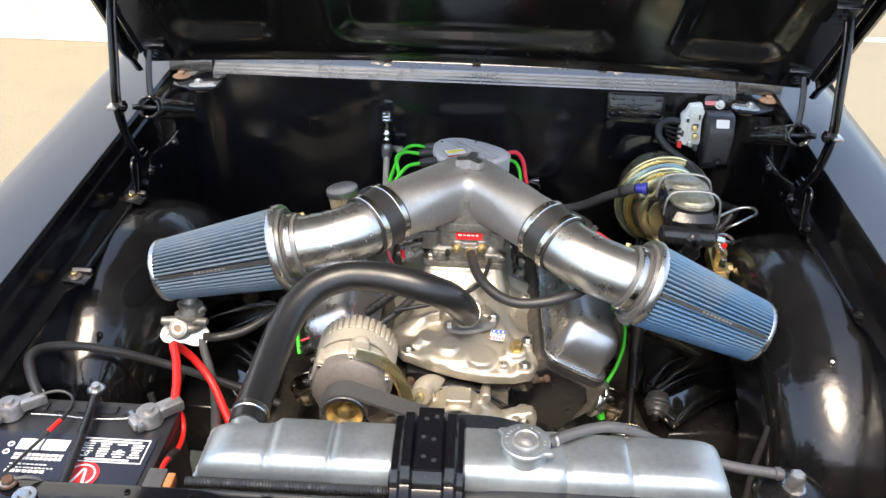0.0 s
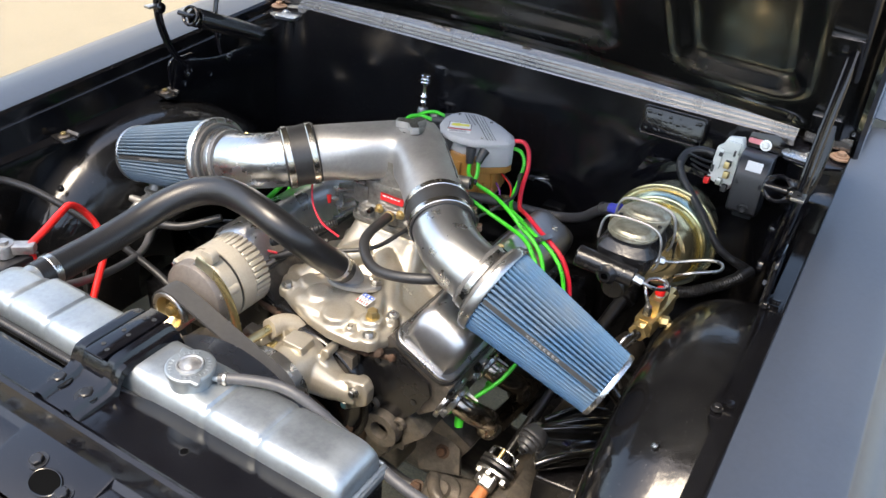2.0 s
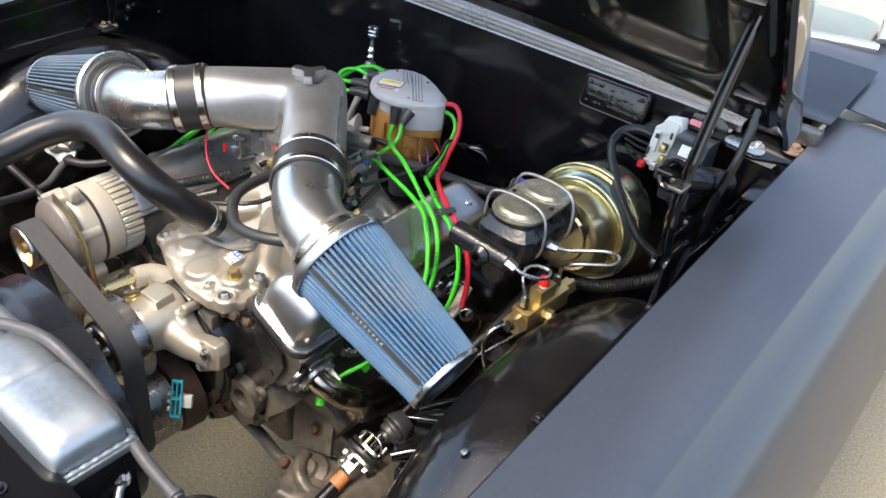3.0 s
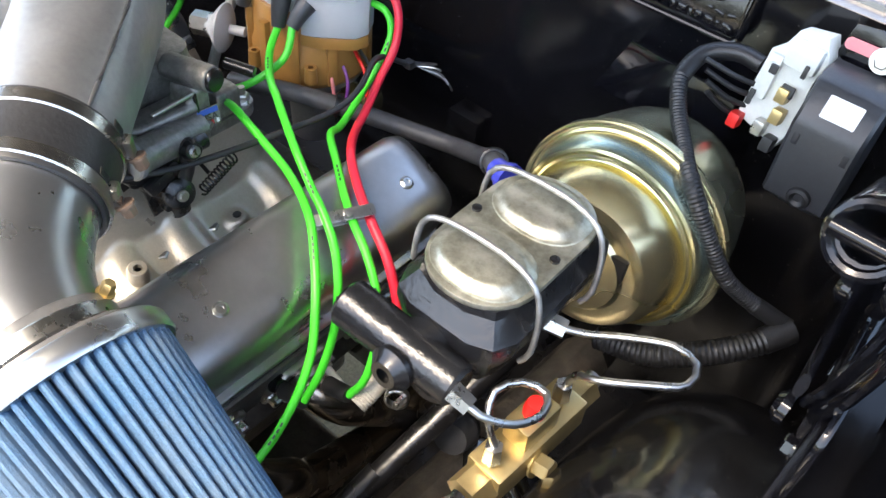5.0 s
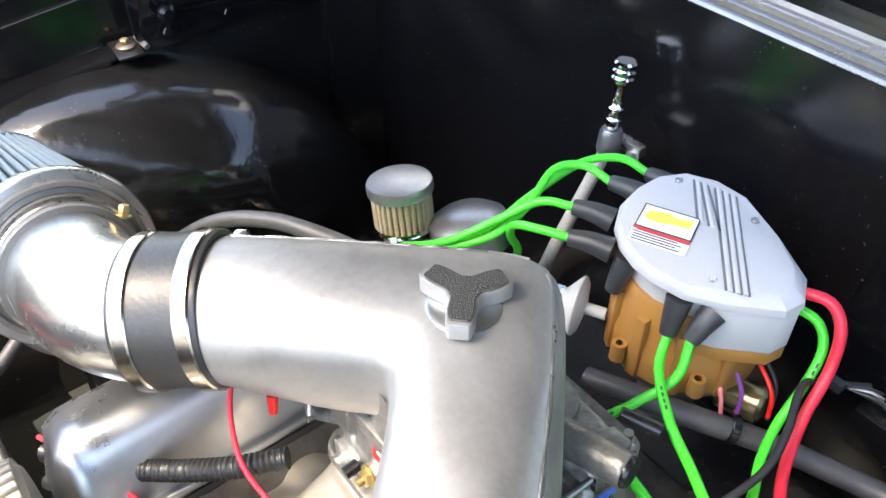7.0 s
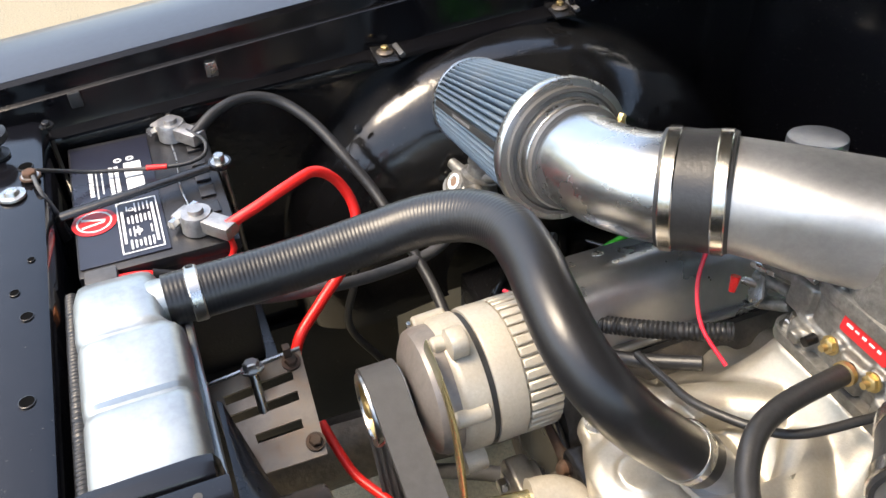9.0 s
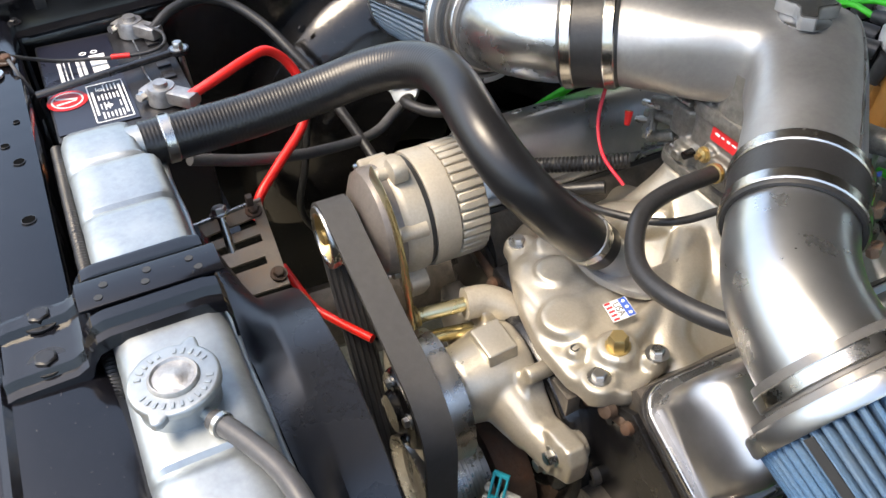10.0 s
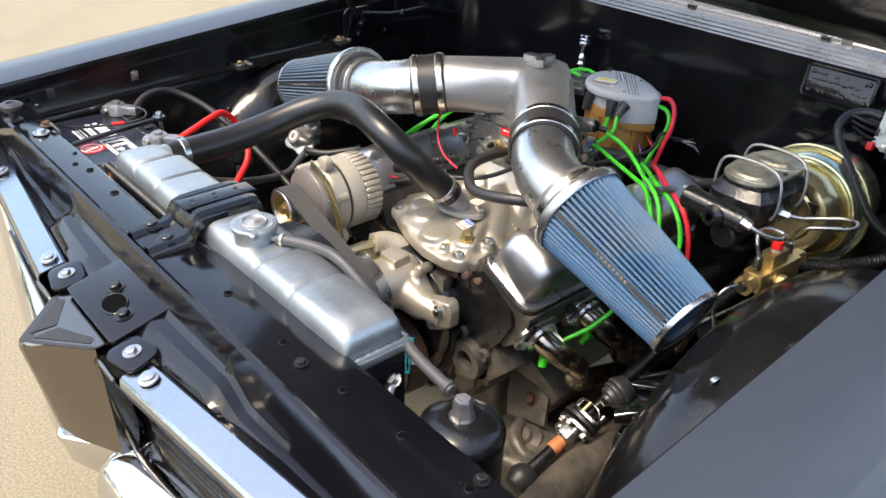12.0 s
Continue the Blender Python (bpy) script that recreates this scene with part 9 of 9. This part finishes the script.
# ---- exhaust, steering and frame ----
for _s in (-1, 1):
    header = thing("exhaust_header", (_s * 0.30, 0.6, 0.50), "heat-stained tubular exhaust header", "exhaust header", "exhaust headers")
    for _k, _y in enumerate((0.425, 0.545, 0.665, 0.785)):
        _p = Vector((_s * 0.262, _y, 0.685))
        _pts = [_p, _p + Vector((_s * 0.030, 0.0, -0.010)), _p + Vector((_s * 0.055, 0.02, -0.035)), _p + Vector((_s * 0.062, 0.055, -0.07)), _p + Vector((_s * 0.055, 0.09, -0.12)), (_s * 0.30, 0.80 + 0.01 * _k, 0.46)]
        part("tube", sweep(smooth_path(_pts, 0.012), 0.0215, 20), HEADER, header, "", 70)
        part("port_collar", lathe([(0.0215, -0.004), (0.031, -0.004), (0.033, 0.0), (0.031, 0.006), (0.0225, 0.008)], _p + Vector((_s * 0.016, 0, -0.004)), (_s * 0.9, 0, -0.35), 28), STEEL, header)
        _fm = frame_of(_p, (_s * 0.9, 0, -0.35), (0, 1, 0))
        part("port_flange", prism([(0.033 * math.cos(a), 0.033 * math.sin(a) + (0.016 if math.sin(a) > 0 else -0.016)) for a in [2 * math.pi * k / 36 for k in range(36)]], 0, 0.009, _fm, 0.0025, 3), STEEL, header, "bright steel header flange")
        for _e in (-0.036, 0.038):
            part("flange_bolt", hexbolt(_fm @ Vector((0.004, _e, 0.009)), (_s * 0.9, 0, -0.35), 0.0078, 0.011, 1.4), STEEL, header)
_t = thing("spark_plug_boot", (0.286, 0.44, 0.62), "green angled spark plug boot", "plug boot", "plug boots")
part("boot", sweep(smooth_path([(0.292, 0.458, 0.655), (0.287, 0.443, 0.645), (0.287, 0.430, 0.632), (0.290, 0.424, 0.622)], 0.004), lambda f, s_: 0.0075 + 0.0022 * math.sin(f * 3.1), 16), GREEN, _t)
part("boot_rim", ring_band((0.287, 0.433, 0.634), (0.1, -0.7, -0.6), 0.0095, 0.004, 0.0012, 20), GREEN, _t)
_t = thing("lead_bracket", (0.283, 0.56, 0.62), "green plastic lead holder tab", "clip")
part("tab", box((0.284, 0.556, 0.625), (0.012, 0.030, 0.030), 0.004, Matrix.Rotation(0.5, 4, "Y")), GREEN, _t)
part("tab_eye", lathe([(0.004, -0.005), (0.009, -0.005), (0.009, 0.005), (0.004, 0.005), (0.004, -0.005)], (0.290, 0.545, 0.640), (0.2, 1, 0.2), 16), GREEN, _t)
_t = thing("heat_sleeve", (0.345, 0.69, 0.71), "braided silver heat sleeve over a spark plug boot", "sleeve")
part("braid", sweep(smooth_path([(0.336, 0.752, 0.722), (0.345, 0.725, 0.720), (0.352, 0.70, 0.712), (0.350, 0.672, 0.700)], 0.0015), lambda f, s_: 0.0105 + 0.0005 * math.cos(2 * math.pi * s_ / 0.0032), 20), BRAID, _t, "woven glass sleeve")
_k = part("sleeve_clamp", ring_band((0.382, 0.695, 0.722), (0.5, -0.7, 0.2), 0.0115, 0.009), STEEL, _t, "bare worm clamp")
part("clamp_tail", box((0.392, 0.688, 0.733), (0.006, 0.016, 0.010), 0.002), STEEL, _k)

steer = thing("steering_coupling", (0.39, 0.40, 0.46), "steel steering coupling with bolts and shaft", "steering coupling")
_m = Vector((0.362, 0.462, 0.525))
part("lower_shaft", rod((0.352, 0.325, 0.462), (0.356, 0.425, 0.497), 0.0115, 0.0115, 18), BLACKMET, steer)
part("orange_boot", rod((0.354, 0.398, 0.4875), (0.356, 0.428, 0.498), 0.0135, 0.0125, 18), PINKGREASE, steer, "orange rust-stained collar")
part("box_boot", lathe([(0, -0.03), (0.020, -0.028), (0.026, -0.012), (0.024, 0.004), (0.016, 0.014), (0.012, 0.016)], (0.352, 0.335, 0.464), (0.05, 0.95, 0.33), 24), RUBBER, steer, "black rubber boot at the steering box")
_dd = Vector((0.10, 0.86, 0.48)).normalized()
_mm = frame_of(_m, _dd)
part("lower_yoke", box(_mm @ Vector((0, 0, -0.030)), (0.030, 0.026, 0.034), 0.006, _mm.to_3x3().to_4x4(), 3), STEEL, steer, "silver clamp yoke")
part("yoke_bolt", hexbolt(_mm @ Vector((0.016, 0.004, -0.034)), _mm.to_3x3() @ Vector((1, 0.2, 0)), 0.009, 0.009, 1.3), STEEL, steer)
for _h, _mt, _nm in ((-0.012, STEEL, "flange"), (0.0, RUBBER, "fabric_disc"), (0.011, STEEL, "flange")):
    _pl = [(0.037 * math.cos(a) * (1.0 if abs(math.cos(a)) > 0.5 or _mt is RUBBER else 0.78), 0.024 * math.sin(a) * (1.35 if _mt is RUBBER else 1.0)) for a in [2 * math.pi * k / 32 for k in range(32)]]
    part(_nm, prism(_pl, _h - 0.0035, _h + 0.0035, _mm, 0.001), _mt, steer)
for _x, _y in ((0.027, 0.0), (-0.027, 0.0), (0.0, 0.020), (0.0, -0.020)):
    part("coupling_bolt", hexbolt(_mm @ Vector((_x, _y, -0.016)), -_dd, 0.0085, 0.009, 1.3), STEEL, steer)
    part("coupling_stud", rod(_mm @ Vector((_x, _y, 0.012)), _mm @ Vector((_x, _y, 0.034)), 0.0045, 0.0045, 12), BRASS if _y > 0 else STEEL, steer)
part("ground_strap", cable([_mm @ Vector((0.03, 0.0, 0.014)), _mm @ Vector((0.02, 0.016, 0.032)), _mm @ Vector((-0.02, 0.016, 0.032)), _mm @ Vector((-0.03, 0.0, 0.014))], 0.0022), STEEL, steer, "braided ground strap")
part("upper_shaft", rod(_m, (0.385, 0.62, 0.612), 0.0085, 0.0085, 18), BLACKMET, steer)
part("shaft_sleeve", rod((0.378, 0.565, 0.582), (0.392, 0.66, 0.634), 0.0125, 0.0125, 18), BLACKMET, steer)
part("shaft_tail", rod((0.385, 0.61, 0.606), (0.43, 0.85, 0.725), 0.012, 0.016, 20), BLACKMET, steer)
part("column", rod((0.43, 0.85, 0.725), (0.47, 1.08, 0.82), 0.024, 0.026, 24), BLACKMET, steer)

chassis = thing("chassis_frame", (0, 0.4, 0.30), "dark grimy frame rails and crossmember", "frame")
for _s in (-1, 1):
    part("frame_rail", sweep(smooth_path([(_s * 0.43, -0.15, 0.42), (_s * 0.43, 0.2, 0.43), (_s * 0.40, 0.5, 0.44), (_s * 0.42, 1.1, 0.42)], 0.06), 0.055, 12, squash=(0.8, 1.2)), BLOCK, chassis)
    _o = [(0.405, 0.495), (0.444, 0.440), (0.510, 0.500), (0.60, 0.565), (0.65, 0.60), (0.65, 0.66), (0.58, 0.73), (0.47, 0.80), (0.42, 0.775), (0.45, 0.735), (0.535, 0.665), (0.470, 0.610), (0.410, 0.545)]
    part("control_arm", prism([(_s * x, y) for x, y in _o][::_s], 0.584, 0.612, None, 0.010, 3), EDGEGLOSS, chassis, "glossy black pressed upper control arm")
    for _r in ([(0.400, 0.505, 0.614), (0.45, 0.535, 0.622), (0.522, 0.582, 0.622), (0.60, 0.62, 0.616)], [(0.411, 0.544, 0.613), (0.435, 0.575, 0.620), (0.458, 0.607, 0.620), (0.50, 0.64, 0.612)],
               [(0.420, 0.530, 0.614), (0.47, 0.572, 0.622), (0.52, 0.610, 0.622), (0.57, 0.64, 0.616)], [(0.444, 0.440, 0.606), (0.475, 0.470, 0.618), (0.515, 0.508, 0.618), (0.60, 0.570, 0.612)], [(0.45, 0.770, 0.612), (0.50, 0.75, 0.619), (0.57, 0.71, 0.619), (0.64, 0.65, 0.614)]):
        part("arm_rib", cable([(_s * x, y, z) for x, y, z in _r], 0.0075), EDGEGLOSS, chassis)
    for _y in (0.478, 0.775):
        _bd = Vector((-0.2 * _s, -0.85 if _y < 0.6 else 0.85, -0.35))
        part("arm_bushing", lathe([(0, 0.020), (0.011, 0.020), (0.012, 0.014), (0.019, 0.013), (0.0205, 0.009), (0.0205, 0.004), (0.0245, 0.002), (0.0255, -0.001), (0.0245, -0.004), (0.0225, -0.005), (0.0265, -0.007), (0.0275, -0.010), (0.0265, -0.013), (0.020, -0.03), (0, -0.032)], (_s * 0.412, _y, 0.611), _bd, 30), BOOT, chassis, "ringed grey rubber bushing")
        part("bushing_nut", hexbolt(Vector((_s * 0.412, _y, 0.611)) + _bd.normalized() * 0.019, _bd, 0.008, 0.008, 1.3), BLACKMET, chassis)
    part("sway_bar", cable([(_s * 0.02, 0.430, 0.425), (_s * 0.124, 0.423, 0.42), (_s * 0.197, 0.412, 0.42), (_s * 0.25, 0.430, 0.42), (_s * 0.305, 0.414, 0.41), (_s * 0.36, 0.36, 0.38), (_s * 0.40, 0.30, 0.36)], 0.0125), HOSEGREY, chassis, "grey bent steel sway bar")
    part("bar_nut", hexbolt((_s * 0.225, 0.40, 0.44), (0, -0.6, 0.8), 0.011, 0.012, 1.4), RUST, chassis)
    part("brake_hose", cable([(_s * 0.56, 0.30, 0.74), (_s * 0.545, 0.28, 0.66), (_s * 0.535, 0.26, 0.58), (_s * 0.52, 0.30, 0.50)], 0.006), RUBBER, chassis)
    part("shock_tower", prism([(_s * x, y) for x, y in ((0.44, 0.455), (0.60, 0.47), (0.62, 0.68), (0.43, 0.70), (0.405, 0.60))][::_s], 0.42, 0.560, None, 0.012, 3), BLACKMET, chassis)
    part("engine_mount", box((_s * 0.225, 0.525, 0.515), (0.12, 0.10, 0.09), 0.012, Matrix.Rotation(_s * 0.5, 4, "Y")), BLOCK, chassis)
    part("mount_bracket", prism([(_s * x, y) for x, y in ((0.165, 0.05), (0.215, 0.035), (0.275, 0.015), (0.292, -0.035), (0.205, -0.060), (0.185, -0.02))][::_s], -0.005, 0.005, Matrix.Translation((0, 0.468, 0.50)) @ Matrix.Rotation(radians(62), 4, "X"), 0.002), BLOCK, chassis)
    part("mount_bolt", hexbolt((_s * 0.243, 0.462, 0.498), (0, -0.85, 0.5), 0.010, 0.012, 1.5), RUST, chassis)
    part("mount_bolt", hexbolt((_s * 0.222, 0.492, 0.535), (0, -0.85, 0.5), 0.007, 0.008, 1.5), RUST, chassis)
    # added panel, hides the bright ground so the lower bay stays dark
    part("added_dark_panel", box((_s * 0.69, 0.12, 0.30), (0.012, 0.52, 0.34), 0.004), GLOSS, chassis, "black panel added below the apron to keep the bay dark")
    part("rear_shield", box((_s * 0.50, 0.90, 0.45), (0.40, 0.40, 0.004), 0.001), BLACKMET, chassis)
_b = box((0.292, 0.405, 0.41), (0.11, 0.13, 0.09), 0.02, Matrix.Rotation(0.3, 4, "Z"), 3)
lathe([(0, 0.03), (0.020, 0.03), (0.024, 0.022), (0.040, 0.018), (0.046, 0.006), (0.046, -0.05), (0, -0.05)], (0.275, 0.415, 0.43), (-0.2, -0.3, 1), 26, _b)
sweep(smooth_path([(0.245, 0.43, 0.455), (0.27, 0.392, 0.462), (0.305, 0.38, 0.452), (0.33, 0.40, 0.44)], 0.008), 0.013, 10, _b)
box((0.38, 0.47, 0.43), (0.05, 0.20, 0.05), 0.01, Matrix.Rotation(-0.15, 4, "Z"), 2, _b)
part("steering_gear", _b, BLOCK, chassis, "grimy cast steering gear housing")
part("gear_bolt", hexbolt((0.255, 0.378, 0.44), (-0.2, -0.5, 0.8), 0.010, 0.012, 1.5), RUST, chassis)
part("transmission_tunnel", box((0, 1.0, 0.46), (0.62, 0.20, 0.30), 0.05, None, 4), BLACKMET, chassis)
part("crossmember", box((0, 0.70, 0.27), (0.86, 0.20, 0.08), 0.02, None, 3), BLOCK, chassis, "dark crossmember")
part("oil_pan", box((0, 0.70, 0.38), (0.22, 0.40, 0.14), 0.02, None, 3), BLOCK, chassis)
for _s in (-1, 1):
    _w = thing("front_wheel", (_s * 0.80, 0.50, 0.0), "black tyre of the front wheel", "wheel", "front wheels")
    part("tyre", lathe([(0.19, -0.09), (0.27, -0.105), (0.32, -0.09), (0.335, -0.06), (0.335, 0.06), (0.32, 0.09), (0.27, 0.105), (0.19, 0.09)], (_s * 0.80, 0.50, 0.335), (1, 0, 0), 48), RUBBER, _w)
    part("rim", lathe([(0, 0.02), (0.18, 0.03), (0.20, 0.08), (0.20, -0.08), (0, -0.06)], (_s * 0.80, 0.50, 0.335), (_s, 0, 0), 40), CHROME, _w)
